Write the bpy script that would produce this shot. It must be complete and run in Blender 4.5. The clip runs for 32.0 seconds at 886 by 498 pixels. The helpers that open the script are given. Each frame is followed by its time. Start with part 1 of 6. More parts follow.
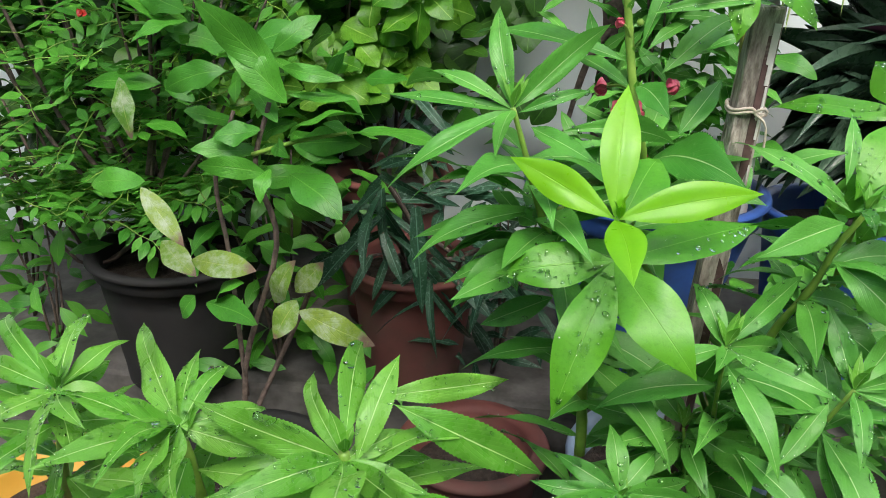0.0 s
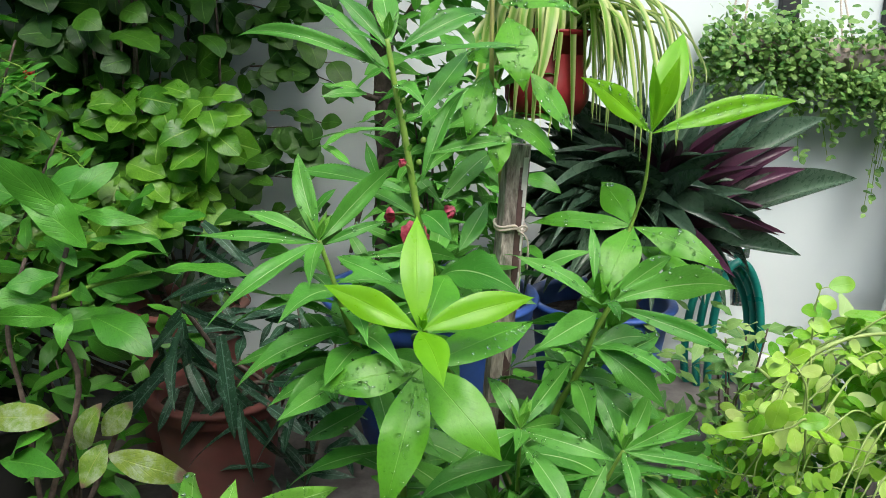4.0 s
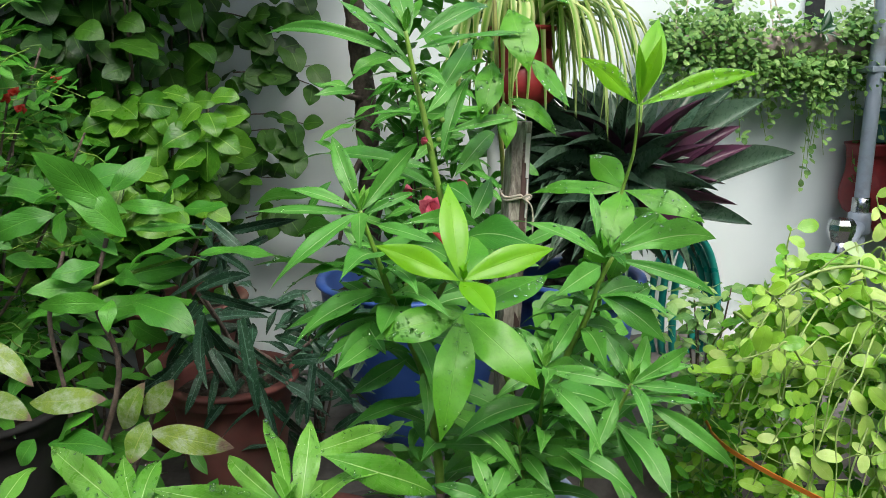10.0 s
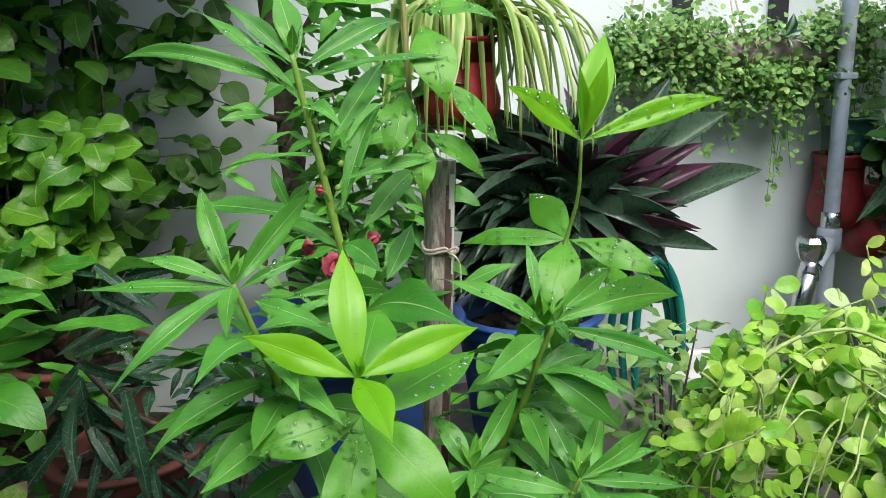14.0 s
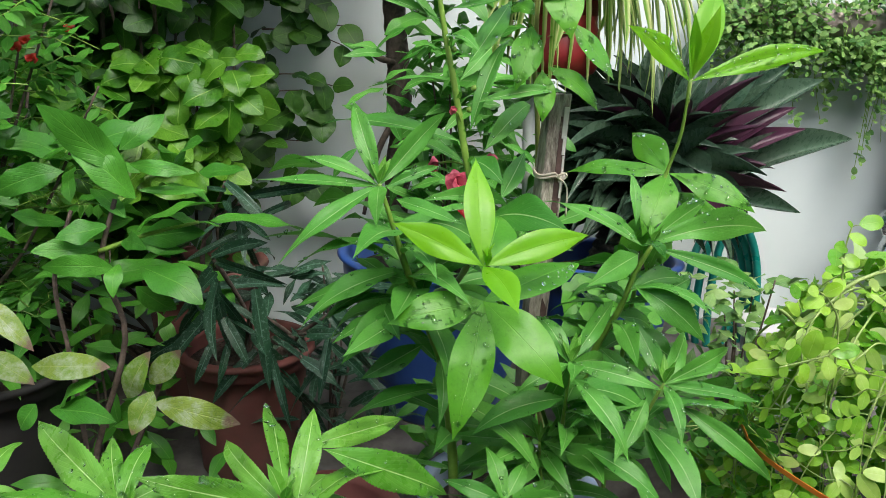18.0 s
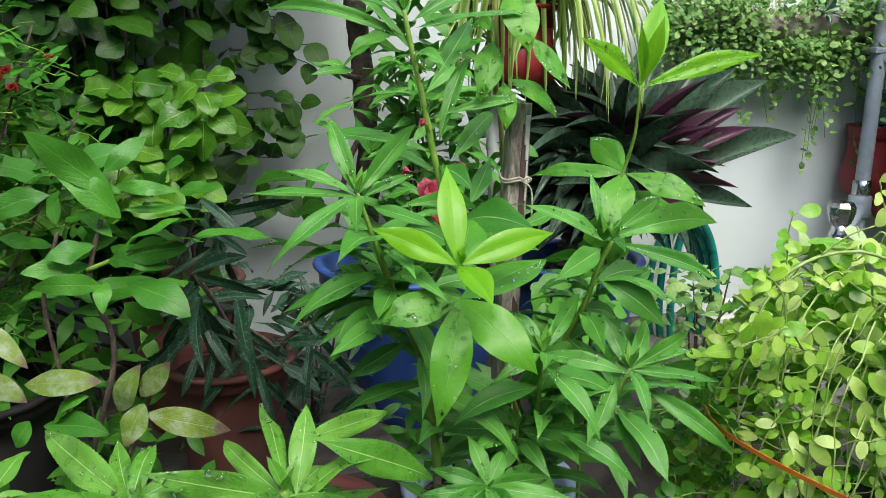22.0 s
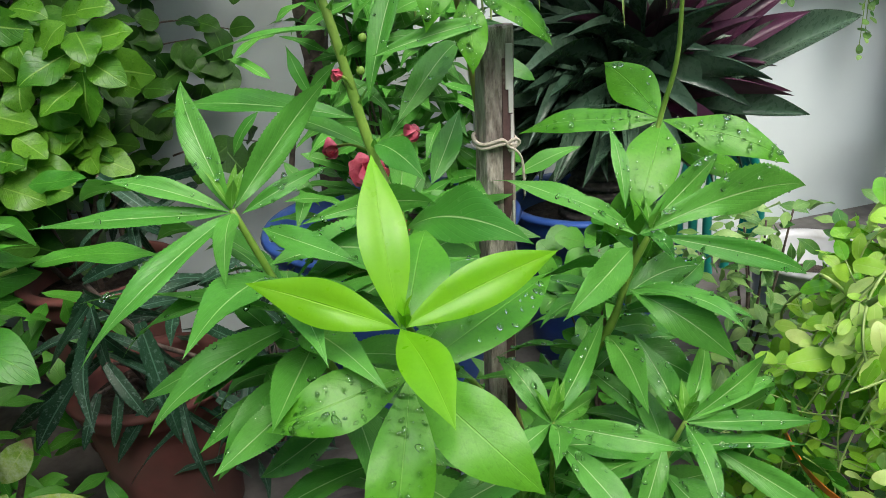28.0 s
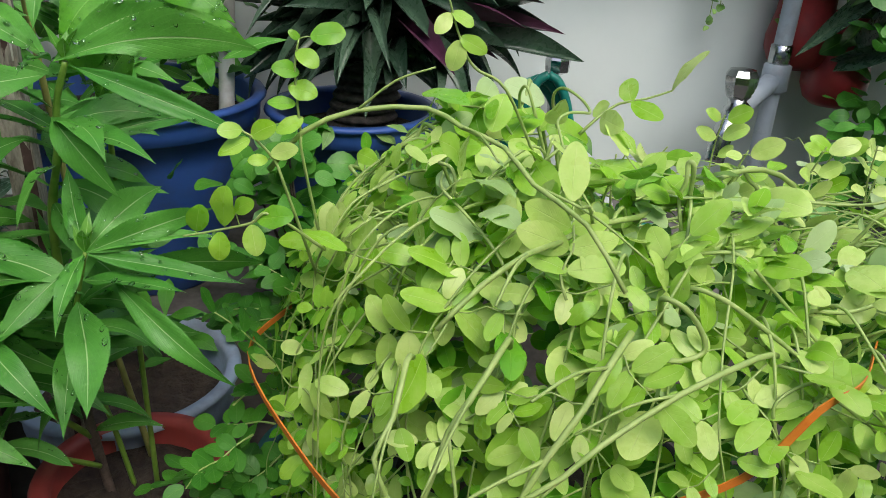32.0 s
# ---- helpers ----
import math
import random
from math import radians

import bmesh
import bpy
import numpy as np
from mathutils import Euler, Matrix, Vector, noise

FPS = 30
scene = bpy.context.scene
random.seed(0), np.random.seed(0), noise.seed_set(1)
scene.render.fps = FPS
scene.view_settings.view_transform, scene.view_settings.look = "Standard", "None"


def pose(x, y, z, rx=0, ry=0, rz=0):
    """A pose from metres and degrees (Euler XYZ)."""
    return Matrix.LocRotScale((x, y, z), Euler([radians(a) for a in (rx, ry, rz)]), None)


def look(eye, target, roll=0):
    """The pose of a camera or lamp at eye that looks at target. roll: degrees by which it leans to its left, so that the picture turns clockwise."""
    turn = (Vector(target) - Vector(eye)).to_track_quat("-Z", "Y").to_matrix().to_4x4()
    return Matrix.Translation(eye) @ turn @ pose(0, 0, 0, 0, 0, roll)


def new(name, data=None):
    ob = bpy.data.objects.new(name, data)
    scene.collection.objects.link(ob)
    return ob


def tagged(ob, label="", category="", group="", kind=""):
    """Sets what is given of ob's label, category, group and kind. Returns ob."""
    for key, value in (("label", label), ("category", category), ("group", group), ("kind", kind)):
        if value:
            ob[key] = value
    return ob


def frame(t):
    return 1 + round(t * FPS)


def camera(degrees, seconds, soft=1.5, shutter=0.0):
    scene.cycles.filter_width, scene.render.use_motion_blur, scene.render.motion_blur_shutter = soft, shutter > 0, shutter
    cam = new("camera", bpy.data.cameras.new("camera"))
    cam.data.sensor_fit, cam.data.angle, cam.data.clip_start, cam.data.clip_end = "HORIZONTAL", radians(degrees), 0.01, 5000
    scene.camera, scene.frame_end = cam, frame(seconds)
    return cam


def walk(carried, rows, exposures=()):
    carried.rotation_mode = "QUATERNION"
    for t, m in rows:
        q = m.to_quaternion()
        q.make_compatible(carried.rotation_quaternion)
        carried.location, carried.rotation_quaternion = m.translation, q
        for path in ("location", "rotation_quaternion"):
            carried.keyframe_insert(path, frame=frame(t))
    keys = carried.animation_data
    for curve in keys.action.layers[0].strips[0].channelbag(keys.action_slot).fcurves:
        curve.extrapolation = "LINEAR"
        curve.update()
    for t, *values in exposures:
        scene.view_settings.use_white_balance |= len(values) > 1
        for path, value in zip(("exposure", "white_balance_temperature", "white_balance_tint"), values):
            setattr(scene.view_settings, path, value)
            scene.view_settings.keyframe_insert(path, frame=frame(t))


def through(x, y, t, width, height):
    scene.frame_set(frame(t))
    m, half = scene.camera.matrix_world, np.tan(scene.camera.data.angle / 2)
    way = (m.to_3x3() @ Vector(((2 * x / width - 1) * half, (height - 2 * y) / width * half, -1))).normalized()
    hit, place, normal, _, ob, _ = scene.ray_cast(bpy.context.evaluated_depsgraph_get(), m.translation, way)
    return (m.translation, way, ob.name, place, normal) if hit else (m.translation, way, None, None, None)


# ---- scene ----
cam = camera(59.6, 32.0, soft=0.4)
PATH = [
    (0, (0.056, 0.022, 1.248), (-0.307, 1.835, 0.485), 1.9),
    (0.5, (0.042, 0.012, 1.261), (-0.147, 1.878, 0.566), 1.9),
    (1, (0.012, -0.024, 1.262), (-0.002, 1.876, 0.635), 1.5),
    (1.5, (0.005, -0.046, 1.261), (0.141, 1.867, 0.693), 1.4),
    (2, (0.02, -0.066, 1.274), (0.245, 1.853, 0.758), 1.3),
    (2.5, (0.037, -0.064, 1.268), (0.294, 1.855, 0.766), 1.4),
    (3, (0.051, -0.054, 1.268), (0.307, 1.867, 0.773), 1.6),
    (3.5, (0.045, -0.051, 1.271), (0.27, 1.877, 0.791), 1.7),
    (4, (0.034, -0.055, 1.282), (0.215, 1.879, 0.805), 1.6),
    (4.5, (0.033, -0.054, 1.27), (0.182, 1.881, 0.787), 1.5),
    (6.5, (0.022, -0.057, 1.27), (0.114, 1.881, 0.785), 1.1),
    (7, (0.02, -0.055, 1.271), (0.121, 1.883, 0.79), 1.1),
    (7.5, (0.015, -0.053, 1.273), (0.133, 1.886, 0.798), 0.9),
    (8, (0.01, -0.061, 1.275), (0.166, 1.875, 0.797), 0.4),
    (8.5, (-0.008, -0.079, 1.263), (0.216, 1.848, 0.778), -0.1),
    (9, (-0.028, -0.107, 1.256), (0.253, 1.813, 0.774), -0.6),
    (9.5, (-0.065, -0.143, 1.251), (0.253, 1.775, 0.783), -0.7),
    (10, (-0.069, -0.147, 1.256), (0.268, 1.772, 0.808), -0.6),
    (10.5, (-0.07, -0.122, 1.268), (0.284, 1.797, 0.832), -0.8),
    (11, (-0.038, -0.063, 1.282), (0.35, 1.851, 0.847), -1.1),
    (11.5, (-0.007, -0.015, 1.281), (0.409, 1.889, 0.832), -1.4),
    (12, (-0.008, 0.017, 1.278), (0.394, 1.923, 0.824), -1.7),
    (12.5, (-0.013, 0.019, 1.287), (0.358, 1.933, 0.842), -2.0),
    (13, (-0.011, 0.02, 1.283), (0.353, 1.937, 0.842), -2.1),
    (13.5, (0.002, 0.013, 1.284), (0.401, 1.923, 0.846), -1.8),
    (14, (0.022, 0.013, 1.283), (0.44, 1.917, 0.834), -1.3),
    (14.5, (0.012, 0.014, 1.271), (0.394, 1.922, 0.809), -0.8),
    (15, (-0.022, 0.0, 1.284), (0.291, 1.916, 0.804), -0.3),
    (15.5, (-0.03, -0.005, 1.265), (0.237, 1.913, 0.767), 0.2),
    (17.5, (-0.026, -0.058, 1.269), (0.254, 1.859, 0.774), 1.6),
    (18, (-0.05, -0.085, 1.253), (0.203, 1.827, 0.724), 1.6),
    (18.5, (-0.047, -0.102, 1.245), (0.203, 1.8, 0.679), 1.7),
    (19, (-0.045, -0.107, 1.235), (0.207, 1.791, 0.655), 1.2),
    (19.5, (-0.057, -0.117, 1.247), (0.212, 1.781, 0.677), 0.2),
    (20, (-0.028, -0.119, 1.242), (0.27, 1.78, 0.69), -0.7),
    (20.5, (-0.041, -0.133, 1.253), (0.274, 1.767, 0.716), -0.9),
    (21, (-0.051, -0.137, 1.245), (0.265, 1.766, 0.719), -0.8),
    (21.5, (-0.064, -0.139, 1.254), (0.247, 1.77, 0.746), -0.6),
    (22, (-0.067, -0.137, 1.258), (0.272, 1.77, 0.758), -0.3),
    (22.5, (-0.028, -0.105, 1.259), (0.356, 1.795, 0.766), -0.4),
    (23, (-0.018, -0.04, 1.275), (0.368, 1.861, 0.787), -1.0),
    (23.5, (-0.002, 0.052, 1.296), (0.357, 1.952, 0.784), -1.7),
    (24, (0.013, 0.121, 1.283), (0.324, 2.02, 0.738), -2.7),
    (24.5, (0.008, 0.128, 1.294), (0.279, 2.028, 0.733), -3.8),
    (26.5, (0.047, 0.151, 1.288), (0.375, 2.014, 0.636), -6.0),
    (27, (0.069, 0.174, 1.276), (0.42, 2.016, 0.581), -6.0),
    (27.5, (0.068, 0.188, 1.267), (0.399, 2.018, 0.529), -5.7),
    (28, (0.043, 0.175, 1.262), (0.321, 2.009, 0.514), -5.4),
    (28.5, (0.034, 0.053, 1.26), (0.279, 1.905, 0.545), -4.4),
    (29, (0.063, -0.094, 1.245), (0.345, 1.773, 0.586), -2.8),
    (29.5, (0.153, -0.156, 1.243), (0.509, 1.708, 0.613), -1.2),
    (30, (0.238, -0.148, 1.233), (0.587, 1.711, 0.581), 0.5),
    (30.5, (0.351, -0.104, 1.209), (0.627, 1.75, 0.51), 2.2),
    (31, (0.457, -0.038, 1.204), (0.687, 1.803, 0.457), 3.1),
    (31.5, (0.511, 0.026, 1.194), (0.724, 1.844, 0.39), 3.2),
    (32, (0.511, 0.063, 1.179), (0.705, 1.866, 0.334), 3.4),
]
walk(cam, [(t, look(eye, target, roll)) for t, eye, target, roll in PATH], [(0.0, 1.38), (2.0, 1.22), (27.0, 1.18), (29.5, 1.11), (31.0, 0.88), (32.0, 0.78)])

# ---- world and light ----
world = bpy.data.worlds.new("sky")
scene.world = world
world.use_nodes = True
wn = world.node_tree.nodes
sky = wn.new("ShaderNodeTexSky")
sky.sky_type = "NISHITA"
sky.sun_disc = False
sky.sun_elevation = radians(58)
sky.sun_rotation = radians(150)
sky.dust_density = 4.0
wn["Background"].inputs["Strength"].default_value = 0.14
world.node_tree.links.new(sky.outputs[0], wn["Background"].inputs["Color"])
sun_data = bpy.data.lights.new("sun", "SUN")
sun_data.energy, sun_data.angle, sun_data.color = 1.5, radians(40), (1.0, 0.99, 0.96)
sun = new("sun", sun_data)
sun.matrix_world = look((0.5, -3.7, 5.2), (0.3, 0.9, 0.8))
scene.view_settings.exposure = 0.54


# ---- materials ----
class Nodes:
    """A small wrapper that keeps node code short."""

    def __init__(self, name):
        self.mat = bpy.data.materials.new(name)
        self.mat.use_nodes = True
        self.tree = self.mat.node_tree
        self.bsdf = self.tree.nodes["Principled BSDF"]
        self.out = self.tree.nodes["Material Output"]

    def add(self, kind, **inputs):
        node = self.tree.nodes.new(kind)
        for key, value in inputs.items():
            self.put(node, int(key[1:]) if key[0] == "i" and key[1:].isdigit() else key, value)
        return node

    def put(self, node, key, value):
        if isinstance(value, bpy.types.NodeSocket):
            self.tree.links.new(value, node.inputs[key])
        else:
            node.inputs[key].default_value = value

    def math(self, op, a, b=0.0, clamp=False):
        node = self.add("ShaderNodeMath", i0=a, i1=b)
        node.operation, node.use_clamp = op, clamp
        return node.outputs[0]

    def ramp(self, value, low, high, to_low=0.0, to_high=1.0):
        node = self.add("ShaderNodeMapRange", i0=value, i1=low, i2=high, i3=to_low, i4=to_high)
        return node.outputs[0]

    def mix(self, fac, a, b, kind="MIX"):
        node = self.tree.nodes.new("ShaderNodeMix")
        node.data_type, node.blend_type = "RGBA", kind
        self.put(node, 0, fac)
        self.put(node, 6, a)
        self.put(node, 7, b)
        return node.outputs[2]

    def noise(self, scale, detail=3.0, coords=None, rough=0.55):
        node = self.add("ShaderNodeTexNoise", Scale=scale, Detail=detail, Roughness=rough)
        if coords is not None:
            self.tree.links.new(coords, node.inputs["Vector"])
        return node.outputs[0]

    def object_coords(self):
        return self.tree.nodes.new("ShaderNodeTexCoord").outputs["Object"]

    def world_coords(self):
        return self.tree.nodes.new("ShaderNodeNewGeometry").outputs["Position"]

    def bump(self, height, strength, distance=0.001):
        node = self.add("ShaderNodeBump", Strength=strength, Distance=distance, Height=height)
        self.tree.links.new(node.outputs[0], self.bsdf.inputs["Normal"])
        return node.outputs[0]


def rgb(r, g, b):
    return (r, g, b, 1.0)


def leaf_material(name, deep, pale, rib, rough=0.42, through=0.3, veins=9.0, rib_width=0.028, vein_mix=0.35, spots=None, spot_low=0.55, spot_high=0.62, edge=None, relief=1.0, fleck=0.32, warm=0.5, spot_scale=34.0, tip=None):
    """Leaf skin: two greens that vary from leaf to leaf, a pale midrib, side veins, mottling and some light through the blade."""
    n = Nodes(name)
    uv = n.add("ShaderNodeSeparateXYZ", i0=n.tree.nodes.new("ShaderNodeTexCoord").outputs["UV"])
    across = n.math("ABSOLUTE", n.math("SUBTRACT", uv.outputs[0], 0.5))
    along = uv.outputs[1]
    info = n.tree.nodes.new("ShaderNodeObjectInfo").outputs["Random"]
    island = n.tree.nodes.new("ShaderNodeNewGeometry").outputs["Random Per Island"]
    chance = n.math("FRACT", n.math("ADD", info, island))
    place = n.world_coords()
    mottle = n.noise(38.0, 4.0, place)
    blend = n.math("ADD", n.math("MULTIPLY", chance, 0.75), n.math("MULTIPLY", n.math("SUBTRACT", mottle, 0.5), 0.9), True)
    color = n.mix(blend, deep, pale)
    color = n.mix(n.ramp(n.noise(330.0, 3.0, place, 0.75), 0.50, 0.66, 0.0, fleck), color, tuple(c * 0.45 for c in deep[:3]) + (1.0,))
    color = n.mix(n.ramp(n.noise(140.0, 3.0, place, 0.7), 0.60, 0.72, 0.0, fleck * 0.7), color, rib)
    ribmask = n.ramp(across, rib_width * 0.35, rib_width, 1.0, 0.0)
    phase = n.math("ADD", n.math("MULTIPLY", along, veins), n.math("MULTIPLY", across, -veins * 0.75))
    wave = n.math("ABSOLUTE", n.math("SUBTRACT", n.math("FRACT", phase), 0.5))
    veinmask = n.ramp(wave, 0.03, 0.13, 1.0, 0.0)
    color = n.mix(n.math("MULTIPLY", veinmask, vein_mix * 0.07), color, rib)
    color = n.mix(n.math("MULTIPLY", ribmask, min(1.0, vein_mix * 2.2)), color, rib)
    if edge:
        color = n.mix(n.ramp(across, 0.30, 0.48, 0.0, 0.8), color, edge)
    if spots:
        patch = n.noise(spot_scale, 6.0, place, 0.7)
        color = n.mix(n.ramp(patch, spot_low, spot_high), color, spots)
    if tip:
        end = n.math("ADD", along, n.math("MULTIPLY", n.math("SUBTRACT", n.noise(60.0, 4.0, place, 0.7), 0.5), 0.5))
        color = n.mix(n.ramp(end, 0.80, 0.92), color, tip)
    n.put(n.bsdf, "Base Color", color)
    n.put(n.bsdf, "Roughness", n.ramp(n.noise(90.0, 2.0, place), 0.3, 0.7, rough - 0.08, rough + 0.12))
    n.put(n.bsdf, "Specular IOR Level", 0.44)
    height = n.math("ADD", n.math("MULTIPLY", veinmask, -0.4 * relief), n.math("ADD", n.math("MULTIPLY", ribmask, -1.0), n.math("ADD", n.math("MULTIPLY", mottle, 0.8), n.math("MULTIPLY", n.noise(260.0, 3.0, place), min(0.5, fleck * 1.6)))))
    bumped = n.bump(height, 0.35, 0.0012)
    glow = n.add("ShaderNodeBsdfTranslucent", Color=n.mix(warm, color, n.mix(0.6, color, rgb(0.35, 0.6, 0.03), "MULTIPLY")), Normal=bumped)
    shader = n.add("ShaderNodeMixShader", i0=through, i1=n.bsdf.outputs[0], i2=glow.outputs[0])
    n.tree.links.new(shader.outputs[0], n.out.inputs[0])
    return n.mat


def plain_material(name, a, b, scale=20.0, rough=0.5, metal=0.0, bump=0.2, distance=0.002, dirt=None, dirt_scale=6.0, dirt_low=0.5, dirt_high=0.7, stretch=None):
    """Two tones at two scales, with dirt patches and fine relief."""
    n = Nodes(name)
    place = n.object_coords() if stretch else n.world_coords()
    if stretch:
        place = n.add("ShaderNodeMapping", Vector=place, Scale=stretch).outputs[0]
    grain = n.noise(scale, 5.0, place, 0.6)
    color = n.mix(n.ramp(grain, 0.3, 0.7), a, b)
    if dirt:
        color = n.mix(n.ramp(n.noise(dirt_scale, 5.0, place, 0.65), dirt_low, dirt_high), color, dirt)
    n.put(n.bsdf, "Base Color", color)
    n.put(n.bsdf, "Metallic", metal)
    n.put(n.bsdf, "Roughness", n.ramp(n.noise(scale * 0.6, 3.0, place), 0.3, 0.7, max(0.03, rough - 0.12), min(1.0, rough + 0.12)))
    n.bump(grain, bump, distance)
    return n.mat


M_BALSAM = leaf_material("balsam_leaf", rgb(0.058, 0.262, 0.028), rgb(0.140, 0.435, 0.060), rgb(0.46, 0.67, 0.30), 0.40, 0.24, 12.0, 0.022, 0.32, relief=0.5, fleck=0.16)
M_BALSAM_NEW = leaf_material("young_balsam_leaf", rgb(0.09, 0.32, 0.026), rgb(0.19, 0.46, 0.062), rgb(0.46, 0.69, 0.27), 0.30, 0.26, 12.0, 0.024, 0.42, relief=0.5, fleck=0.14)
M_GLOSS_NEW = leaf_material("bright_new_leaf", rgb(0.155, 0.46, 0.010), rgb(0.225, 0.54, 0.016), rgb(0.33, 0.62, 0.05), 0.34, 0.30, 8.0, 0.018, 0.08, relief=0.03, fleck=0.08)
M_GLOSS_OLD = leaf_material("glossy_mature_leaf", rgb(0.07, 0.30, 0.014), rgb(0.14, 0.44, 0.028), rgb(0.24, 0.54, 0.09), 0.38, 0.28, 8.0, 0.016, 0.20, relief=0.12, fleck=0.2)
# two vine greens: the dark one holds shade, the fresh one holds light
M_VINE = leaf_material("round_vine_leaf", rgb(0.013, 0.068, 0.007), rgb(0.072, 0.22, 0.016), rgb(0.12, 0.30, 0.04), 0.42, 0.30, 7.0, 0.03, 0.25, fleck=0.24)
M_VINE_LIT = leaf_material("fresh_lit_vine_leaf", rgb(0.05, 0.20, 0.012), rgb(0.19, 0.44, 0.036), rgb(0.30, 0.52, 0.10), 0.34, 0.30, 7.0, 0.03, 0.3)
M_SHRUB = leaf_material("broad_shrub_leaf", rgb(0.05, 0.23, 0.02), rgb(0.10, 0.37, 0.034), rgb(0.17, 0.42, 0.07), 0.38, 0.26, 8.0, 0.025, 0.25)
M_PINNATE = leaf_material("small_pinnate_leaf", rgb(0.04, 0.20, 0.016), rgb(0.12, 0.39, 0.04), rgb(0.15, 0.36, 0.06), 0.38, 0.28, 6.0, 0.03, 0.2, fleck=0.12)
M_SICK = leaf_material("blotched_old_leaf", rgb(0.09, 0.24, 0.025), rgb(0.25, 0.33, 0.045), rgb(0.34, 0.42, 0.10), 0.45, 0.22, 7.0, 0.025, 0.25, spots=rgb(0.30, 0.38, 0.24), spot_low=0.46, spot_high=0.66, spot_scale=60.0, tip=rgb(0.16, 0.11, 0.075))
M_DARK = leaf_material("dark_narrow_leaf", rgb(0.010, 0.050, 0.022), rgb(0.020, 0.080, 0.034), rgb(0.13, 0.26, 0.18), 0.42, 0.12, 14.0, 0.05, 0.3, spots=rgb(0.12, 0.19, 0.15), spot_low=0.54, spot_high=0.66, spot_scale=190.0)
M_RHOEO = leaf_material("boat_lily_upper", rgb(0.028, 0.066, 0.038), rgb(0.085, 0.150, 0.092), rgb(0.12, 0.19, 0.13), 0.28, 0.06, 3.0, 0.02, 0.12)
M_RHOEO_UNDER = leaf_material("boat_lily_under", rgb(0.045, 0.012, 0.028), rgb(0.11, 0.035, 0.075), rgb(0.15, 0.07, 0.12), 0.36, 0.10, 3.0, 0.02, 0.12)
M_SPIDER = leaf_material("spider_plant_leaf", rgb(0.42, 0.52, 0.17), rgb(0.60, 0.66, 0.30), rgb(0.17, 0.36, 0.05), 0.4, 0.3, 2.0, 0.36, 0.5, fleck=0.04, warm=0.1)
M_CREEPER = leaf_material("small_creeper_leaf", rgb(0.06, 0.20, 0.035), rgb(0.33, 0.53, 0.14), rgb(0.30, 0.46, 0.18), 0.36, 0.26, 5.0, 0.03, 0.2, fleck=0.1)
M_SILVER = leaf_material("silver_striped_leaf", rgb(0.03, 0.11, 0.05), rgb(0.05, 0.15, 0.07), rgb(0.46, 0.56, 0.50), 0.34, 0.10, 5.0, 0.26, 0.4, edge=rgb(0.03, 0.11, 0.05), fleck=0.08)
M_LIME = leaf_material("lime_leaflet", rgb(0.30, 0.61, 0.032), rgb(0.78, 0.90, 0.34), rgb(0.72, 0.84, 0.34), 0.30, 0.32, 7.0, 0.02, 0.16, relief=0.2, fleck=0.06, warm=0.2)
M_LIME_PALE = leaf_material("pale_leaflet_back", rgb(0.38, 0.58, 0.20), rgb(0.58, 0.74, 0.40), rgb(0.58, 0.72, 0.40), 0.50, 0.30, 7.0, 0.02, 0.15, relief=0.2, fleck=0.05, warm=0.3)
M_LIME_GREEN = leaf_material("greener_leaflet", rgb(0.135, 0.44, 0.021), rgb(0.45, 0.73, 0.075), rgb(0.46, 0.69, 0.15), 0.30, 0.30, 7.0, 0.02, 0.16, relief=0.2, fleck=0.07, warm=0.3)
M_STEM_GREEN = plain_material("green_stem", rgb(0.12, 0.26, 0.03), rgb(0.23, 0.37, 0.06), 60.0, 0.4)
M_STEM_LIME = plain_material("pale_vine_stem", rgb(0.24, 0.37, 0.08), rgb(0.40, 0.52, 0.17), 60.0, 0.45)
M_STEM_RED = plain_material("reddish_stem", rgb(0.22, 0.22, 0.06), rgb(0.30, 0.32, 0.09), 60.0, 0.4)
M_BARK = plain_material("bark", rgb(0.045, 0.034, 0.026), rgb(0.14, 0.105, 0.082), 90.0, 0.85, 0.0, 0.9, 0.004)
M_TRUNK = plain_material("dark_lily_stem", rgb(0.035, 0.031, 0.027), rgb(0.12, 0.105, 0.09), 90.0, 0.85, 0.0, 0.9, 0.004)
M_WOOD = plain_material("weathered_wood", rgb(0.20, 0.17, 0.14), rgb(0.54, 0.49, 0.42), 30.0, 0.85, 0.0, 1.0, 0.006, dirt=rgb(0.10, 0.08, 0.062), dirt_scale=14.0, dirt_low=0.52, dirt_high=0.66, stretch=(4.5, 4.5, 1.1))
M_WOOD_MAROON = plain_material("old_maroon_paint", rgb(0.055, 0.028, 0.026), rgb(0.13, 0.075, 0.068), 60.0, 0.7, dirt=rgb(0.22, 0.18, 0.15), dirt_scale=40.0, dirt_low=0.58, dirt_high=0.66)
M_WOOD_PAINT = plain_material("flaked_white_paint", rgb(0.55, 0.53, 0.48), rgb(0.72, 0.70, 0.66), 50.0, 0.7)
M_STRING = plain_material("jute_string", rgb(0.42, 0.36, 0.28), rgb(0.60, 0.55, 0.46), 300.0, 0.9, 0.0, 0.8, 0.001)
M_WALL = plain_material("white_wall_paint", rgb(0.585, 0.665, 0.66), rgb(0.65, 0.72, 0.712), 3.0, 0.75, 0.0, 0.25, 0.002, dirt=rgb(0.56, 0.60, 0.585), dirt_scale=2.2, dirt_low=0.58, dirt_high=0.85)
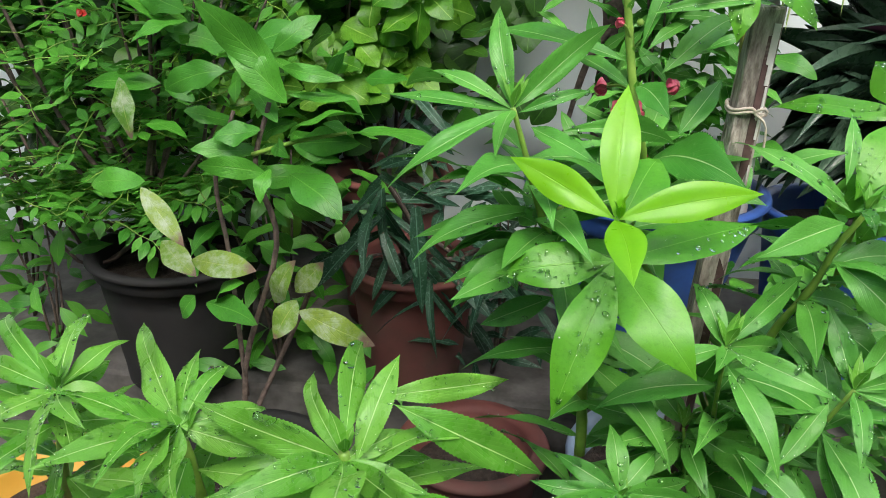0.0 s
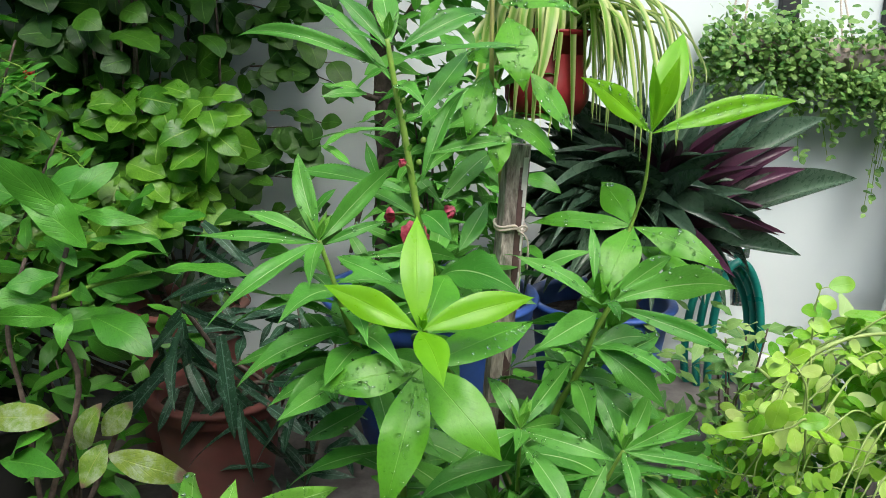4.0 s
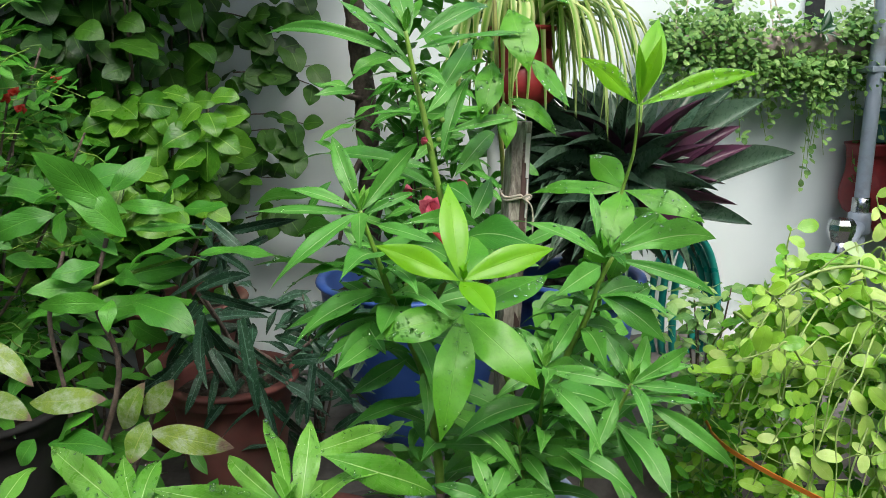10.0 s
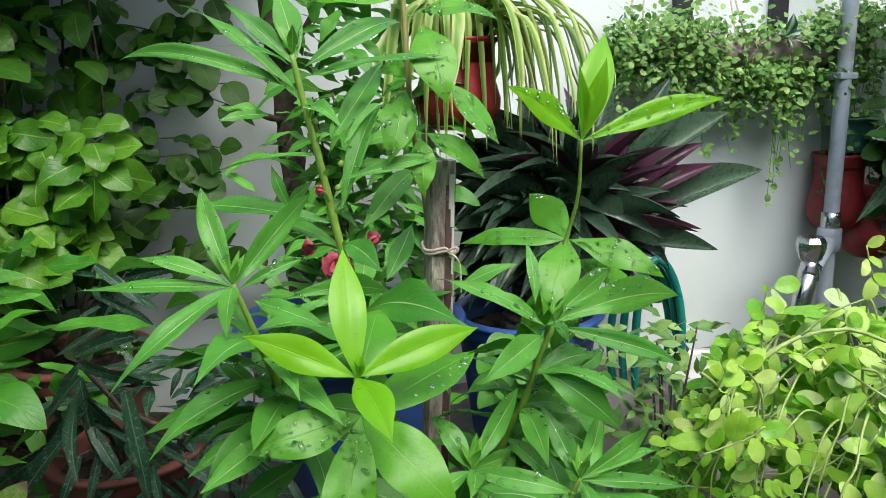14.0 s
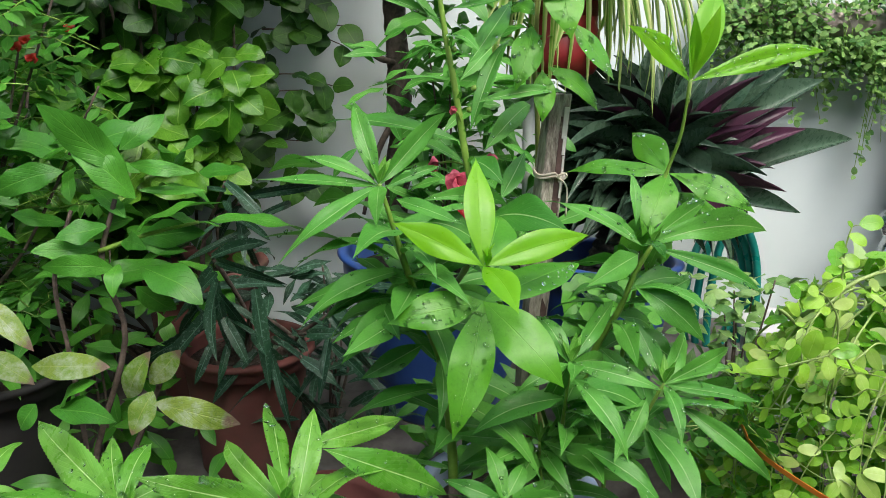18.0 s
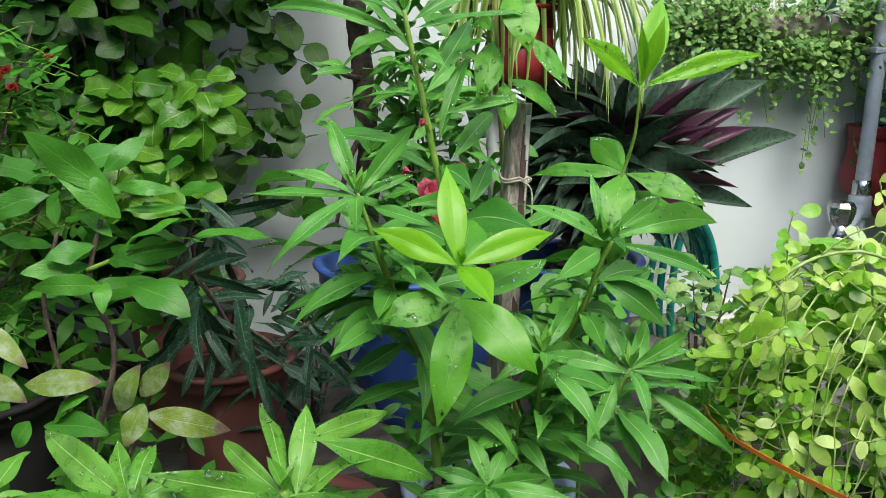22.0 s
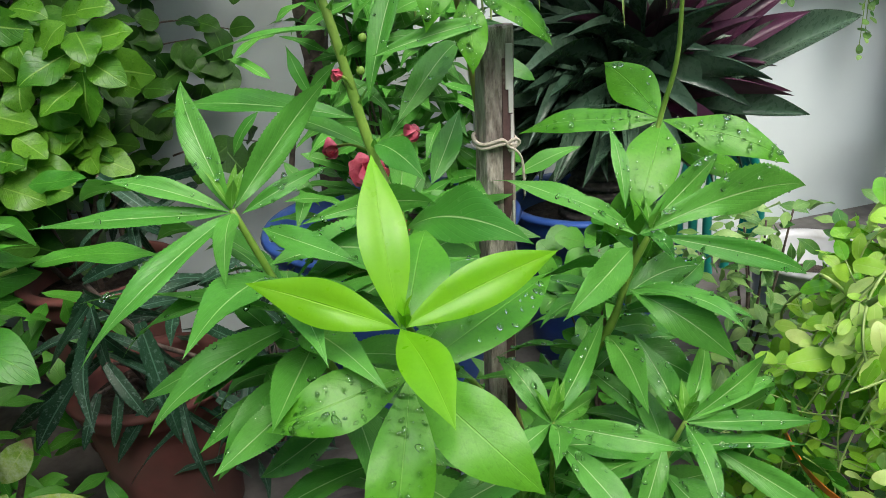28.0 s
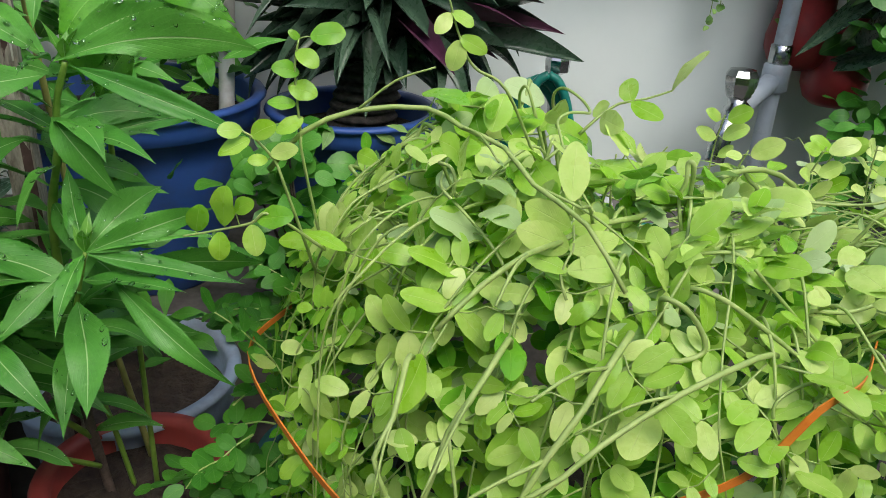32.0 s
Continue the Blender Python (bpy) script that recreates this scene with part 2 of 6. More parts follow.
# dark tone, so the unseen walls bounce little fill light
M_UNSEEN_WALL = plain_material("dark_unseen_wall", rgb(0.22, 0.24, 0.22), rgb(0.30, 0.32, 0.30), 4.0, 0.8, 0.0, 0.3, 0.002, dirt=rgb(0.14, 0.15, 0.13), dirt_scale=1.4)
M_GROUND = plain_material("damp_concrete", rgb(0.02, 0.019, 0.017), rgb(0.06, 0.056, 0.05), 9.0, 0.75, 0.0, 0.5, 0.004, dirt=rgb(0.02, 0.018, 0.015), dirt_scale=4.0)
M_SOIL = plain_material("wet_soil", rgb(0.02, 0.014, 0.01), rgb(0.06, 0.042, 0.03), 70.0, 0.9, 0.0, 1.0, 0.01)
M_BLUE = plain_material("blue_plastic", rgb(0.028, 0.085, 0.33), rgb(0.045, 0.12, 0.41), 14.0, 0.42, 0.0, 0.1, 0.001, dirt=rgb(0.03, 0.05, 0.12), dirt_scale=7.0, dirt_low=0.50, dirt_high=0.75)
M_PALEBLUE = plain_material("pale_blue_plastic", rgb(0.26, 0.35, 0.48), rgb(0.34, 0.43, 0.55), 14.0, 0.45, 0.0, 0.1, 0.001, dirt=rgb(0.15, 0.17, 0.19), dirt_scale=8.0, dirt_low=0.5, dirt_high=0.75)
M_REDPOT = plain_material("brick_red_plastic", rgb(0.26, 0.035, 0.03), rgb(0.36, 0.06, 0.05), 14.0, 0.45, 0.0, 0.1, 0.001, dirt=rgb(0.14, 0.04, 0.03), dirt_scale=8.0, dirt_low=0.55, dirt_high=0.8)
M_CRIMSON = plain_material("crimson_plastic", rgb(0.20, 0.012, 0.016), rgb(0.29, 0.025, 0.028), 14.0, 0.4, 0.0, 0.1, 0.001, dirt=rgb(0.10, 0.012, 0.014), dirt_scale=9.0, dirt_low=0.5, dirt_high=0.75)
M_TERRA = plain_material("terracotta", rgb(0.13, 0.038, 0.031), rgb(0.20, 0.066, 0.054), 12.0, 0.75, 0.0, 0.3, 0.002, dirt=rgb(0.10, 0.055, 0.042), dirt_scale=5.0, dirt_low=0.45, dirt_high=0.7)
M_YELLOW = plain_material("ochre_plastic", rgb(0.50, 0.27, 0.035), rgb(0.60, 0.34, 0.05), 14.0, 0.45)
M_BLACKPOT = plain_material("black_plastic", rgb(0.010, 0.010, 0.010), rgb(0.022, 0.022, 0.021), 14.0, 0.8)
M_CEMENT = plain_material("cement", rgb(0.068, 0.066, 0.061), rgb(0.155, 0.147, 0.136), 18.0, 0.85, 0.0, 0.6, 0.003, dirt=rgb(0.03, 0.03, 0.022), dirt_scale=6.0)
M_PIPE = plain_material("grey_pipe_plastic", rgb(0.27, 0.32, 0.38), rgb(0.34, 0.39, 0.45), 12.0, 0.45, 0.0, 0.1, 0.001, dirt=rgb(0.2, 0.21, 0.22), dirt_scale=10.0)
M_PVC = plain_material("white_pipe_plastic", rgb(0.52, 0.54, 0.54), rgb(0.62, 0.63, 0.62), 15.0, 0.45, 0.0, 0.1, 0.001, dirt=rgb(0.35, 0.34, 0.30), dirt_scale=12.0)
M_CHROME = plain_material("worn_chrome", rgb(0.40, 0.41, 0.42), rgb(0.62, 0.63, 0.64), 40.0, 0.2, 1.0, 0.15, 0.0005, dirt=rgb(0.3, 0.3, 0.28), dirt_scale=25.0, dirt_low=0.6, dirt_high=0.7)
M_HOSE = plain_material("green_hose_rubber", rgb(0.0, 0.15, 0.12), rgb(0.01, 0.22, 0.17), 30.0, 0.35)
M_RIBBON = plain_material("orange_plastic_strap", rgb(0.62, 0.17, 0.02), rgb(0.72, 0.24, 0.03), 80.0, 0.45)
M_RED = plain_material("red_petal", rgb(0.42, 0.004, 0.012), rgb(0.60, 0.012, 0.025), 120.0, 0.5)
M_PINK = plain_material("pink_petal", rgb(0.48, 0.025, 0.08), rgb(0.70, 0.15, 0.21), 160.0, 0.42)
M_ORANGE = plain_material("orange_red_petal", rgb(0.36, 0.012, 0.008), rgb(0.48, 0.035, 0.012), 120.0, 0.5)
M_WHITE = plain_material("white_plastic", rgb(0.42, 0.44, 0.44), rgb(0.52, 0.54, 0.54), 14.0, 0.45, 0.0, 0.1, 0.001, dirt=rgb(0.28, 0.27, 0.23), dirt_scale=9.0, dirt_low=0.5, dirt_high=0.75)
M_IRON = plain_material("dark_bracket_paint", rgb(0.015, 0.017, 0.02), rgb(0.035, 0.037, 0.04), 60.0, 0.5, 0.3)
M_OLDPIPE = plain_material("pinkish_old_pipe", rgb(0.36, 0.27, 0.25), rgb(0.56, 0.49, 0.47), 16.0, 0.75, 0.0, 0.4, 0.002, dirt=rgb(0.17, 0.13, 0.11), dirt_scale=11.0, dirt_low=0.52, dirt_high=0.7)
M_WIRE = plain_material("thin_wire", rgb(0.3, 0.3, 0.29), rgb(0.45, 0.45, 0.43), 60.0, 0.5, 0.6)
M_TEALPOT = plain_material("dark_teal_plastic", rgb(0.03, 0.12, 0.11), rgb(0.05, 0.17, 0.15), 14.0, 0.5, 0.0, 0.1, 0.001, dirt=rgb(0.05, 0.06, 0.05), dirt_scale=12.0)
DROP = Nodes("water_drop")
lens = DROP.add("ShaderNodeBsdfGlass", Roughness=0.0, IOR=1.33, Color=rgb(0.97, 1.0, 0.97))
clear = DROP.add("ShaderNodeBsdfTransparent", Color=rgb(0.97, 0.99, 0.97))
DROP.tree.links.new(DROP.add("ShaderNodeMixShader", i0=0.92, i1=clear.outputs[0], i2=lens.outputs[0]).outputs[0], DROP.out.inputs[0])
M_DROP = DROP.mat


# ---- geometry helpers ----
def mesh_of(name, verts, faces, mats, uvs=None, smooth=True, slots=None):
    me = bpy.data.meshes.new(name)
    me.from_pydata([tuple(v) for v in verts], [], faces)
    for mat in mats:
        me.materials.append(mat)
    if uvs is not None:
        layer = me.uv_layers.new(name="UVMap")
        loops = np.zeros(len(me.loops), dtype=np.int32)
        me.loops.foreach_get("vertex_index", loops)
        layer.data.foreach_set("uv", np.asarray(uvs, dtype=np.float32)[loops].ravel())
    if smooth:
        me.polygons.foreach_set("use_smooth", np.ones(len(me.polygons), dtype=bool))
    if slots is not None:
        me.polygons.foreach_set("material_index", np.asarray(slots, dtype=np.int32))
    me.update()
    return me


def thing(name, at, label, category, group="", kind=""):
    ob = new(name)
    ob.empty_display_size = 0.05
    ob.matrix_basis = Matrix.Translation(at)
    return tagged(ob, label, category, group, kind)


def hold(name, me, parent, m=None, label=""):
    """A mesh as one part under parent. m is its pose in the world."""
    ob = new(name, me)
    ob.parent = parent
    back = Vector((0, 0, 0))
    up = parent
    while up is not None:
        back += up.matrix_basis.translation
        up = up.parent
    ob.matrix_basis = Matrix.Translation(-back) @ (m if m is not None else Matrix.Identity(4))
    if label:
        tagged(ob, label)
    return ob


def smooth_line(points, steps=6):
    """A Catmull-Rom curve through the points."""
    p = [Vector(q) for q in points]
    p = [2 * p[0] - p[1], *p, 2 * p[-1] - p[-2]]
    out = []
    for i in range(1, len(p) - 2):
        a, b, c, d = p[i - 1 : i + 3]
        for k in range(steps):
            t = k / steps
            out.append(0.5 * (2 * b + (c - a) * t + (2 * a - 5 * b + 4 * c - d) * t * t + (3 * b - a - 3 * c + d) * t ** 3))
    out.append(p[-2])
    return out


def tube_data(points, r0, r1=None, sides=7, steps=5, knots=0.0):
    line = smooth_line(points, steps) if steps > 1 else [Vector(q) for q in points]
    r1 = r0 if r1 is None else r1
    verts, faces = [], []
    side = None
    for i, q in enumerate(line):
        ahead = (line[min(i + 1, len(line) - 1)] - line[max(i - 1, 0)]).normalized()
        if side is None:
            side = ahead.orthogonal().normalized()
        side = (side - ahead * side.dot(ahead)).normalized()
        other = ahead.cross(side)
        r = r0 + (r1 - r0) * i / max(1, len(line) - 1)
        if knots:
            r *= 1 + knots * (noise.noise(q * 40) + 0.5 * noise.noise(q * 110))
        for k in range(sides):
            a = 2 * math.pi * k / sides
            verts.append(q + (side * math.cos(a) + other * math.sin(a)) * r)
    n = len(line)
    for i in range(n - 1):
        for k in range(sides):
            a, b = i * sides + k, i * sides + (k + 1) % sides
            faces.append((a, b, b + sides, a + sides))
    faces.append(tuple(range(sides))[::-1])
    faces.append(tuple(range((n - 1) * sides, n * sides)))
    return verts, faces


def tube(name, points, r0, r1=None, mat=None, sides=7, steps=5, knots=0.0):
    v, f = tube_data(points, r0, r1, sides, steps, knots)
    return mesh_of(name, v, f, [mat])


def lathe(name, profile, mat, seg=40, smooth=True):
    """A body of revolution from (radius, height) pairs."""
    verts, faces = [], []
    for r, z in profile:
        for k in range(seg):
            a = 2 * math.pi * k / seg
            verts.append((r * math.cos(a), r * math.sin(a), z))
    for i in range(len(profile) - 1):
        for k in range(seg):
            a, b = i * seg + k, i * seg + (k + 1) % seg
            faces.append((a, b, b + seg, a + seg))
    faces.append(tuple(range(seg))[::-1])
    faces.append(tuple(range((len(profile) - 1) * seg, len(profile) * seg)))
    return mesh_of(name, verts, faces, [mat], None, smooth)


def box_data(sx, sy, sz, bevel=0.0):
    bm = bmesh.new()
    bmesh.ops.create_cube(bm, size=1.0)
    bmesh.ops.scale(bm, vec=(sx, sy, sz), verts=bm.verts)
    if bevel:
        bmesh.ops.bevel(bm, geom=bm.edges[:], offset=bevel, segments=2, affect="EDGES", profile=0.6)
    return bm


def box(name, sx, sy, sz, mat, bevel=0.004):
    bm = box_data(sx, sy, sz, bevel)
    me = bpy.data.meshes.new(name)
    bm.to_mesh(me)
    bm.free()
    me.materials.append(mat)
    return me


def outline(kind, x):
    """Half the blade's width, from 0 to 0.5, at the share x of its length."""
    if kind == "lance":
        return 0.5 * math.sin(math.pi * x ** 0.86) ** 1.15 * (1.0 if x > 0.1 else 0.6 + 4 * x)
    if kind == "gloss":
        return 0.5 * math.sin(math.pi * min(1.0, x * 1.02)) ** 1.05 if x < 0.88 else 0.5 * 0.34 * (1 - (x - 0.88) / 0.12) ** 1.25
    if kind == "oval":
        return 0.5 * max(0.0, math.sin(math.pi * x ** 1.02)) ** 0.54
    if kind == "round":
        return 0.5 * max(0.0, math.sin(math.pi * x ** 0.80)) ** 0.68
    if kind == "broad":
        return 0.5 * math.sin(math.pi * x ** 0.92) ** 0.85
    if kind == "strap":
        return 0.5 * min(1.0, 0.6 + 1.6 * x) * (1 - max(0.0, (x - 0.3) / 0.7) ** 2.3)
    if kind == "ribbon":
        return 0.5 * min(1.0, 0.6 + 2 * x) * (1 - max(0.0, (x - 0.55) / 0.45) ** 2)
    return 0.5


def leaf_data(kind, arch=0.1, fold=0.06, wave=0.01, rows=14, cols=4, teeth=0.0, seed=0, twist=0.0):
    """A blade of unit length along x and unit width along y, its base at the origin."""
    rng = random.Random(seed)
    p1, p2 = rng.uniform(0, 6), rng.uniform(0, 6)
    bend = rng.uniform(-0.04, 0.04)
    verts, faces, uvs = [], [], []
    for i in range(rows + 1):
        x = 0.5 - 0.5 * math.cos(math.pi * i / rows) if kind in ("oval", "round") else i / rows
        half = max(outline(kind, x), 0.004)
        if kind == "round":
            half *= 1 + 0.04 * math.sin(8 * x + p1) + 0.02 * math.sin(17 * x + p2)
        for j in range(cols + 1):
            s = 2 * j / cols - 1
            if teeth and 0 < j < cols:
                s *= 0.92 / (1 - 2 / cols)
            y = s * half
            if teeth and 0 < i < rows and j in (0, cols):
                y *= 1 + (teeth if i % 2 else -teeth)
            z = arch * (4 * x * (1 - x)) * (0.75 + 0.5 * x) + fold * abs(y) * (1 - 0.4 * x)
            z -= 0.10 * (abs(s) ** 3) * half * 0.5
            z += wave * (math.sin(x * 11 + p1 + s * 1.3) * abs(s) + 0.6 * math.sin(x * 5 + p2))* math.sin(math.pi * x)
            z += twist * y * x
            verts.append((x, y + bend * math.sin(math.pi * x), z))
            uvs.append((0.5 + 0.5 * s, x))
    w = cols + 1
    for i in range(rows):
        for j in range(cols):
            a = i * w + j
            faces.append((a, a + w, a + w + 1, a + 1))
    return verts, faces, uvs


def leaf_mesh(name, kind, mat, **shape):
    v, f, uv = leaf_data(kind, **shape)
    return mesh_of(name, v, f, [mat], uv)


def leaf_pose(base, tip, width, turn=0.0, face=None):
    """The pose of a unit blade from base to tip, its upper side turned up or towards face."""
    base, tip = Vector(base), Vector(tip)
    x = tip - base
    length = x.length
    x.normalize()
    up = Vector(face) if face is not None else Vector((0.05, -0.12, 1.0))
    z = up - x * up.dot(x)
    if z.length < 1e-3:
        z = x.orthogonal()
    z.normalize()
    if turn:
        z = Matrix.Rotation(turn, 3, x) @ z
    y = z.cross(x)
    m = Matrix((x * length, y * width, z * length)).transposed().to_4x4()
    m.translation = base
    return m


def leaf_set(name, kind, mat, count, **shape):
    out = []
    rng = random.Random(name)
    for i in range(count):
        own = dict(shape)
        own["arch"] = shape.get("arch", 0.1) * rng.uniform(0.2, 2.0)
        own["wave"] = shape.get("wave", 0.01) * rng.uniform(0.7, 2.2)
        own["twist"] = rng.uniform(-0.35, 0.35)
        out.append(leaf_mesh(name, kind, mat, seed=i * 7 + 3, **own))
    return out


def put_leaves(parent, rows, meshes, rng, turn=0.25, name="leaf", label="", wide=1.0, face=(0.0, -0.8, 0.6)):
    for bx, by, bz, tx, ty, tz, w in rows:
        hold(name, rng.choice(meshes), parent, leaf_pose((bx, by, bz), (tx, ty, tz), w * wide, rng.uniform(-turn, turn), face), label)


BALSAM = leaf_set("balsam_leaf", "lance", M_BALSAM, 6, arch=0.09, fold=0.14, wave=0.012, rows=76, cols=6, teeth=0.034)
BALSAM_NEW = leaf_set("young_leaf", "lance", M_BALSAM_NEW, 3, arch=0.05, fold=0.14, wave=0.012, rows=48, cols=6, teeth=0.04)
YOUNG = leaf_set("young_blade", "lance", M_BALSAM_NEW, 5, arch=0.08, fold=0.10, wave=0.014, rows=76, cols=6, teeth=0.034)
GLOSS_NEW = leaf_set("new_leaf", "gloss", M_GLOSS_NEW, 3, arch=0.07, fold=0.09, wave=0.006, rows=24, cols=8)
GLOSS_OLD = leaf_set("mature_leaf", "gloss", M_GLOSS_OLD, 4, arch=0.10, fold=0.06, wave=0.015, rows=18, cols=6)
VINE = leaf_set("vine_leaf", "round", M_VINE, 6, arch=0.07, fold=0.13, wave=0.035, rows=10, cols=4)
SHRUB = leaf_set("shrub_leaf", "broad", M_SHRUB, 5, arch=0.07, fold=0.10, wave=0.025, rows=14, cols=4)
SICK = leaf_set("old_leaf", "broad", M_SICK, 4, arch=0.06, fold=0.08, wave=0.02, rows=14, cols=4)
DARK = leaf_set("narrow_leaf", "ribbon", M_DARK, 4, arch=0.10, fold=0.15, wave=0.01, rows=30, cols=6, teeth=0.05)

# ---- setting ----
WALL_TURN = math.atan(0.09)


def wall_y(x):
    return 1.68 + 0.09 * x


GROUND = 0.2
ground_me = mesh_of("ground", [(-60, -60, GROUND), (60, -60, GROUND), (60, 60, GROUND), (-60, 60, GROUND)], [(0, 1, 2, 3)], [M_GROUND], None, False)
tagged(new("ground", ground_me), "dark damp concrete ground under the pots", "ground", kind="structure")
LEDGE = 0.55
ledge_me = box("ledge", 7.0, 0.60, LEDGE - GROUND, M_CEMENT, 0.012)
ledge = new("ledge", ledge_me)
ledge.matrix_basis = Matrix.Translation((0.4, wall_y(0.4) - 0.306, (LEDGE + GROUND) / 2)) @ Matrix.Rotation(WALL_TURN, 4, "Z")
tagged(ledge, "stained grey cement ledge along the wall", "ledge", kind="structure")


def wall(name, at, length, height, thick, turn, label, paint=None):
    me = box(name, length, thick, height, paint or M_WALL, 0.01)
    ob = new(name, me)
    ob.matrix_basis = Matrix.Translation((at[0], at[1], height / 2)) @ Matrix.Rotation(turn, 4, "Z")
    return tagged(ob, label, "wall", kind="structure")


wall("wall_back", (0.4, wall_y(0.4) + 0.066, 0), 7.0, 2.2, 0.13, WALL_TURN, "white painted plaster wall with faint stains behind the plants")
# three walls out of view, added to block low front and side light
wall("wall_house", (0.4, -3.05, 0), 7.0, 4.2, 0.14, 0.0, "plain dark wall out of view, added to cut front light", M_UNSEEN_WALL)
wall("wall_left", (-3.05, -0.77, 0), 4.44, 3.2, 0.14, math.pi / 2, "plain dark side wall out of view, added to cut low light", M_UNSEEN_WALL)
wall("wall_right", (3.9, -0.49, 0), 4.95, 2.8, 0.14, math.pi / 2, "plain dark side wall out of view, added to cut low light", M_UNSEEN_WALL)

# ---- pots ----
def pot(name, at, radius, height, mat, label, soil=0.03, lip=0.022, foot=0.72, group="", ring=True, bulb=False):
    """A tapered pot with a rolled lip, standing with its foot at the place given."""
    ob = thing(name, at, label, "plant pot", group)
    r, h = radius, height
    shape = [(r * foot, 0.0), (r * (foot + 0.02), 0.004)]
    shape += [(r * (foot + (0.94 - foot) * k / 6), h * 0.86 * k / 6) for k in range(1, 7)]
    if ring:
        shape += [(r * 0.945, h * 0.86), (r * 0.985, h * 0.87), (r * 0.99, h * 0.93)]
    shape += [(r, h * 0.965), (r + lip * 0.4, h - 0.006), (r + lip * 0.25, h), (r - lip * 0.35, h), (r - lip * 0.6, h - 0.008), (r * 0.9, h - soil - 0.02)]
    if bulb:
        shape = [(0.003, 0.0), (r * 0.6, 0.002), (r * 0.88, h * 0.08), (r * 1.06, h * 0.22), (r * 1.08, h * 0.34), (r * 0.99, h * 0.48), (r * 0.90, h * 0.62), (r * 0.89, h * 0.78), (r * 0.95, h * 0.93), (r * 1.03, h * 0.97), (r * 1.03, h), (r * 0.97, h), (r * 0.9, h - soil - 0.02)]
    hold("body", lathe("body", shape, mat, 48), ob, Matrix.Translation(at))
    rng = random.Random(name + str(at))
    rings, seg = 5, 28
    verts, faces = [(0, 0, rng.uniform(0, 0.01))], []
    for i in range(1, rings + 1):
        for k in range(seg):
            a, q = 2 * math.pi * k / seg, r * 0.905 * i / rings
            verts.append((q * math.cos(a), q * math.sin(a), rng.uniform(-0.004, 0.008) if i < rings else 0))
    faces += [(0, 1 + k, 1 + (k + 1) % seg) for k in range(seg)]
    for i in range(rings - 1):
        for k in range(seg):
            a, b = 1 + i * seg + k, 1 + i * seg + (k + 1) % seg
            faces.append((a, a + seg, b + seg, b))
    hold("soil", mesh_of("soil", verts, faces, [M_SOIL]), ob, Matrix.Translation((at[0], at[1], at[2] + h - soil)), "dark wet potting soil")
    return ob


pot("flower_pot", (0.262, 0.745, GROUND), 0.096, 0.39, M_REDPOT, "brick-red plastic pot with a rolled rim on the ground", 0.035)
pot("flower_pot", (0.20, 0.950, GROUND), 0.135, 0.385, M_PALEBLUE, "pale blue plastic pot behind the red one", 0.05)
pot("flower_pot", (0.140, 1.32, LEDGE), 0.195, 0.315, M_BLUE, "wide deep blue plastic tub holding a white pipe", 0.045, foot=0.58, group="blue pots")
pot("flower_pot", (0.482, 1.37, LEDGE), 0.140, 0.285, M_BLUE, "deep blue plastic pot under the boat lily", 0.045, group="blue pots")
pot("flower_pot", (-0.21, 1.12, LEDGE), 0.105, 0.215, M_TERRA, "terracotta pot with a narrow-leaved dark plant", 0.03)
pot("flower_pot", (-0.31, 1.34, LEDGE), 0.11, 0.29, M_TERRA, "terracotta pot standing behind its neighbour", 0.03)
pot("flower_pot", (-0.075, 0.945, GROUND), 0.100, 0.365, M_TERRA, "brown clay pot of dark soil on the ground", 0.05, lip=0.03)
pot("flower_pot", (-0.52, 0.66, GROUND), 0.14, 0.39, M_YELLOW, "ochre-yellow plastic pot with young balsam", 0.04)
pot("flower_pot", (-0.07, 0.60, GROUND), 0.15, 0.35, M_BLACKPOT, "black plastic pot with young balsam", 0.04)
pot("flower_pot", (0.72, 0.72, GROUND), 0.17, 0.38, M_BLACKPOT, "black plastic pot hidden under a lime-green trailing plant", 0.04)
pot("flower_pot", (0.465, 0.82, GROUND), 0.08, 0.35, M_TEALPOT, "dark teal plastic pot of bare soil beside the trailing plant", 0.03)
pot("flower_pot", (-0.37, 0.82, GROUND), 0.13, 0.36, M_BLACKPOT, "black plastic pot of a broad-leaved shrub", 0.04)

pot("flower_pot", (-0.58, 1.05, LEDGE), 0.13, 0.22, M_BLACKPOT, "black plastic pot of a fine-leaved shrub in the shade", 0.04)

pot("plastic_tub", (0.80, 1.21, LEDGE), 0.095, 0.19, M_WHITE, "white plastic tub on the ledge", 0.06, foot=0.85)

# ---- balsam plants ----
LEAVES_T = [
    (0.055, 0.738, 1.256, -0.054, 0.8, 1.348, 0.024),
    (0.051, 0.738, 1.269, -0.109, 0.8, 1.299, 0.019),
    (0.048, 0.738, 1.291, -0.01, 0.77, 1.347, 0.019),
    (0.051, 0.738, 1.296, 0.037, 0.79, 1.362, 0.029),
    (0.044, 0.738, 1.291, -0.017, 0.69, 1.306, 0.011),
    (0.057, 0.738, 1.289, 0.157, 0.8, 1.33, 0.027),
    (0.059, 0.738, 1.281, 0.187, 0.72, 1.297, 0.018),
    (0.057, 0.738, 1.252, 0.083, 0.67, 1.237, 0.02),
    (0.063, 0.738, 1.21, -0.028, 0.7, 1.202, 0.017),
]
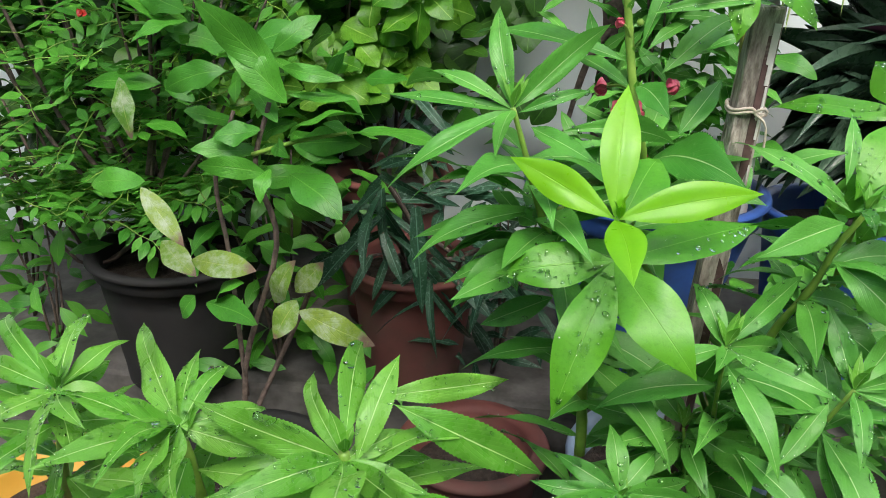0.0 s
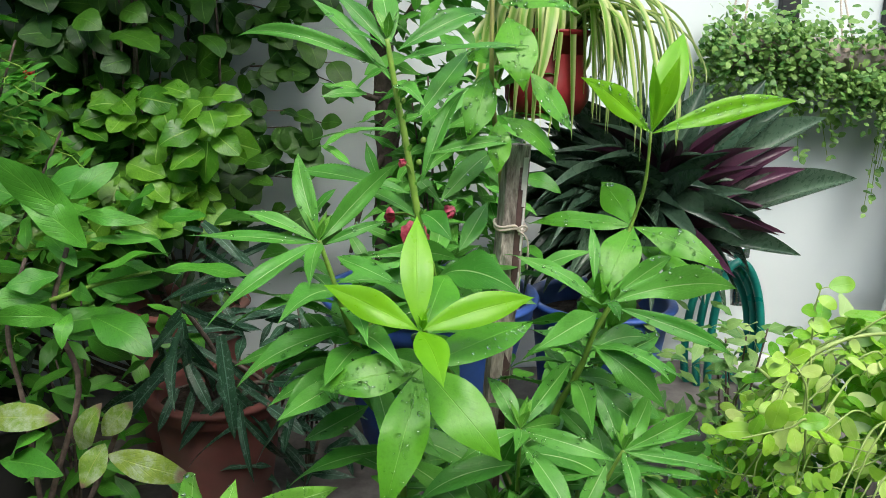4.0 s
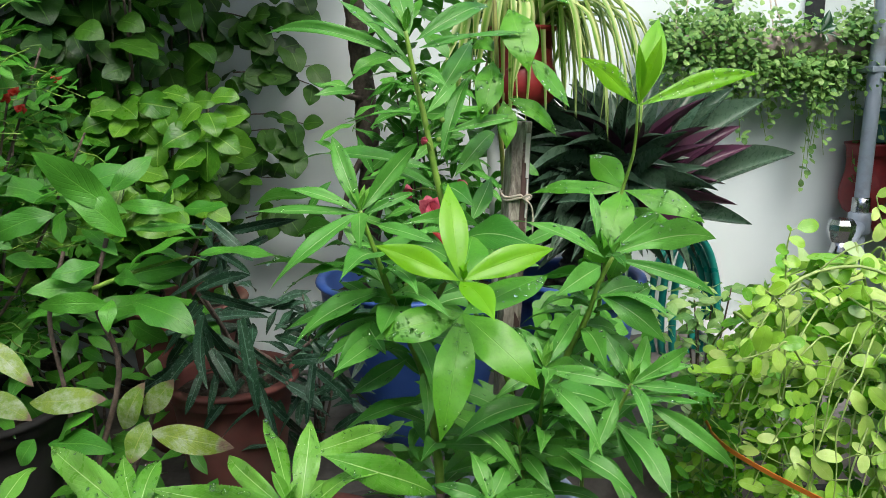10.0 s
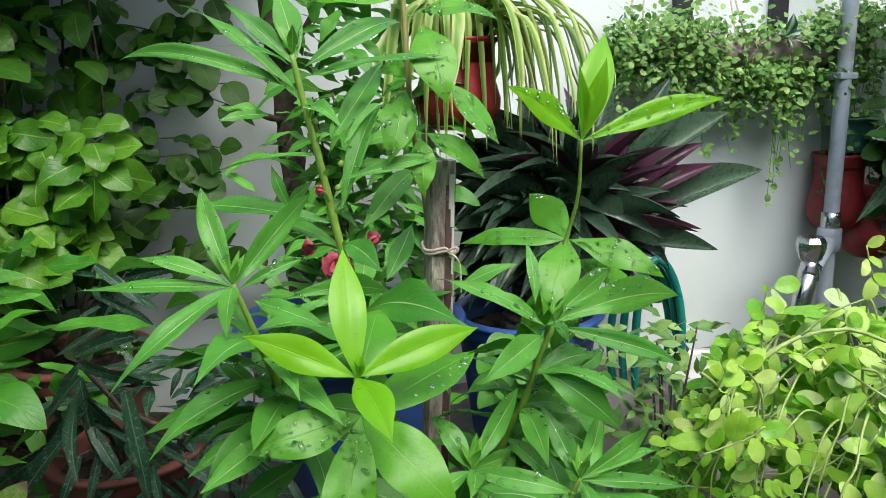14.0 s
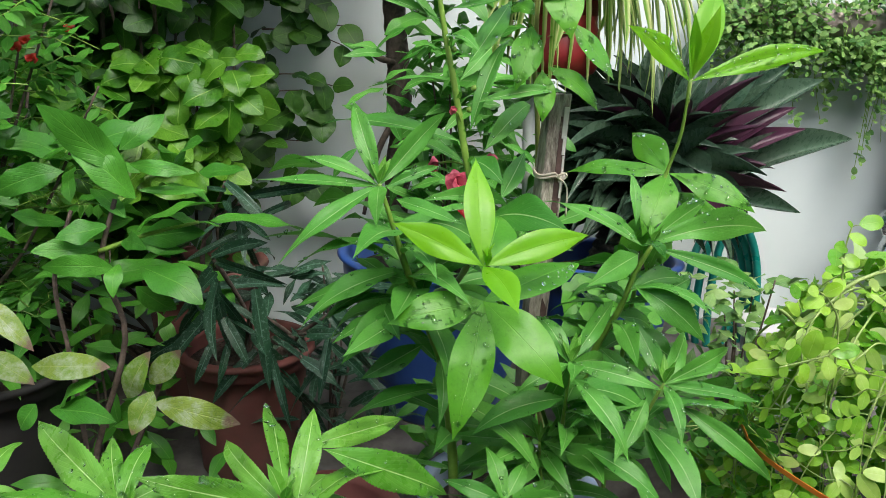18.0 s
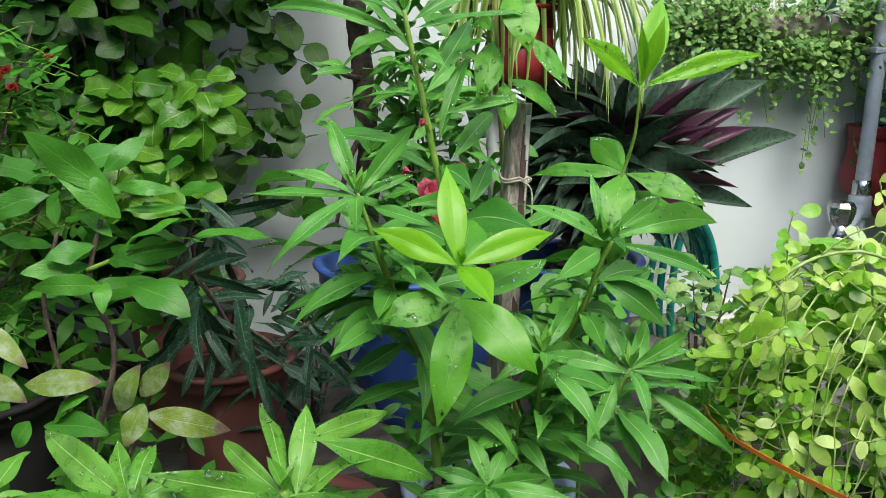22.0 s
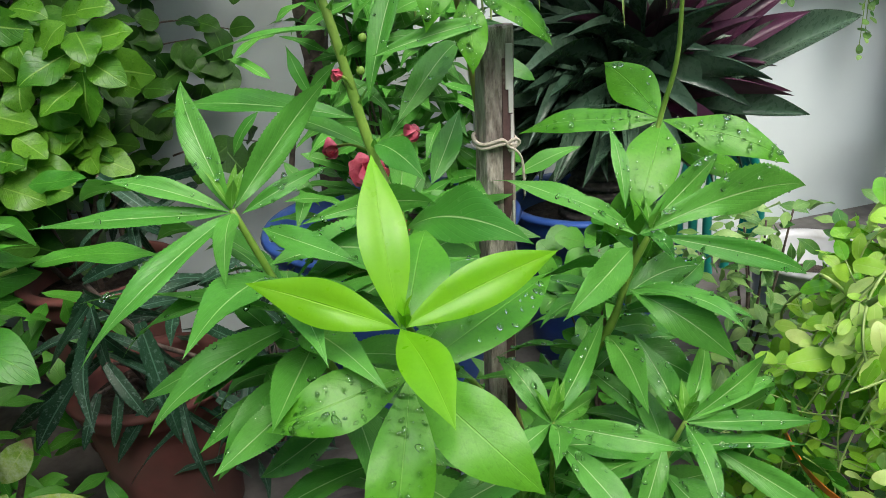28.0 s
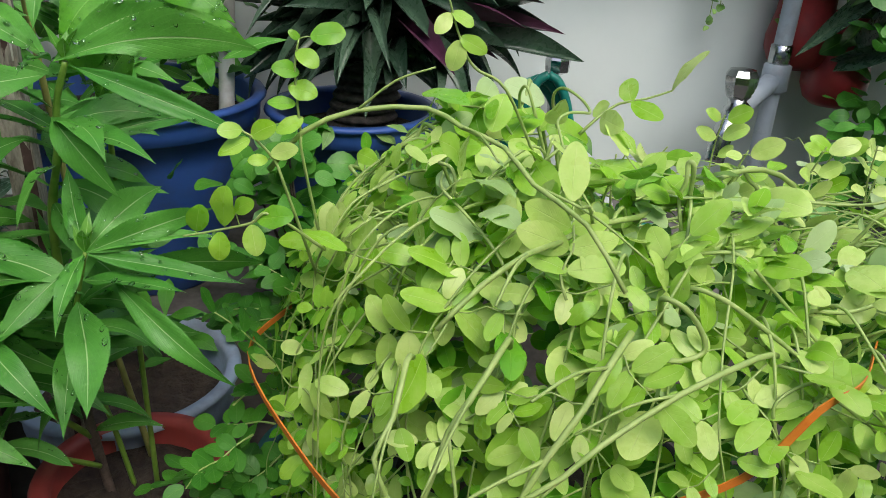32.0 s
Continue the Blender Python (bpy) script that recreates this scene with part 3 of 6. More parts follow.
LEAVES_T2 = [
    (0.074, 0.73, 1.146, -0.077, 0.8, 1.152, 0.03),
    (0.087, 0.73, 1.187, 0.195, 0.766, 1.196, 0.016),
    (0.083, 0.73, 1.156, 0.138, 0.8, 1.253, 0.022),
    (0.105, 0.76, 1.132, 0.174, 0.84, 1.176, 0.029),
    (0.13, 0.78, 1.073, 0.17, 0.84, 1.12, 0.027),
    (0.123, 0.73, 1.078, 0.152, 0.72, 1.034, 0.02),
    (0.084, 0.73, 1.126, 0.112, 0.68, 1.108, 0.025),
    (0.078, 0.73, 1.225, 0.143, 0.83, 1.296, 0.028),
    (0.024, 0.66, 1.096, 0.121, 0.7, 1.083, 0.014),
    (0.08, 0.74, 1.121, 0.016, 0.8, 1.137, 0.022),
]
LEAVES_LW = [
    (-0.016, 0.656, 1.112, -0.04, 0.72, 1.188, 0.024),
    (-0.016, 0.656, 1.112, 0.056, 0.72, 1.178, 0.023),
    (-0.016, 0.656, 1.112, -0.099, 0.69, 1.132, 0.017),
    (-0.016, 0.656, 1.112, -0.146, 0.68, 1.112, 0.019),
    (-0.016, 0.656, 1.112, -0.111, 0.6, 1.048, 0.025),
    (-0.016, 0.656, 1.112, -0.021, 0.6, 1.084, 0.021),
    (-0, 0.656, 1.099, 0.06, 0.6, 1.086, 0.021),
    (-0.011, 0.656, 1.11, 0.047, 0.68, 1.127, 0.013),
    (-0.016, 0.656, 1.112, -0.129, 0.74, 1.109, 0.019),
]
LEAVES_L2 = [
    (0.008, 0.665, 1.032, -0.132, 0.69, 1.052, 0.02),
    (-0.013, 0.665, 1.018, -0.1, 0.66, 0.987, 0.022),
    (-0.013, 0.665, 1.018, -0.078, 0.7, 0.96, 0.016),
    (-0.016, 0.665, 0.978, -0.063, 0.62, 0.963, 0.019),
    (-0.006, 0.665, 1.017, 0.013, 0.64, 1.02, 0.018),
    (-0.015, 0.665, 0.992, 0.003, 0.61, 0.969, 0.024),
    (0.005, 0.65, 0.975, -0.053, 0.6, 0.958, 0.028),
    (0.001, 0.665, 1.011, -0.035, 0.74, 1.013, 0.019),
    (-0.003, 0.66, 0.991, -0.054, 0.616, 0.943, 0.03),
    (0.032, 0.66, 0.945, -0.034, 0.66, 0.907, 0.028),
    (-0.018, 0.66, 1.007, -0.073, 0.72, 0.947, 0.022),
]
LEAVES_R = [
    (0.268, 0.683, 1.042, 0.178, 0.78, 1.069, 0.027),
    (0.261, 0.683, 1.049, 0.197, 0.68, 1.087, 0.019),
    (0.268, 0.683, 1.042, 0.356, 0.73, 1.081, 0.023),
    (0.268, 0.683, 1.042, 0.423, 0.71, 1.051, 0.026),
    (0.281, 0.683, 1.04, 0.417, 0.69, 0.982, 0.023),
    (0.264, 0.683, 1.033, 0.184, 0.61, 1.021, 0.032),
    (0.268, 0.683, 1.042, 0.267, 0.62, 1.045, 0.013),
    (0.258, 0.683, 1.065, 0.263, 0.73, 1.115, 0.015),
    (0.261, 0.683, 0.999, 0.324, 0.63, 0.951, 0.032),
    (0.273, 0.683, 0.977, 0.361, 0.76, 0.98, 0.021),
    (0.264, 0.683, 1.03, 0.264, 0.76, 1.004, 0.023),
]
LEAVES_A = [
    (0.175, 0.618, 0.937, 0.241, 0.684, 0.981, 0.023),
    (0.175, 0.618, 0.937, 0.263, 0.584, 0.92, 0.023),
    (0.179, 0.618, 0.922, 0.22, 0.549, 0.862, 0.029),
    (0.175, 0.618, 0.937, 0.161, 0.564, 0.941, 0.014),
    (0.175, 0.618, 0.937, 0.149, 0.664, 0.972, 0.025),
    (0.175, 0.618, 0.937, 0.233, 0.684, 0.908, 0.017),
    (0.175, 0.618, 0.937, 0.113, 0.594, 0.915, 0.021),
    (0.175, 0.618, 0.937, 0.167, 0.674, 0.858, 0.025),
]
LEAVES_B = [
    (0.287, 0.638, 0.901, 0.266, 0.685, 0.958, 0.024),
    (0.287, 0.638, 0.901, 0.335, 0.702, 0.935, 0.028),
    (0.287, 0.638, 0.901, 0.381, 0.682, 0.924, 0.027),
    (0.287, 0.638, 0.901, 0.39, 0.682, 0.894, 0.015),
    (0.287, 0.638, 0.901, 0.411, 0.647, 0.87, 0.022),
    (0.287, 0.638, 0.901, 0.283, 0.572, 0.864, 0.02),
    (0.307, 0.638, 0.877, 0.406, 0.602, 0.798, 0.027),
    (0.271, 0.638, 0.886, 0.227, 0.592, 0.843, 0.025),
    (0.271, 0.638, 0.85, 0.297, 0.609, 0.787, 0.024),
    (0.304, 0.662, 0.877, 0.415, 0.722, 0.853, 0.023),
]
LEAVES_C = [
    (0.155, 0.665, 0.824, 0.057, 0.68, 0.828, 0.021),
    (0.154, 0.665, 0.817, 0.103, 0.62, 0.82, 0.025),
    (0.166, 0.665, 0.813, 0.185, 0.6, 0.793, 0.023),
    (0.169, 0.665, 0.821, 0.267, 0.64, 0.782, 0.035),
    (0.164, 0.665, 0.827, 0.134, 0.7, 0.843, 0.03),
    (0.171, 0.665, 0.829, 0.219, 0.72, 0.832, 0.028),
    (0.168, 0.665, 0.823, 0.27, 0.7, 0.776, 0.029),
    (0.159, 0.665, 0.811, 0.122, 0.62, 0.788, 0.029),
    (0.168, 0.665, 0.823, 0.276, 0.76, 0.777, 0.029),
    (0.155, 0.665, 0.824, 0.086, 0.6, 0.835, 0.024),
    (0.2, 0.62, 0.84, 0.274, 0.57, 0.79, 0.027),
]
LEAVES_E = [
    (0.106, 0.575, 0.809, 0.092, 0.62, 0.847, 0.024),
    (0.106, 0.575, 0.809, 0.135, 0.62, 0.824, 0.021),
    (0.106, 0.575, 0.809, 0.047, 0.6, 0.822, 0.021),
    (0.106, 0.575, 0.809, 0.029, 0.57, 0.811, 0.019),
    (0.106, 0.575, 0.809, 0.051, 0.52, 0.808, 0.022),
    (0.106, 0.575, 0.809, 0.085, 0.49, 0.8, 0.025),
    (0.106, 0.575, 0.809, 0.167, 0.61, 0.806, 0.024),
    (0.106, 0.575, 0.809, 0.201, 0.56, 0.791, 0.024),
    (0.106, 0.575, 0.809, 0.124, 0.5, 0.8, 0.023),
    (0.106, 0.575, 0.809, 0.181, 0.59, 0.802, 0.018),
    (0.106, 0.575, 0.809, 0.033, 0.55, 0.803, 0.019),
]


def sprout(parent, at, rng, count=4, size=0.028):
    """The tuft of small upright leaves at a growing tip."""
    for k in range(count):
        a = k * 2.4 + rng.uniform(0, 0.6)
        tip = Vector(at) + Vector((math.cos(a) * 0.45, math.sin(a) * 0.45, 0.9)) * size * rng.uniform(0.7, 1.2)
        hold("leaf", rng.choice(BALSAM_NEW), parent, leaf_pose(at, tip, size * 0.32), "pale green unfolding leaf")


def balsam(label, stems, groups, tips, foot, seed, fill=(), blades=None):
    rng = random.Random(seed)
    ob = thing("balsam_plant", foot, label, "plant", "balsam plants")
    for line, r0, r1 in stems:
        pts = smooth_line(line, 9)
        woody = sum(q.z < 0.76 for q in pts) if line[0][2] < 0.56 and not blades else 0
        if woody > 2:
            mid = r0 + (r1 - r0) * woody / len(pts)
            hold("stem_foot", tube("stem_foot", pts[: woody + 1], r0, mid, M_BARK, 9, 1, 0.22), ob, None, "brown woody foot of the stem")
            hold("stem", tube("stem", pts[woody:], mid, r1, M_STEM_GREEN, 9, 1, 0.22), ob)
        else:
            hold("stem", tube("stem", pts, r0, r1, M_STEM_GREEN, 9, 1, 0.22), ob)
    for rows in groups:
        put_leaves(ob, rows, blades or BALSAM, rng, wide=0.98 if blades else 0.84)
    for at in tips:
        sprout(ob, at, rng)
    for n, (which, low, high, count, reach) in enumerate(fill):
        pts = smooth_line(stems[which][0], 12)
        for k in range(count):
            q = pts[int(len(pts) * (low + (high - low) * (k + rng.random()) / count)) % len(pts)]
            a = k * 2.4 + rng.uniform(-0.3, 0.3)
            d = Vector((math.cos(a), 0.85 * math.sin(a) + 0.1, rng.uniform(-0.55, 0.25))).normalized()
            s = reach * rng.uniform(0.7, 1.15)
            hold("leaf", rng.choice(blades or BALSAM), ob, leaf_pose(q, q + d * s, s * rng.uniform(0.22, 0.30), rng.uniform(-0.4, 0.4)))
    return ob


tall = balsam(
    "tall flowering balsam with serrated lance leaves",
    [
        ([(0.10, 1.20, 0.815), (0.105, 0.92, 0.93), (0.099, 0.74, 1.052), (0.082, 0.73, 1.118), (0.066, 0.735, 1.204), (0.057, 0.738, 1.246), (0.047, 0.741, 1.30)], 0.0048, 0.0028),
    ],
    [LEAVES_T, LEAVES_T2], [(0.047, 0.741, 1.30)], (0.10, 1.20, 0.82), 1, [(0, 0.10, 0.40, 13, 0.13)])
side = balsam(
    "bushy balsam with drooping serrated leaves beside the stake",
    [([(0.035, 0.63, 0.50), (0.07, 0.68, 0.72), (0.06, 0.69, 0.88), (0.032, 0.67, 0.973), (0.014, 0.665, 1.02), (-0.002, 0.66, 1.071), (-0.016, 0.656, 1.114)], 0.0065, 0.002)],
    [LEAVES_LW, LEAVES_L2], [(-0.016, 0.656, 1.114)], (0.035, 0.63, 0.51), 2, [(0, 0.15, 0.85, 44, 0.12)])
right = balsam(
    "balsam with several leafy shoots in the red pot",
    [
        ([(0.235, 0.75, 0.53), (0.225, 0.74, 0.68), (0.225, 0.735, 0.80), (0.233, 0.72, 0.895), (0.255, 0.70, 0.965), (0.264, 0.69, 1.008), (0.278, 0.683, 1.043)], 0.0056, 0.0022),
        ([(0.225, 0.74, 0.70), (0.19, 0.67, 0.82), (0.177, 0.619, 0.937)], 0.0034, 0.0016),
        ([(0.225, 0.735, 0.74), (0.26, 0.66, 0.82), (0.288, 0.638, 0.902)], 0.0034, 0.0016),
        ([(0.225, 0.74, 0.64), (0.18, 0.69, 0.74), (0.163, 0.665, 0.823)], 0.0034, 0.0016),
        ([(0.23, 0.74, 0.60), (0.15, 0.66, 0.70), (0.106, 0.575, 0.80)], 0.0034, 0.0016),
    ],
    [LEAVES_R, LEAVES_A, LEAVES_B, LEAVES_C, LEAVES_E], [(0.278, 0.683, 1.043), (0.177, 0.619, 0.937), (0.288, 0.638, 0.902), (0.163, 0.665, 0.823), (0.106, 0.575, 0.80)], (0.235, 0.75, 0.535), 3,
    [(0, 0.10, 0.35, 6, 0.10), (0, 0.35, 0.80, 26, 0.11), (1, 0.3, 0.85, 14, 0.10), (2, 0.3, 0.85, 14, 0.10), (3, 0.3, 0.9, 14, 0.10), (4, 0.4, 1.0, 16, 0.09)])


def flower(parent, at, size, mat, rng, petals=7, name="flower", label="crimson open flower"):
    """An open flower: a small green heart that carries its petals."""
    heart = hold(name, lathe(name, [(0.001, 0.0), (size * 0.16, size * 0.05), (size * 0.20, size * 0.18), (size * 0.10, size * 0.30), (0.0005, size * 0.34)], mat, 10), parent, Matrix.Translation(at), label)
    for k in range(petals):
        a = 2.4 * k
        lift = 0.2 + 0.7 * k / petals
        d = Vector((math.cos(a), -0.5 + 0.6 * math.sin(a), lift + 0.6 * math.sin(a))).normalized()
        v, f, _ = leaf_data("round", arch=0.2, fold=0.2, wave=0.10, rows=9, cols=6, seed=rng.randint(0, 99))
        m = leaf_pose(at, Vector(at) + d * size * rng.uniform(0.8, 1.1), size * 0.95, rng.uniform(-0.5, 0.5), (0, -1, 0.3))
        hold("petal", mesh_of("petal", [m @ Vector(p) for p in v], f, [mat]), heart)


def bud(parent, at, size, mat, label):
    prof = [(0.02, 0), (0.35, 0.12), (0.5, 0.42), (0.4, 0.75), (0.12, 1.0), (0.02, 1.05)]
    hold("bud", lathe("bud", [(r * size, z * size) for r, z in prof], mat, 10), parent, Matrix.Translation(at) @ pose(0, 0, 0, 25, 20, 0), label)


def closed_bud(parent, at, size, way, root, rng):
    """Petals folded round one another on a short stalk."""
    at, way = Vector(at), Vector(way).normalized()
    side_a = way.orthogonal().normalized()
    side_b = way.cross(side_a)
    verts, faces = [], []
    for k in range(8):
        a = 2.4 * k
        r = side_a * math.cos(a) + side_b * math.sin(a)
        base = at + r * size * (0.10 + 0.02 * k)
        v, f, _ = leaf_data("round", arch=rng.uniform(0.12, 0.34), fold=rng.uniform(0.1, 0.4), wave=0.03, rows=10, cols=6, seed=k)
        m = leaf_pose(base, base + way * size * rng.uniform(0.85, 1.05) - r * size * rng.uniform(-0.22, 0.2), size * rng.uniform(0.7, 0.95), 0.0, r)
        faces += [tuple(i + len(verts) for i in q) for q in f]
        verts += [m @ Vector(p) for p in v]
    hold("flower", mesh_of("flower", verts, faces, [M_PINK]), parent, None, "pink half-closed flower bud")
    hold("stalk", tube("stalk", [root, (Vector(root) + at) / 2 + Vector((0, 0, 0.003)), at], 0.0012, 0.0014, M_STEM_GREEN, 6, 4), parent)


rng = random.Random(11)
flower(tall, (0.079, 0.785, 1.088), 0.020, M_PINK, rng, 9, "flower", "pink ruffled flower with pale petal edges")
flower(tall, (0.077, 0.770, 1.045), 0.024, M_RED, rng, 8)
flower(tall, (0.094, 0.785, 1.038), 0.018, M_RED, rng)
closed_bud(tall, (0.113, 0.783, 1.118), 0.013, (0.9, -0.4, 0.1), (0.086, 0.735, 1.112), rng)
closed_bud(tall, (0.058, 0.795, 1.112), 0.0125, (-1.0, -0.4, -0.15), (0.080, 0.735, 1.12), rng)
closed_bud(tall, (0.066, 0.722, 1.178), 0.008, (-0.8, -0.4, 0.5), (0.074, 0.73, 1.165), rng)
for q in ((0.079, 0.722, 1.178), (0.062, 0.728, 1.238), (0.083, 0.722, 1.20), (0.03, 0.65, 1.03)):
    bud(tall, q, 0.0065, M_STEM_GREEN, "small green bud")
for q in ((0.100, 0.738, 1.05), (0.083, 0.729, 1.118), (0.076, 0.731, 1.150), (0.069, 0.733, 1.185), (0.063, 0.736, 1.215), (0.059, 0.737, 1.24)):
    sprout(tall, q, rng, 3, 0.016)

# ---- glossy climber on the stake ----
LEAVES_BR = [
    (0.074, 0.572, 1.055, 0.074, 0.635, 1.143, 0.032),
    (0.074, 0.572, 1.055, -0.008, 0.585, 1.092, 0.028),
    (0.074, 0.572, 1.055, 0.179, 0.6, 1.076, 0.031),
    (0.074, 0.572, 1.055, 0.088, 0.485, 1.041, 0.03),
]
LEAVES_BR2 = [
    (0.078, 0.59, 1.04, 0.106, 0.66, 1.080, 0.044),
    (0.078, 0.585, 1.017, 0.043, 0.52, 0.911, 0.041),
    (0.078, 0.585, 1.017, 0.144, 0.53, 0.953, 0.046),
    (0.078, 0.585, 1.017, 0.196, 0.67, 1.03, 0.042),
    (0.078, 0.585, 1.017, -0.012, 0.575, 1, 0.037),
]
LEAVES_CL = [
    (0.317, 0.749, 1.11, 0.307, 0.846, 1.144, 0.035),
    (0.317, 0.749, 1.11, 0.209, 0.791, 1.103, 0.029),
    (0.317, 0.749, 1.11, 0.404, 0.706, 1.073, 0.031),
    (0.317, 0.749, 1.11, 0.271, 0.696, 1.049, 0.043),
    (0.32, 0.749, 1.088, 0.405, 0.776, 1.038, 0.027),
    (0.305, 0.741, 1.066, 0.254, 0.726, 1.017, 0.034),
    (0.315, 0.736, 1.05, 0.287, 0.716, 1.002, 0.033),
]
LEAVES_CF = [
    (0.314, 0.713, 1.214, 0.229, 0.68, 1.269, 0.024),
    (0.314, 0.713, 1.214, 0.474, 0.73, 1.249, 0.023),
    (0.314, 0.713, 1.214, 0.361, 0.77, 1.316, 0.034),
    (0.314, 0.709, 1.219, 0.328, 0.690, 1.292, 0.017),
    (0.314, 0.709, 1.219, 0.303, 0.695, 1.285, 0.009),
]
LEAVES_HG = [
    (0.151, 0.755, 1.267, 0.128, 0.72, 1.201, 0.035),
    (0.169, 0.755, 1.325, 0.181, 0.71, 1.253, 0.044),
    (0.196, 0.755, 1.271, 0.237, 0.73, 1.213, 0.034),
    (0.17, 0.755, 1.225, 0.225, 0.74, 1.179, 0.027),
    (0.164, 0.755, 1.221, 0.161, 0.73, 1.167, 0.027),
    (0.162, 0.755, 1.337, 0.247, 0.76, 1.329, 0.023),
    (0.148, 0.755, 1.349, 0.064, 0.8, 1.349, 0.032),
    (0.157, 0.755, 1.278, 0.136, 0.8, 1.287, 0.022),
]
rng = random.Random(5)
climber = thing("climbing_plant", (0.27, 0.76, 0.535), "glossy-leaved climber with bright lime new shoots", "plant")
hold("stem", tube("stem", [(0.26, 0.76, 0.53), (0.22, 0.76, 0.72), (0.145, 0.69, 0.92), (0.092, 0.605, 1.02), (0.077, 0.572, 1.06)], 0.0032, 0.002, M_STEM_GREEN, 7), climber)
hold("stem", tube("stem", [(0.28, 0.76, 0.53), (0.28, 0.76, 0.78), (0.29, 0.73, 1.045), (0.312, 0.743, 1.111), (0.318, 0.728, 1.16), (0.314, 0.713, 1.216)], 0.0032, 0.0016, M_STEM_GREEN, 7), climber)
hold("stem", tube("stem", [(0.27, 0.80, 0.53), (0.205, 0.85, 0.80), (0.186, 0.838, 1.12), (0.166, 0.80, 1.225), (0.155, 0.755, 1.272), (0.154, 0.77, 1.40), (0.16, 0.78, 1.55)], 0.004, 0.002, M_STEM_RED, 7), climber)
put_leaves(climber, LEAVES_BR, GLOSS_NEW, rng, 0.1, "leaf", "bright lime new leaf", 0.92)
put_leaves(climber, LEAVES_CF, GLOSS_NEW, rng, 0.1, "leaf", "bright lime new leaf")
for rows in (LEAVES_BR2, LEAVES_CL, LEAVES_HG):
    put_leaves(climber, rows, GLOSS_OLD, rng, 0.15)
for k in range(4):
    a = 1.6 * k
    at = Vector((0.077, 0.570, 1.056))
    hold("leaf", GLOSS_NEW[k % 3], climber, leaf_pose(at, at + Vector((0.006 * math.cos(a), 0.006 * math.sin(a) - 0.003, 0.022 - 0.003 * k)), 0.007), "folded lime leaf bud")


def rain(parent, seed, share=0.8, low=6, high=16):
    """Water drops lying on the blades of a plant, in one mesh."""
    rng = random.Random(seed)
    bm = bmesh.new()
    bmesh.ops.create_icosphere(bm, subdivisions=2, radius=1.0)
    ball_v = [v.co.copy() for v in bm.verts]
    ball_f = [tuple(v.index for v in f.verts) for f in bm.faces]
    bm.free()
    verts, faces = [], []
    shift = Matrix.Translation(parent.matrix_basis.translation)
    for ob in parent.children:
        if not ob.name.startswith("leaf") or rng.random() > share * (0.35 if ob.data.name.startswith("new_leaf") else 1.0):
            continue
        m = shift @ ob.matrix_basis
        up = m.to_3x3().col[2].normalized()
        if up.z < 0.12 or m.to_3x3().col[0].length < 0.045:
            continue
        pool = [v for v in ob.data.vertices if 0.08 < v.co.x < 0.93]
        for k in range(rng.randint(low, high)):
            a = rng.choice(pool).co
            at = m @ Vector((a.x, a.y * 0.8, a.z))
            r = rng.choice((0.0007, 0.0009, 0.0010, 0.0012, 0.0014, 0.0017, 0.0023))
            stretch = rng.uniform(0.7, 2.2)
            turn = up.to_track_quat("Z", "Y").to_matrix() @ Matrix.Rotation(rng.uniform(0, 3), 3, "Z")
            n = len(verts)
            verts += [at + turn @ Vector((c.x * r * stretch, c.y * r, (c.z * 0.55 + 0.12) * r)) for c in ball_v]
            faces += [tuple(i + n for i in f) for f in ball_f]
    tagged(hold("rain_water", mesh_of("rain_water", verts, faces, [M_DROP]), parent, None, "clear rain drops"), kind="stuff")


rain(climber, 301, 0.95, 40, 78)
rain(right, 302, 0.85, 8, 24)
rain(side, 303, 0.7, 6, 18)
rain(tall, 304, 0.5, 4, 12)
# ---- stake with string ----
stake = thing("wooden_stake", (0.205, 0.80, 0.535), "weathered grey wooden stake with string tied round it", "garden stake")
bm = box_data(0.0255, 0.024, 0.82, 0.003)
bmesh.ops.subdivide_edges(bm, edges=[e for e in bm.edges if abs((e.verts[0].co - e.verts[1].co).z) > 0.3], cuts=24, use_grid_fill=True)
for v in bm.verts:
    v.co.x += 0.003 * noise.noise(Vector((0.2, v.co.y * 30, v.co.z * 7))) + 0.0012 * noise.noise(v.co * 120)
    v.co.y += 0.003 * noise.noise(Vector((v.co.x * 30, 3.2, v.co.z * 7)))
    if v.co.z > 0.39:
        v.co.z += 0.010 * noise.noise(Vector((v.co.x * 60, v.co.y * 60, 1.0))) + 0.15 * v.co.x
stake_me = bpy.data.meshes.new("post")
bm.to_mesh(stake_me)
bm.free()
stake_me.materials.append(M_WOOD)
STAKE = Matrix.Translation((0.180, 0.808, 0.787)) @ pose(0, 0, 0, 4.0, 0.9, 8)
hold("post", stake_me, stake, STAKE)
hold("paint_strip", box("paint_strip", 0.0085, 0.0016, 0.78, M_WOOD_MAROON, 0.0005), stake, STAKE @ Matrix.Translation((0.0060, -0.0120, -0.005)), "strip of old maroon paint")
for k, (w, h, zz) in enumerate(((0.0062, 0.036, 0.378), (0.004, 0.022, 0.352), (0.0024, 0.05, 0.315), (0.0016, 0.03, 0.25))):
    hold("paint_flake", box("paint_flake", w, 0.0014, h, M_WOOD_PAINT, 0.0006), stake, STAKE @ Matrix.Translation((0.0106 - w / 2, -0.0132 - 0.0002 * k, zz)), "flaking white paint")
ring = [(0.0160 * math.cos(a) * (1.12 if abs(math.cos(a)) > 0.5 else 1), 0.0165 * math.sin(a), 0.315 + 0.002 * math.sin(3 * a)) for a in [k * math.pi / 8 for k in range(17)]]
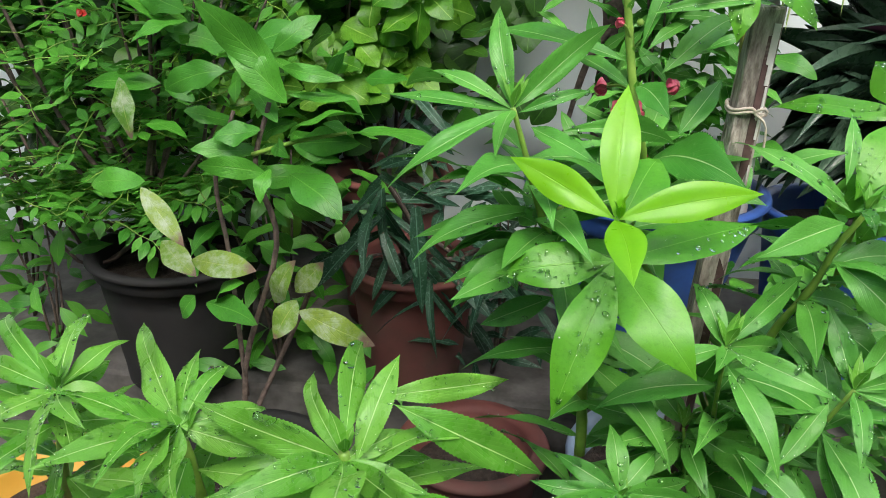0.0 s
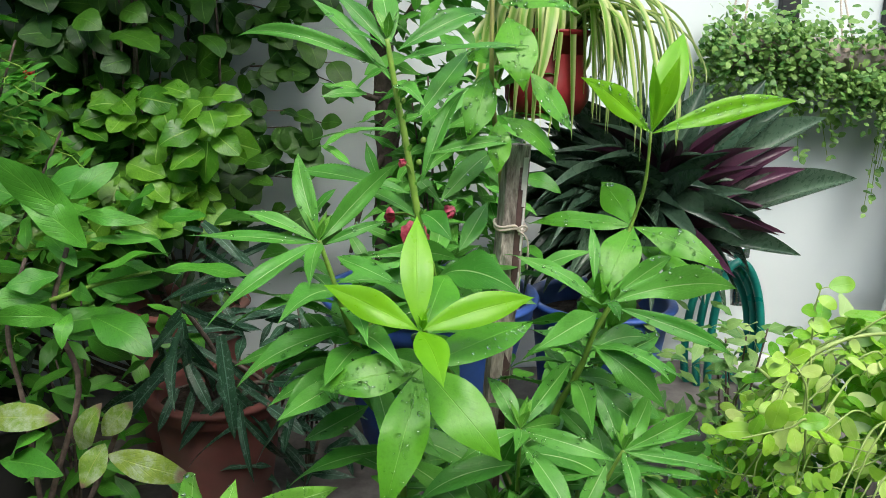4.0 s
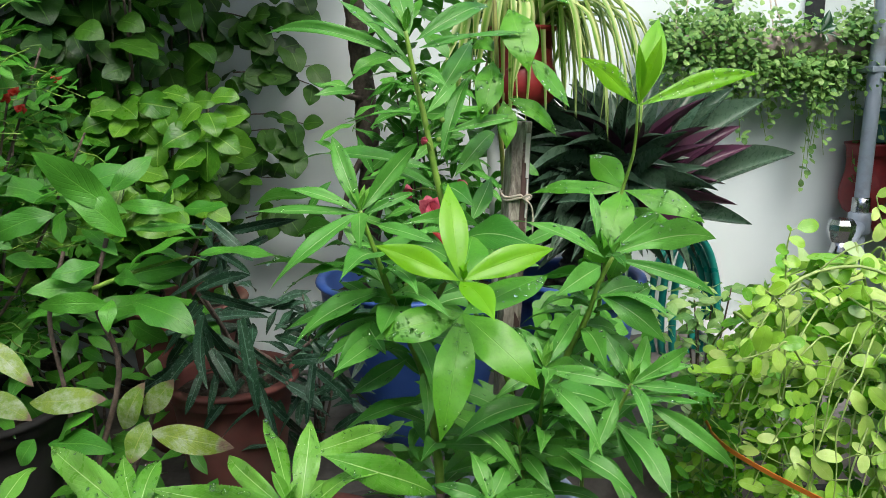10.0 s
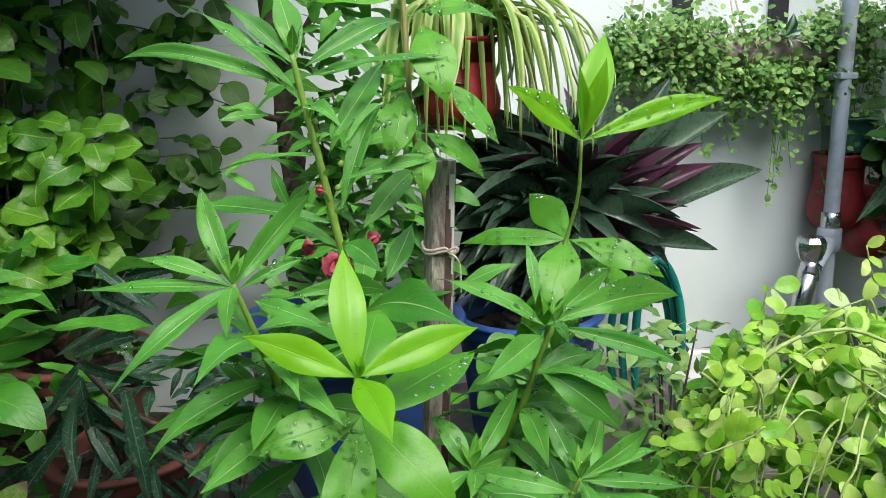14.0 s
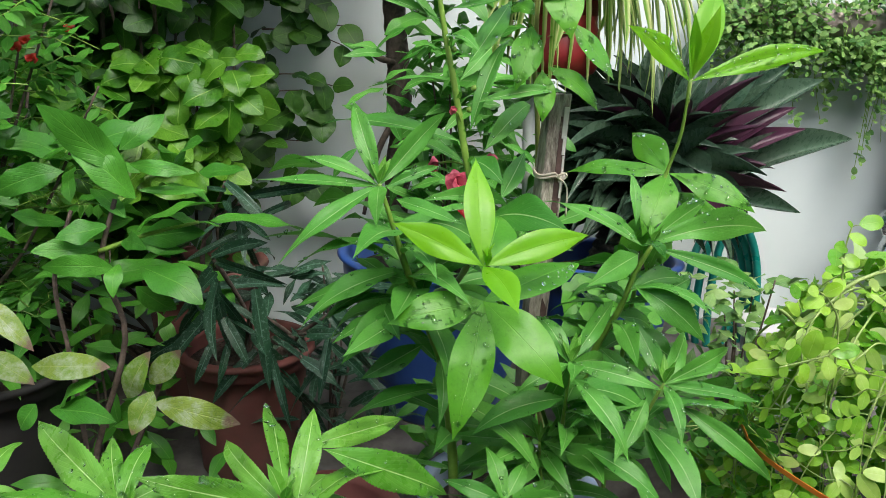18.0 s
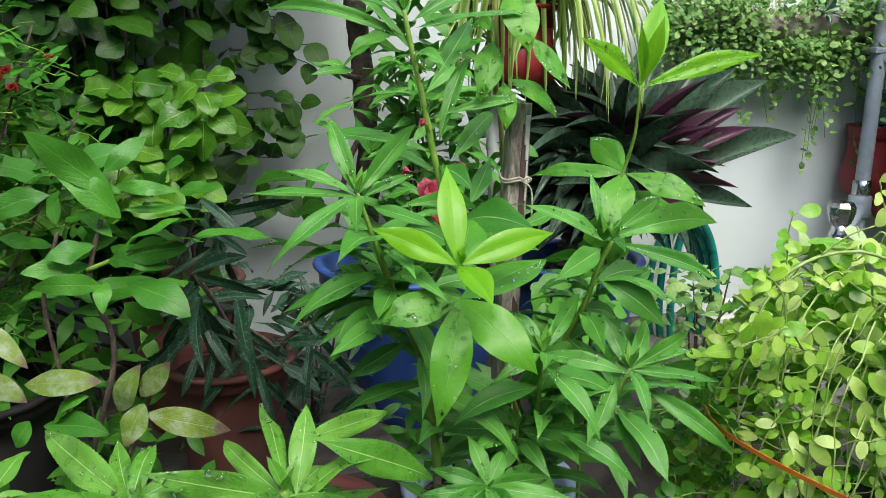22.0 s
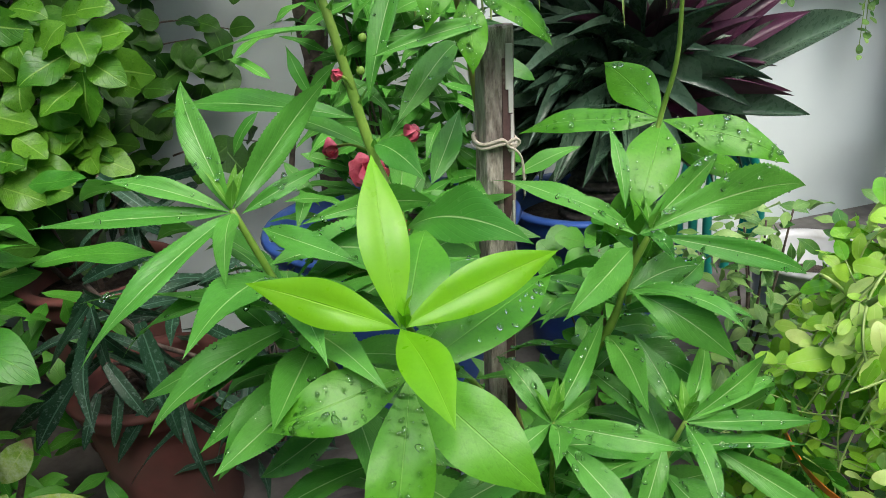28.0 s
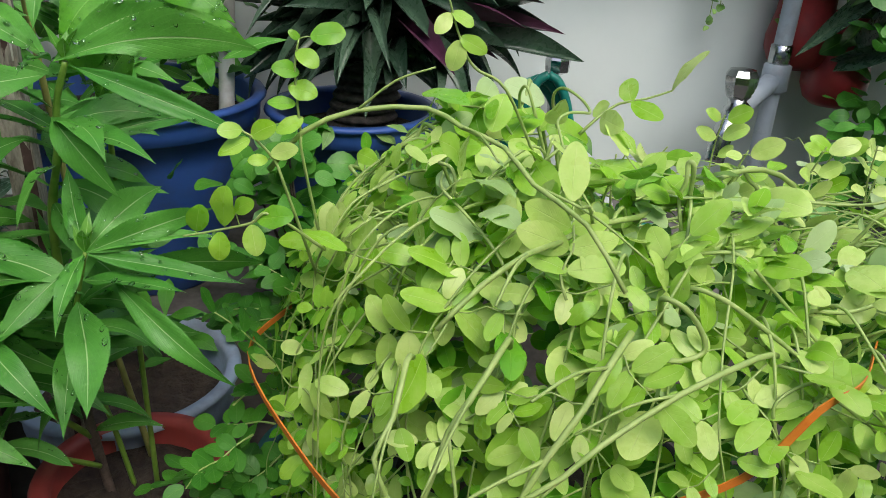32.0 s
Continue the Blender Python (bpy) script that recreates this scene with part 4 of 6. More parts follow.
cord = hold("string", tube("string", ring, 0.0016, 0.0016, M_STRING, 6, 3, 0.2), stake, STAKE, "pale jute string")
cord_pose = Matrix.Translation(cord.matrix_basis.translation + stake.matrix_basis.translation)
ring = [(x * 1.03, y * 1.03, z + 0.0035 - 0.004 * (x > 0)) for x, y, z in ring]
hold("string", tube("string", ring, 0.0016, 0.0016, M_STRING, 6, 3, 0.2), stake, STAKE, "pale jute string")
hold("knot", tube("knot", [(0.004, -0.019, 0.311), (0.012, -0.022, 0.318), (0.008, -0.023, 0.322), (0.002, -0.021, 0.317), (0.010, -0.022, 0.311), (0.015, -0.021, 0.302), (0.017, -0.020, 0.285), (0.018, -0.019, 0.270)], 0.0018, 0.001, M_STRING, 6, 4, 0.2), cord, cord_pose, "knot with a loose string end")

# ---- young balsam in front ----
LEAVES_BC = [
    (-0.097, 0.455, 0.909, -0.12, 0.57, 0.925, 0.02),
    (-0.089, 0.455, 0.893, -0.077, 0.53, 0.942, 0.024),
    (-0.086, 0.5, 0.921, 0.004, 0.58, 0.902, 0.022),
    (-0.068, 0.48, 0.93, 0.041, 0.53, 0.85, 0.031),
    (-0.098, 0.455, 0.894, 0.009, 0.4, 0.888, 0.027),
    (-0.098, 0.455, 0.894, -0.073, 0.37, 0.897, 0.027),
    (-0.098, 0.455, 0.894, -0.158, 0.37, 0.91, 0.025),
    (-0.098, 0.455, 0.894, -0.206, 0.44, 0.937, 0.029),
    (-0.098, 0.455, 0.894, -0.155, 0.55, 0.903, 0.019),
    (-0.098, 0.455, 0.894, -0.034, 0.46, 0.871, 0.016),
    (-0.098, 0.455, 0.894, -0.065, 0.5, 0.895, 0.019),
]
LEAVES_BD = [
    (-0.216, 0.44, 0.912, -0.31, 0.55, 0.928, 0.03),
    (-0.216, 0.44, 0.912, -0.205, 0.5, 0.93, 0.021),
    (-0.216, 0.44, 0.912, -0.248, 0.33, 0.951, 0.025),
    (-0.216, 0.44, 0.912, -0.158, 0.34, 0.933, 0.029),
    (-0.216, 0.44, 0.912, -0.299, 0.48, 0.895, 0.02),
    (-0.216, 0.44, 0.912, -0.156, 0.46, 0.886, 0.023),
    (-0.216, 0.44, 0.912, -0.214, 0.34, 0.937, 0.018),
    (-0.216, 0.44, 0.912, -0.241, 0.52, 0.928, 0.018),
    (-0.216, 0.44, 0.912, -0.177, 0.5, 0.893, 0.018),
    (-0.216, 0.44, 0.912, -0.178, 0.33, 0.935, 0.02),
]
LEAVES_BE = [
    (-0.331, 0.46, 0.911, -0.351, 0.54, 0.935, 0.02),
    (-0.331, 0.46, 0.911, -0.356, 0.5, 0.921, 0.013),
    (-0.331, 0.46, 0.911, -0.32, 0.54, 0.913, 0.016),
    (-0.331, 0.46, 0.911, -0.428, 0.5, 0.898, 0.018),
    (-0.331, 0.46, 0.911, -0.348, 0.4, 0.913, 0.02),
    (-0.331, 0.46, 0.911, -0.279, 0.36, 0.899, 0.019),
    (-0.331, 0.46, 0.911, -0.298, 0.48, 0.899, 0.019),
    (-0.331, 0.46, 0.911, -0.453, 0.56, 0.908, 0.019),
    (-0.331, 0.46, 0.911, -0.278, 0.42, 0.912, 0.017),
]
young = [balsam("young balsam with pale green leaves wet with rain", [([(-0.08, 0.58, 0.50), (-0.10, 0.50, 0.75), (-0.098, 0.455, 0.90)], 0.006, 0.004)], [LEAVES_BC], [(-0.098, 0.455, 0.90)], (-0.08, 0.58, 0.51), 7, [(0, 0.5, 0.97, 26, 0.11)], YOUNG),
         balsam("young balsam with rain drops on its leaves", [([(-0.12, 0.58, 0.50), (-0.20, 0.48, 0.72), (-0.215, 0.44, 0.90)], 0.006, 0.004)], [LEAVES_BD], [(-0.215, 0.44, 0.90)], (-0.12, 0.58, 0.51), 8, [(0, 0.5, 0.97, 26, 0.11)], YOUNG),
         balsam("young balsam in the ochre pot", [([(-0.50, 0.66, 0.54), (-0.42, 0.55, 0.72), (-0.331, 0.46, 0.911)], 0.006, 0.004)], [LEAVES_BE], [(-0.331, 0.46, 0.911)], (-0.50, 0.66, 0.55), 9, [(0, 0.5, 0.97, 20, 0.11)], YOUNG),]
for k, ob in enumerate(young):
    rain(ob, 310 + k, 0.9, 22, 46)

# ---- broad-leaved shrub ----
LEAVES_SH = [
    (-0.295, 0.83, 1.093, -0.376, 0.8, 1.172, 0.042),
    (-0.289, 0.83, 1.063, -0.354, 0.82, 1.12, 0.04),
    (-0.293, 0.83, 1.103, -0.217, 0.82, 1.095, 0.021),
    (-0.303, 0.83, 1.119, -0.257, 0.86, 1.157, 0.029),
    (-0.291, 0.83, 1.023, -0.184, 0.8, 1.065, 0.037),
    (-0.208, 0.83, 1.036, -0.087, 0.85, 1.014, 0.036),
    (-0.291, 0.83, 0.981, -0.213, 0.79, 0.946, 0.049),
    (-0.319, 0.83, 0.978, -0.39, 0.8, 0.99, 0.028),
]
LEAVES_SH2 = [
    (-0.323, 0.83, 1.03, -0.378, 0.82, 1.019, 0.034),
    (-0.286, 0.83, 1.073, -0.21, 0.83, 1.073, 0.012),
    (-0.308, 0.83, 1.012, -0.268, 0.78, 1.016, 0.02),
    (-0.314, 0.83, 0.985, -0.315, 0.8, 0.952, 0.023),
    (-0.297, 0.83, 0.956, -0.259, 0.86, 0.915, 0.035),
    (-0.375, 0.86, 1.089, -0.455, 0.86, 1.062, 0.036),
    (-0.302, 0.83, 1.04, -0.352, 0.88, 1.065, 0.027),
    (-0.395, 0.82, 0.807, -0.342, 0.8, 0.848, 0.031),
    (-0.406, 0.82, 0.804, -0.318, 0.78, 0.805, 0.032),
    (-0.421, 0.82, 0.812, -0.442, 0.82, 0.778, 0.032),
]
LEAVES_YL = [
    (-0.421, 0.82, 0.861, -0.325, 0.80, 0.866, 0.036),
    (-0.318, 0.83, 0.811, -0.283, 0.82, 0.877, 0.034),
    (-0.290, 0.83, 0.829, -0.248, 0.82, 0.878, 0.030),
    (-0.284, 0.82, 0.824, -0.308, 0.80, 0.776, 0.034),
    (-0.283, 0.82, 0.809, -0.178, 0.80, 0.786, 0.036),
    (-0.498, 0.88, 0.854, -0.428, 0.84, 0.828, 0.031),
]
rng = random.Random(21)
shrub = thing("shrub", (-0.36, 0.82, 0.515), "broad-leaved shrub with brown stems", "shrub")
hold("stem", tube("stem", [(-0.36, 0.82, 0.51), (-0.37, 0.84, 0.70), (-0.32, 0.85, 0.88), (-0.335, 0.835, 0.98), (-0.315, 0.84, 1.06)], 0.0044, 0.003, M_BARK, 8, 5, 0.15), shrub)
hold("stem", tube("stem", [(-0.37, 0.84, 0.66), (-0.39, 0.86, 0.85), (-0.395, 0.85, 0.96), (-0.375, 0.87, 1.04)], 0.0034, 0.0025, M_BARK, 8, 5, 0.15), shrub)
hold("stem", tube("stem", [(-0.335, 0.83, 1.0), (-0.28, 0.83, 1.02), (-0.22, 0.83, 1.035)], 0.003, 0.002, M_STEM_GREEN, 7), shrub)
hold("stem", tube("stem", [(-0.365, 0.83, 0.62), (-0.30, 0.87, 0.78), (-0.28, 0.86, 0.83)], 0.004, 0.003, M_BARK, 7, 5, 0.15), shrub)
put_leaves(shrub, LEAVES_SH, SHRUB, rng, 0.6, wide=0.88)
put_leaves(shrub, LEAVES_SH2, SHRUB, rng, 0.6, wide=0.88)
for k in range(30):
    q = Vector((rng.uniform(-0.52, -0.24), rng.uniform(0.84, 0.98), rng.uniform(0.94, 1.16)))
    a = rng.uniform(0, 6.28)
    d = Vector((math.cos(a), 0.6 * math.sin(a), rng.uniform(-0.3, 0.5))).normalized()
    s = rng.uniform(0.06, 0.10)
    hold("leaf", rng.choice(SHRUB), shrub, leaf_pose(q, q + d * s, s * 0.36, rng.uniform(-0.5, 0.5), (0.1, -0.5, 0.8)))
LEAVES_YL += [(-0.475, 0.80, 1.085, -0.455, 0.78, 1.02, 0.028), (-0.452, 0.78, 0.965, -0.392, 0.76, 0.905, 0.026)]
put_leaves(shrub, LEAVES_YL, SICK, rng, 0.3, "leaf", "yellowing leaf with pale blotches")

# ---- dark narrow-leaved plant ----
rng = random.Random(31)
for px, py, pz, hgt in ((-0.21, 1.11, 0.735, 0.20), (-0.31, 1.33, 0.81, 0.2), (-0.14, 1.10, 0.735, 0.12)):
    ob = thing("croton", (px, py, pz), "dark narrow-leaved croton dusted with pale specks", "plant", "crotons")
    for s in range(3):
        top = Vector((px + rng.uniform(-0.05, 0.09), py - rng.uniform(0.0, 0.12), pz + hgt * rng.uniform(0.5, 1.0)))
        hold("stem", tube("stem", [(px, py, pz - 0.015), (px + 0.01, py - 0.02, pz + hgt * 0.4), top], 0.004, 0.003, M_BARK, 6), ob)
        for k in range(5):
            a = k * 2.4 + rng.uniform(-0.4, 0.4)
            b = top + Vector((0, 0, -0.016 * k))
            d = Vector((math.cos(a), math.sin(a) - 0.25, rng.uniform(-1.3, 0.30) - 0.05 * k))
            hold("leaf", rng.choice(DARK), ob, leaf_pose(b, b + d.normalized() * rng.uniform(0.08, 0.15), rng.uniform(0.012, 0.017), rng.uniform(-0.5, 0.5), (0.0, -0.8, 0.6)))
    if pz < 0.74:
        for bx, bz, tx, tz, w in ((-0.177, 0.90, -0.158, 0.752, 0.021), (-0.239, 0.821, -0.263, 0.766, 0.012), (-0.217, 0.819, -0.231, 0.763, 0.012), (-0.222, 0.856, -0.187, 0.794, 0.016)) if px < -0.2 else ((-0.113, 0.791, -0.061, 0.758, 0.018), (-0.105, 0.83, -0.04, 0.84, 0.016)):
            hold("leaf", rng.choice(DARK), ob, leaf_pose((bx, 0.985, bz), (tx, 0.96, tz), w, rng.uniform(-0.3, 0.3), (0.1, -0.9, 0.4)))
            hold("stem", tube("stem", [(px, py - 0.02, pz + 0.01), ((px + bx) / 2, (py + 0.985) / 2, (pz + bz) / 2 + 0.02), (bx, 0.985, bz)], 0.003, 0.002, M_BARK, 6), ob)

# ---- round-leaved vine on the wall ----
rng = random.Random(41)
vine = thing("wall_vine", (-0.35, 1.50, LEDGE), "leafy vine with round green leaves climbing the wall", "climber")
branches = []
for k in range(30):
    x0 = -0.30 - 0.85 * rng.random() ** 1.3
    x1 = x0 + rng.uniform(-0.14, 0.12)
    y0 = wall_y(x0) - rng.uniform(0.06, 0.38)
    line = [(rng.uniform(-0.45, -0.25), 1.50, LEDGE), ((x0 - 0.3) / 2, 1.47, 0.68), (x0, y0, 0.90), ((x0 + x1) / 2 + rng.uniform(-0.03, 0.03), y0 - 0.04, 1.2), (min(x1, -0.28), y0 + rng.uniform(-0.05, 0.05), rng.uniform(1.45, 1.85))]
    branches.append(smooth_line(line, 10))
    hold("branch", tube("branch", line, 0.005, 0.002, M_BARK, 6, 6, 0.15), vine)


def vine_spot(spread, back=0.0):
    while True:
        line = rng.choice(branches)
        q = line[rng.randint(int(len(line) * 0.5), len(line) - 1)] + Vector((rng.gauss(0, spread), rng.gauss(-0.03 + back, 0.05), rng.gauss(0, spread)))
        if q.x > -0.40 and rng.random() > 0.32:
            continue
        if q.x < -0.12 - 0.09 * abs(math.sin(q.z * 11)) and q.y < wall_y(q.x) - 0.03:
            return q


def vine_pose(q, size):
    a = rng.uniform(0, 2 * math.pi)
    d = Vector((math.cos(a), -0.45, 0.8 * math.sin(a) - 0.25)).normalized()
    return leaf_pose(q, q + d * size, size * rng.uniform(0.75, 0.9), rng.uniform(-0.5, 0.5), (rng.uniform(-0.4, 0.4), -0.6, 0.8))


VINE_LIT = leaf_set("fresh_leaf", "round", M_VINE_LIT, 6, arch=0.07, fold=0.20, wave=0.045, rows=12, cols=4)
for k in range(130):
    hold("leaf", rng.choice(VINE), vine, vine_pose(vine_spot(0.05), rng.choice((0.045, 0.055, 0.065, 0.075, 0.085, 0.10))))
# fresh clusters where the vine looks lit; that light is in their colour
for k in range(60):
    c = Vector((rng.uniform(-0.80, -0.27), rng.uniform(1.20, 1.36), rng.uniform(0.92, 1.22))) if k < 46 else Vector((rng.uniform(-0.44, -0.22), rng.uniform(1.22, 1.34), rng.uniform(0.96, 1.20)))
    for j in range(rng.randint(4, 8)):
        a = j * 2.4 + rng.uniform(-0.4, 0.4)
        q = c + Vector((0.012 * math.cos(a), 0.0, -0.012 * j + 0.03))
        d = Vector((math.cos(a), 0.3 * math.sin(a) - 0.35, rng.uniform(-0.9, 0.1))).normalized()
        size = rng.uniform(0.034, 0.072)
        hold("leaf", rng.choice(VINE_LIT), vine, leaf_pose(q, q + d * size, size * rng.uniform(0.68, 0.85), rng.uniform(-0.3, 0.3), (0.35 * math.cos(a), -0.9, rng.uniform(0.3, 0.8))), "fresh leaf in a lighter, lit-looking green")
for k in range(15):
    x, z = rng.uniform(-0.20, -0.04), rng.uniform(0.90, 1.5)
    b = Vector((x - 0.16, wall_y(x) - 0.14, z + rng.uniform(-0.05, 0.05)))
    line = [b, (b + Vector((x, wall_y(x) - 0.13, z))) / 2 + Vector((0, 0, 0.015)), Vector((x, wall_y(x) - 0.13, z))]
    hold("branch", tube("branch", line, 0.002, 0.001, M_BARK, 5, 4), vine)
    for q in smooth_line(line, 3)[1:]:
        a = rng.uniform(0, 6.28)
        d = Vector((math.cos(a), -0.4, 0.7 * math.sin(a) - 0.3)).normalized()
        size = rng.uniform(0.038, 0.078)
        hold("leaf", rng.choice(VINE), vine, leaf_pose(q, q + d * size, size * 0.85, rng.uniform(-0.4, 0.4), (0.2, -0.8, 0.5)))


def many_leaves(name, count, kind, mat, make_pose, rows=6, cols=2):
    """Many small leaves in one mesh."""
    verts, faces, uvs = [], [], []
    stock = [leaf_data(kind, arch=0.03 + 0.02 * s, fold=0.1, wave=0.03, rows=rows, cols=cols, seed=s) for s in range(6)]
    for k in range(count):
        v, f, uv = rng.choice(stock)
        m = make_pose()
        faces += [tuple(i + len(verts) for i in p) for p in f]
        verts += [m @ Vector(p) for p in v]
        uvs += uv
    return mesh_of(name, verts, faces, [mat], uvs)


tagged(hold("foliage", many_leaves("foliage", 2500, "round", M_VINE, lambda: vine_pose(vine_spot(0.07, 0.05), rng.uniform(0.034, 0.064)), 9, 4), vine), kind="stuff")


# unseen leaves overhead, added to shade the vine and the left side
def canopy_pose():
    q = Vector((rng.uniform(-1.3, 0.05), rng.uniform(0.95, 1.62), rng.uniform(1.66, 2.1)))
    return vine_pose(q, rng.uniform(0.06, 0.09))


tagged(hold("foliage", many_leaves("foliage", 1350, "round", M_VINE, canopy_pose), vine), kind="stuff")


# more leaves out of view, added to shade the wall beside the vine
def near_canopy_pose():
    return vine_pose(Vector((rng.uniform(-0.35, 0.16), rng.uniform(1.25, 1.62), rng.uniform(1.75, 2.1))), rng.uniform(0.06, 0.09))


tagged(hold("foliage", many_leaves("foliage", 230, "round", M_VINE, near_canopy_pose), vine), kind="stuff")


# ---- compound leaves ----
def compound(name, leaflets, mat, stem_mat, length, size, kind, seed, droop=0.15, slim=0.62):
    """A leaf of several leaflets on a thin stalk, along x, its base at the origin."""
    rng = random.Random(seed)
    verts, faces, uvs, slots = [], [], [], []
    stalk = [(length * t, rng.uniform(-0.004, 0.004), -droop * length * t * t) for t in (0, 0.25, 0.5, 0.75, 1.0)]
    v, f = tube_data(stalk, 0.0011, 0.0006, 4, 2)
    verts += v
    faces += f
    uvs += [(0.5, 0.5)] * len(v)
    slots += [1] * len(f)
    for k in range(leaflets):
        last = k == leaflets - 1
        t = 1.0 if last else 0.28 + 0.66 * (k // 2) / max(1, (leaflets - 1) // 2)
        b = Vector((length * t, 0, -droop * length * t * t))
        sidew = 0 if last else (1 if k % 2 else -1)
        d = Vector((1.0 if last else rng.uniform(0.15, 0.45), sidew * 1.0, rng.uniform(-0.35, 0.3))).normalized()
        s = size * rng.uniform(0.75, 1.1)
        m = leaf_pose(b, b + d * s, s * slim * rng.uniform(0.9, 1.1), rng.uniform(-0.45, 0.45), (0, 0, 1))
        v, f, uv = leaf_data(kind, arch=rng.uniform(-0.03, 0.08), fold=0.10, wave=0.02, rows=12, cols=4, seed=rng.randint(0, 999))
        faces += [tuple(i + len(verts) for i in q) for q in f]
        verts += [m @ Vector(p) for p in v]
        uvs += uv
        slots += [0] * len(f)
    return mesh_of(name, verts, faces, [mat, stem_mat], uvs, True, slots)


PINNATE = [compound("compound_leaf", rng.choice((7, 9, 11)), M_PINNATE, M_STEM_GREEN, 0.09, 0.034, "lance", 60 + k, 0.2, 0.42) for k in range(6)]
rng = random.Random(51)
pinnate = thing("shrub", (-0.58, 1.05, 0.73), "fine-leaved green shrub with small orange-red flowers", "shrub")
for k in range(14):
    top = Vector((rng.uniform(-0.95, -0.38), rng.uniform(0.88, 1.12), rng.uniform(0.92, 1.42)))
    line = [(-0.58 + rng.uniform(-0.04, 0.04), 1.05, 0.72), (-0.60 + rng.uniform(-0.03, 0.03), 1.04, 0.80), (-0.6 + (top.x + 0.6) * 0.5, (1.02 + top.y) / 2, top.z * 0.75), top]
    hold("branch", tube("branch", line, 0.006, 0.002, M_BARK, 6, 6, 0.1), pinnate)
    pts = smooth_line(line, 10)
    for j in range(21):
        q = pts[rng.randint(11, len(pts) - 1)] + Vector((rng.gauss(0, 0.05), rng.gauss(0, 0.05), rng.gauss(0, 0.04)))
        q.z = max(q.z, 0.86 + 0.03 * rng.random())
        a = rng.uniform(0, 6.28)
        d = Vector((math.cos(a), math.sin(a) - 0.2, rng.uniform(-0.5, 0.4))).normalized()
        hold("compound_leaf", rng.choice(PINNATE), pinnate, leaf_pose(q, q + d * 0.9, 1.0, rng.uniform(-0.4, 0.4)))
for top in ((-0.44, 0.95, 1.24), (-0.40, 0.96, 1.29), (-0.52, 0.95, 1.30), (-0.58, 0.95, 1.19), (-0.47, 0.97, 1.36), (-0.36, 0.97, 1.18)):
    top = Vector(top)
    line = [(-0.58, 1.05, 0.72), (-0.60, 1.02, 0.82), (-0.56 + (top.x + 0.56) * 0.4, 0.99, top.z - 0.22), top]
    hold("branch", tube("branch", line, 0.004, 0.0015, M_BARK, 6, 6, 0.1), pinnate)
    pts = smooth_line(line, 10)
    for j in range(12):
        q = pts[len(pts) - 1 - rng.randint(0, 8)] + Vector((rng.gauss(0, 0.012), rng.gauss(0, 0.012), 0))
        a = j * 2.4
        d = Vector((math.cos(a), math.sin(a) - 0.3, rng.uniform(-0.3, 0.6))).normalized()
        hold("compound_leaf", rng.choice(PINNATE), pinnate, leaf_pose(q, q + d * 0.9, 0.95, rng.uniform(-0.4, 0.4), (0, -0.6, 0.8)))
for q in ((-0.43, 0.94, 1.233), (-0.378, 0.94, 1.247), (-0.611, 0.94, 1.132), (-0.425, 0.94, 1.212), (-0.445, 0.945, 1.225)):
    flower(pinnate, q, 0.010, M_ORANGE, rng, 5, "flower", "small orange-red flower")

# ---- lime-green trailing plant ----
rng = random.Random(61)


def sprays(mat, length, size, seed, count):
    return [compound("compound_leaf", rng.choice((3, 5, 5, 7, 7)), mat, M_STEM_LIME, length * rng.uniform(0.8, 1.25), size * rng.uniform(0.85, 1.2), "oval", seed + k, rng.uniform(0.0, 0.6), rng.uniform(0.52, 0.64)) for k in range(count)]


LIME = sprays(M_LIME, 0.062, 0.034, 70, 9)
LIMEG = sprays(M_LIME_GREEN, 0.052, 0.023, 170, 6)
LIMEP = sprays(M_LIME_PALE, 0.050, 0.027, 270, 4)
LEAFLET = leaf_set("leaflet", "oval", M_LIME_GREEN, 4, arch=0.05, fold=0.12, wave=0.025, rows=10, cols=4)
LIMED = [compound("compound_leaf", 9, M_PINNATE, M_STEM_LIME, 0.075, 0.024, "oval", 90 + k, 0.2, 0.68) for k in range(3)]
lime = thing("trailing_plant", (0.72, 0.72, 0.575), "lime-yellow trailing plant with oval leaflets in a wide mound", "plant")
MOUND, REACH = Vector((0.80, 0.70, 0.60)), Vector((0.368, 0.288, 0.39))


def on_mound(az, el, grow=1.0):
    """A point of the mound's skin; el from 0 at its waist to 1 at its top."""
    a = el * math.pi / 2
    c = abs(math.cos(a)) ** 0.62
    q = Vector((REACH.x * c * math.cos(az), REACH.y * c * math.sin(az), REACH.z * math.sin(a) ** 0.72)) * grow
    q.z *= 1.0 - 0.15 * math.exp(-((q.x - 0.09) / 0.12) ** 2) + 0.06 * math.exp(-((q.x + 0.17) / 0.11) ** 2) + 0.035 * math.sin(q.x * 23 + q.y * 9) * math.sin(q.y * 21 + 1.0)
    return MOUND + q


def lime_stem(line, r0, r1):
    line = [line[0] + (MOUND - line[0]) * 0.22] + list(line)
    bent = smooth_line(line, 3)
    bent = [q + Vector((rng.gauss(0, 1), rng.gauss(0, 1), rng.gauss(0, 1))) * 0.0012 for q in bent]
    hold("vine_stem", tube("vine_stem", bent, r0, r1 * 0.4, M_STEM_LIME, 6, 4, 0.12), lime)


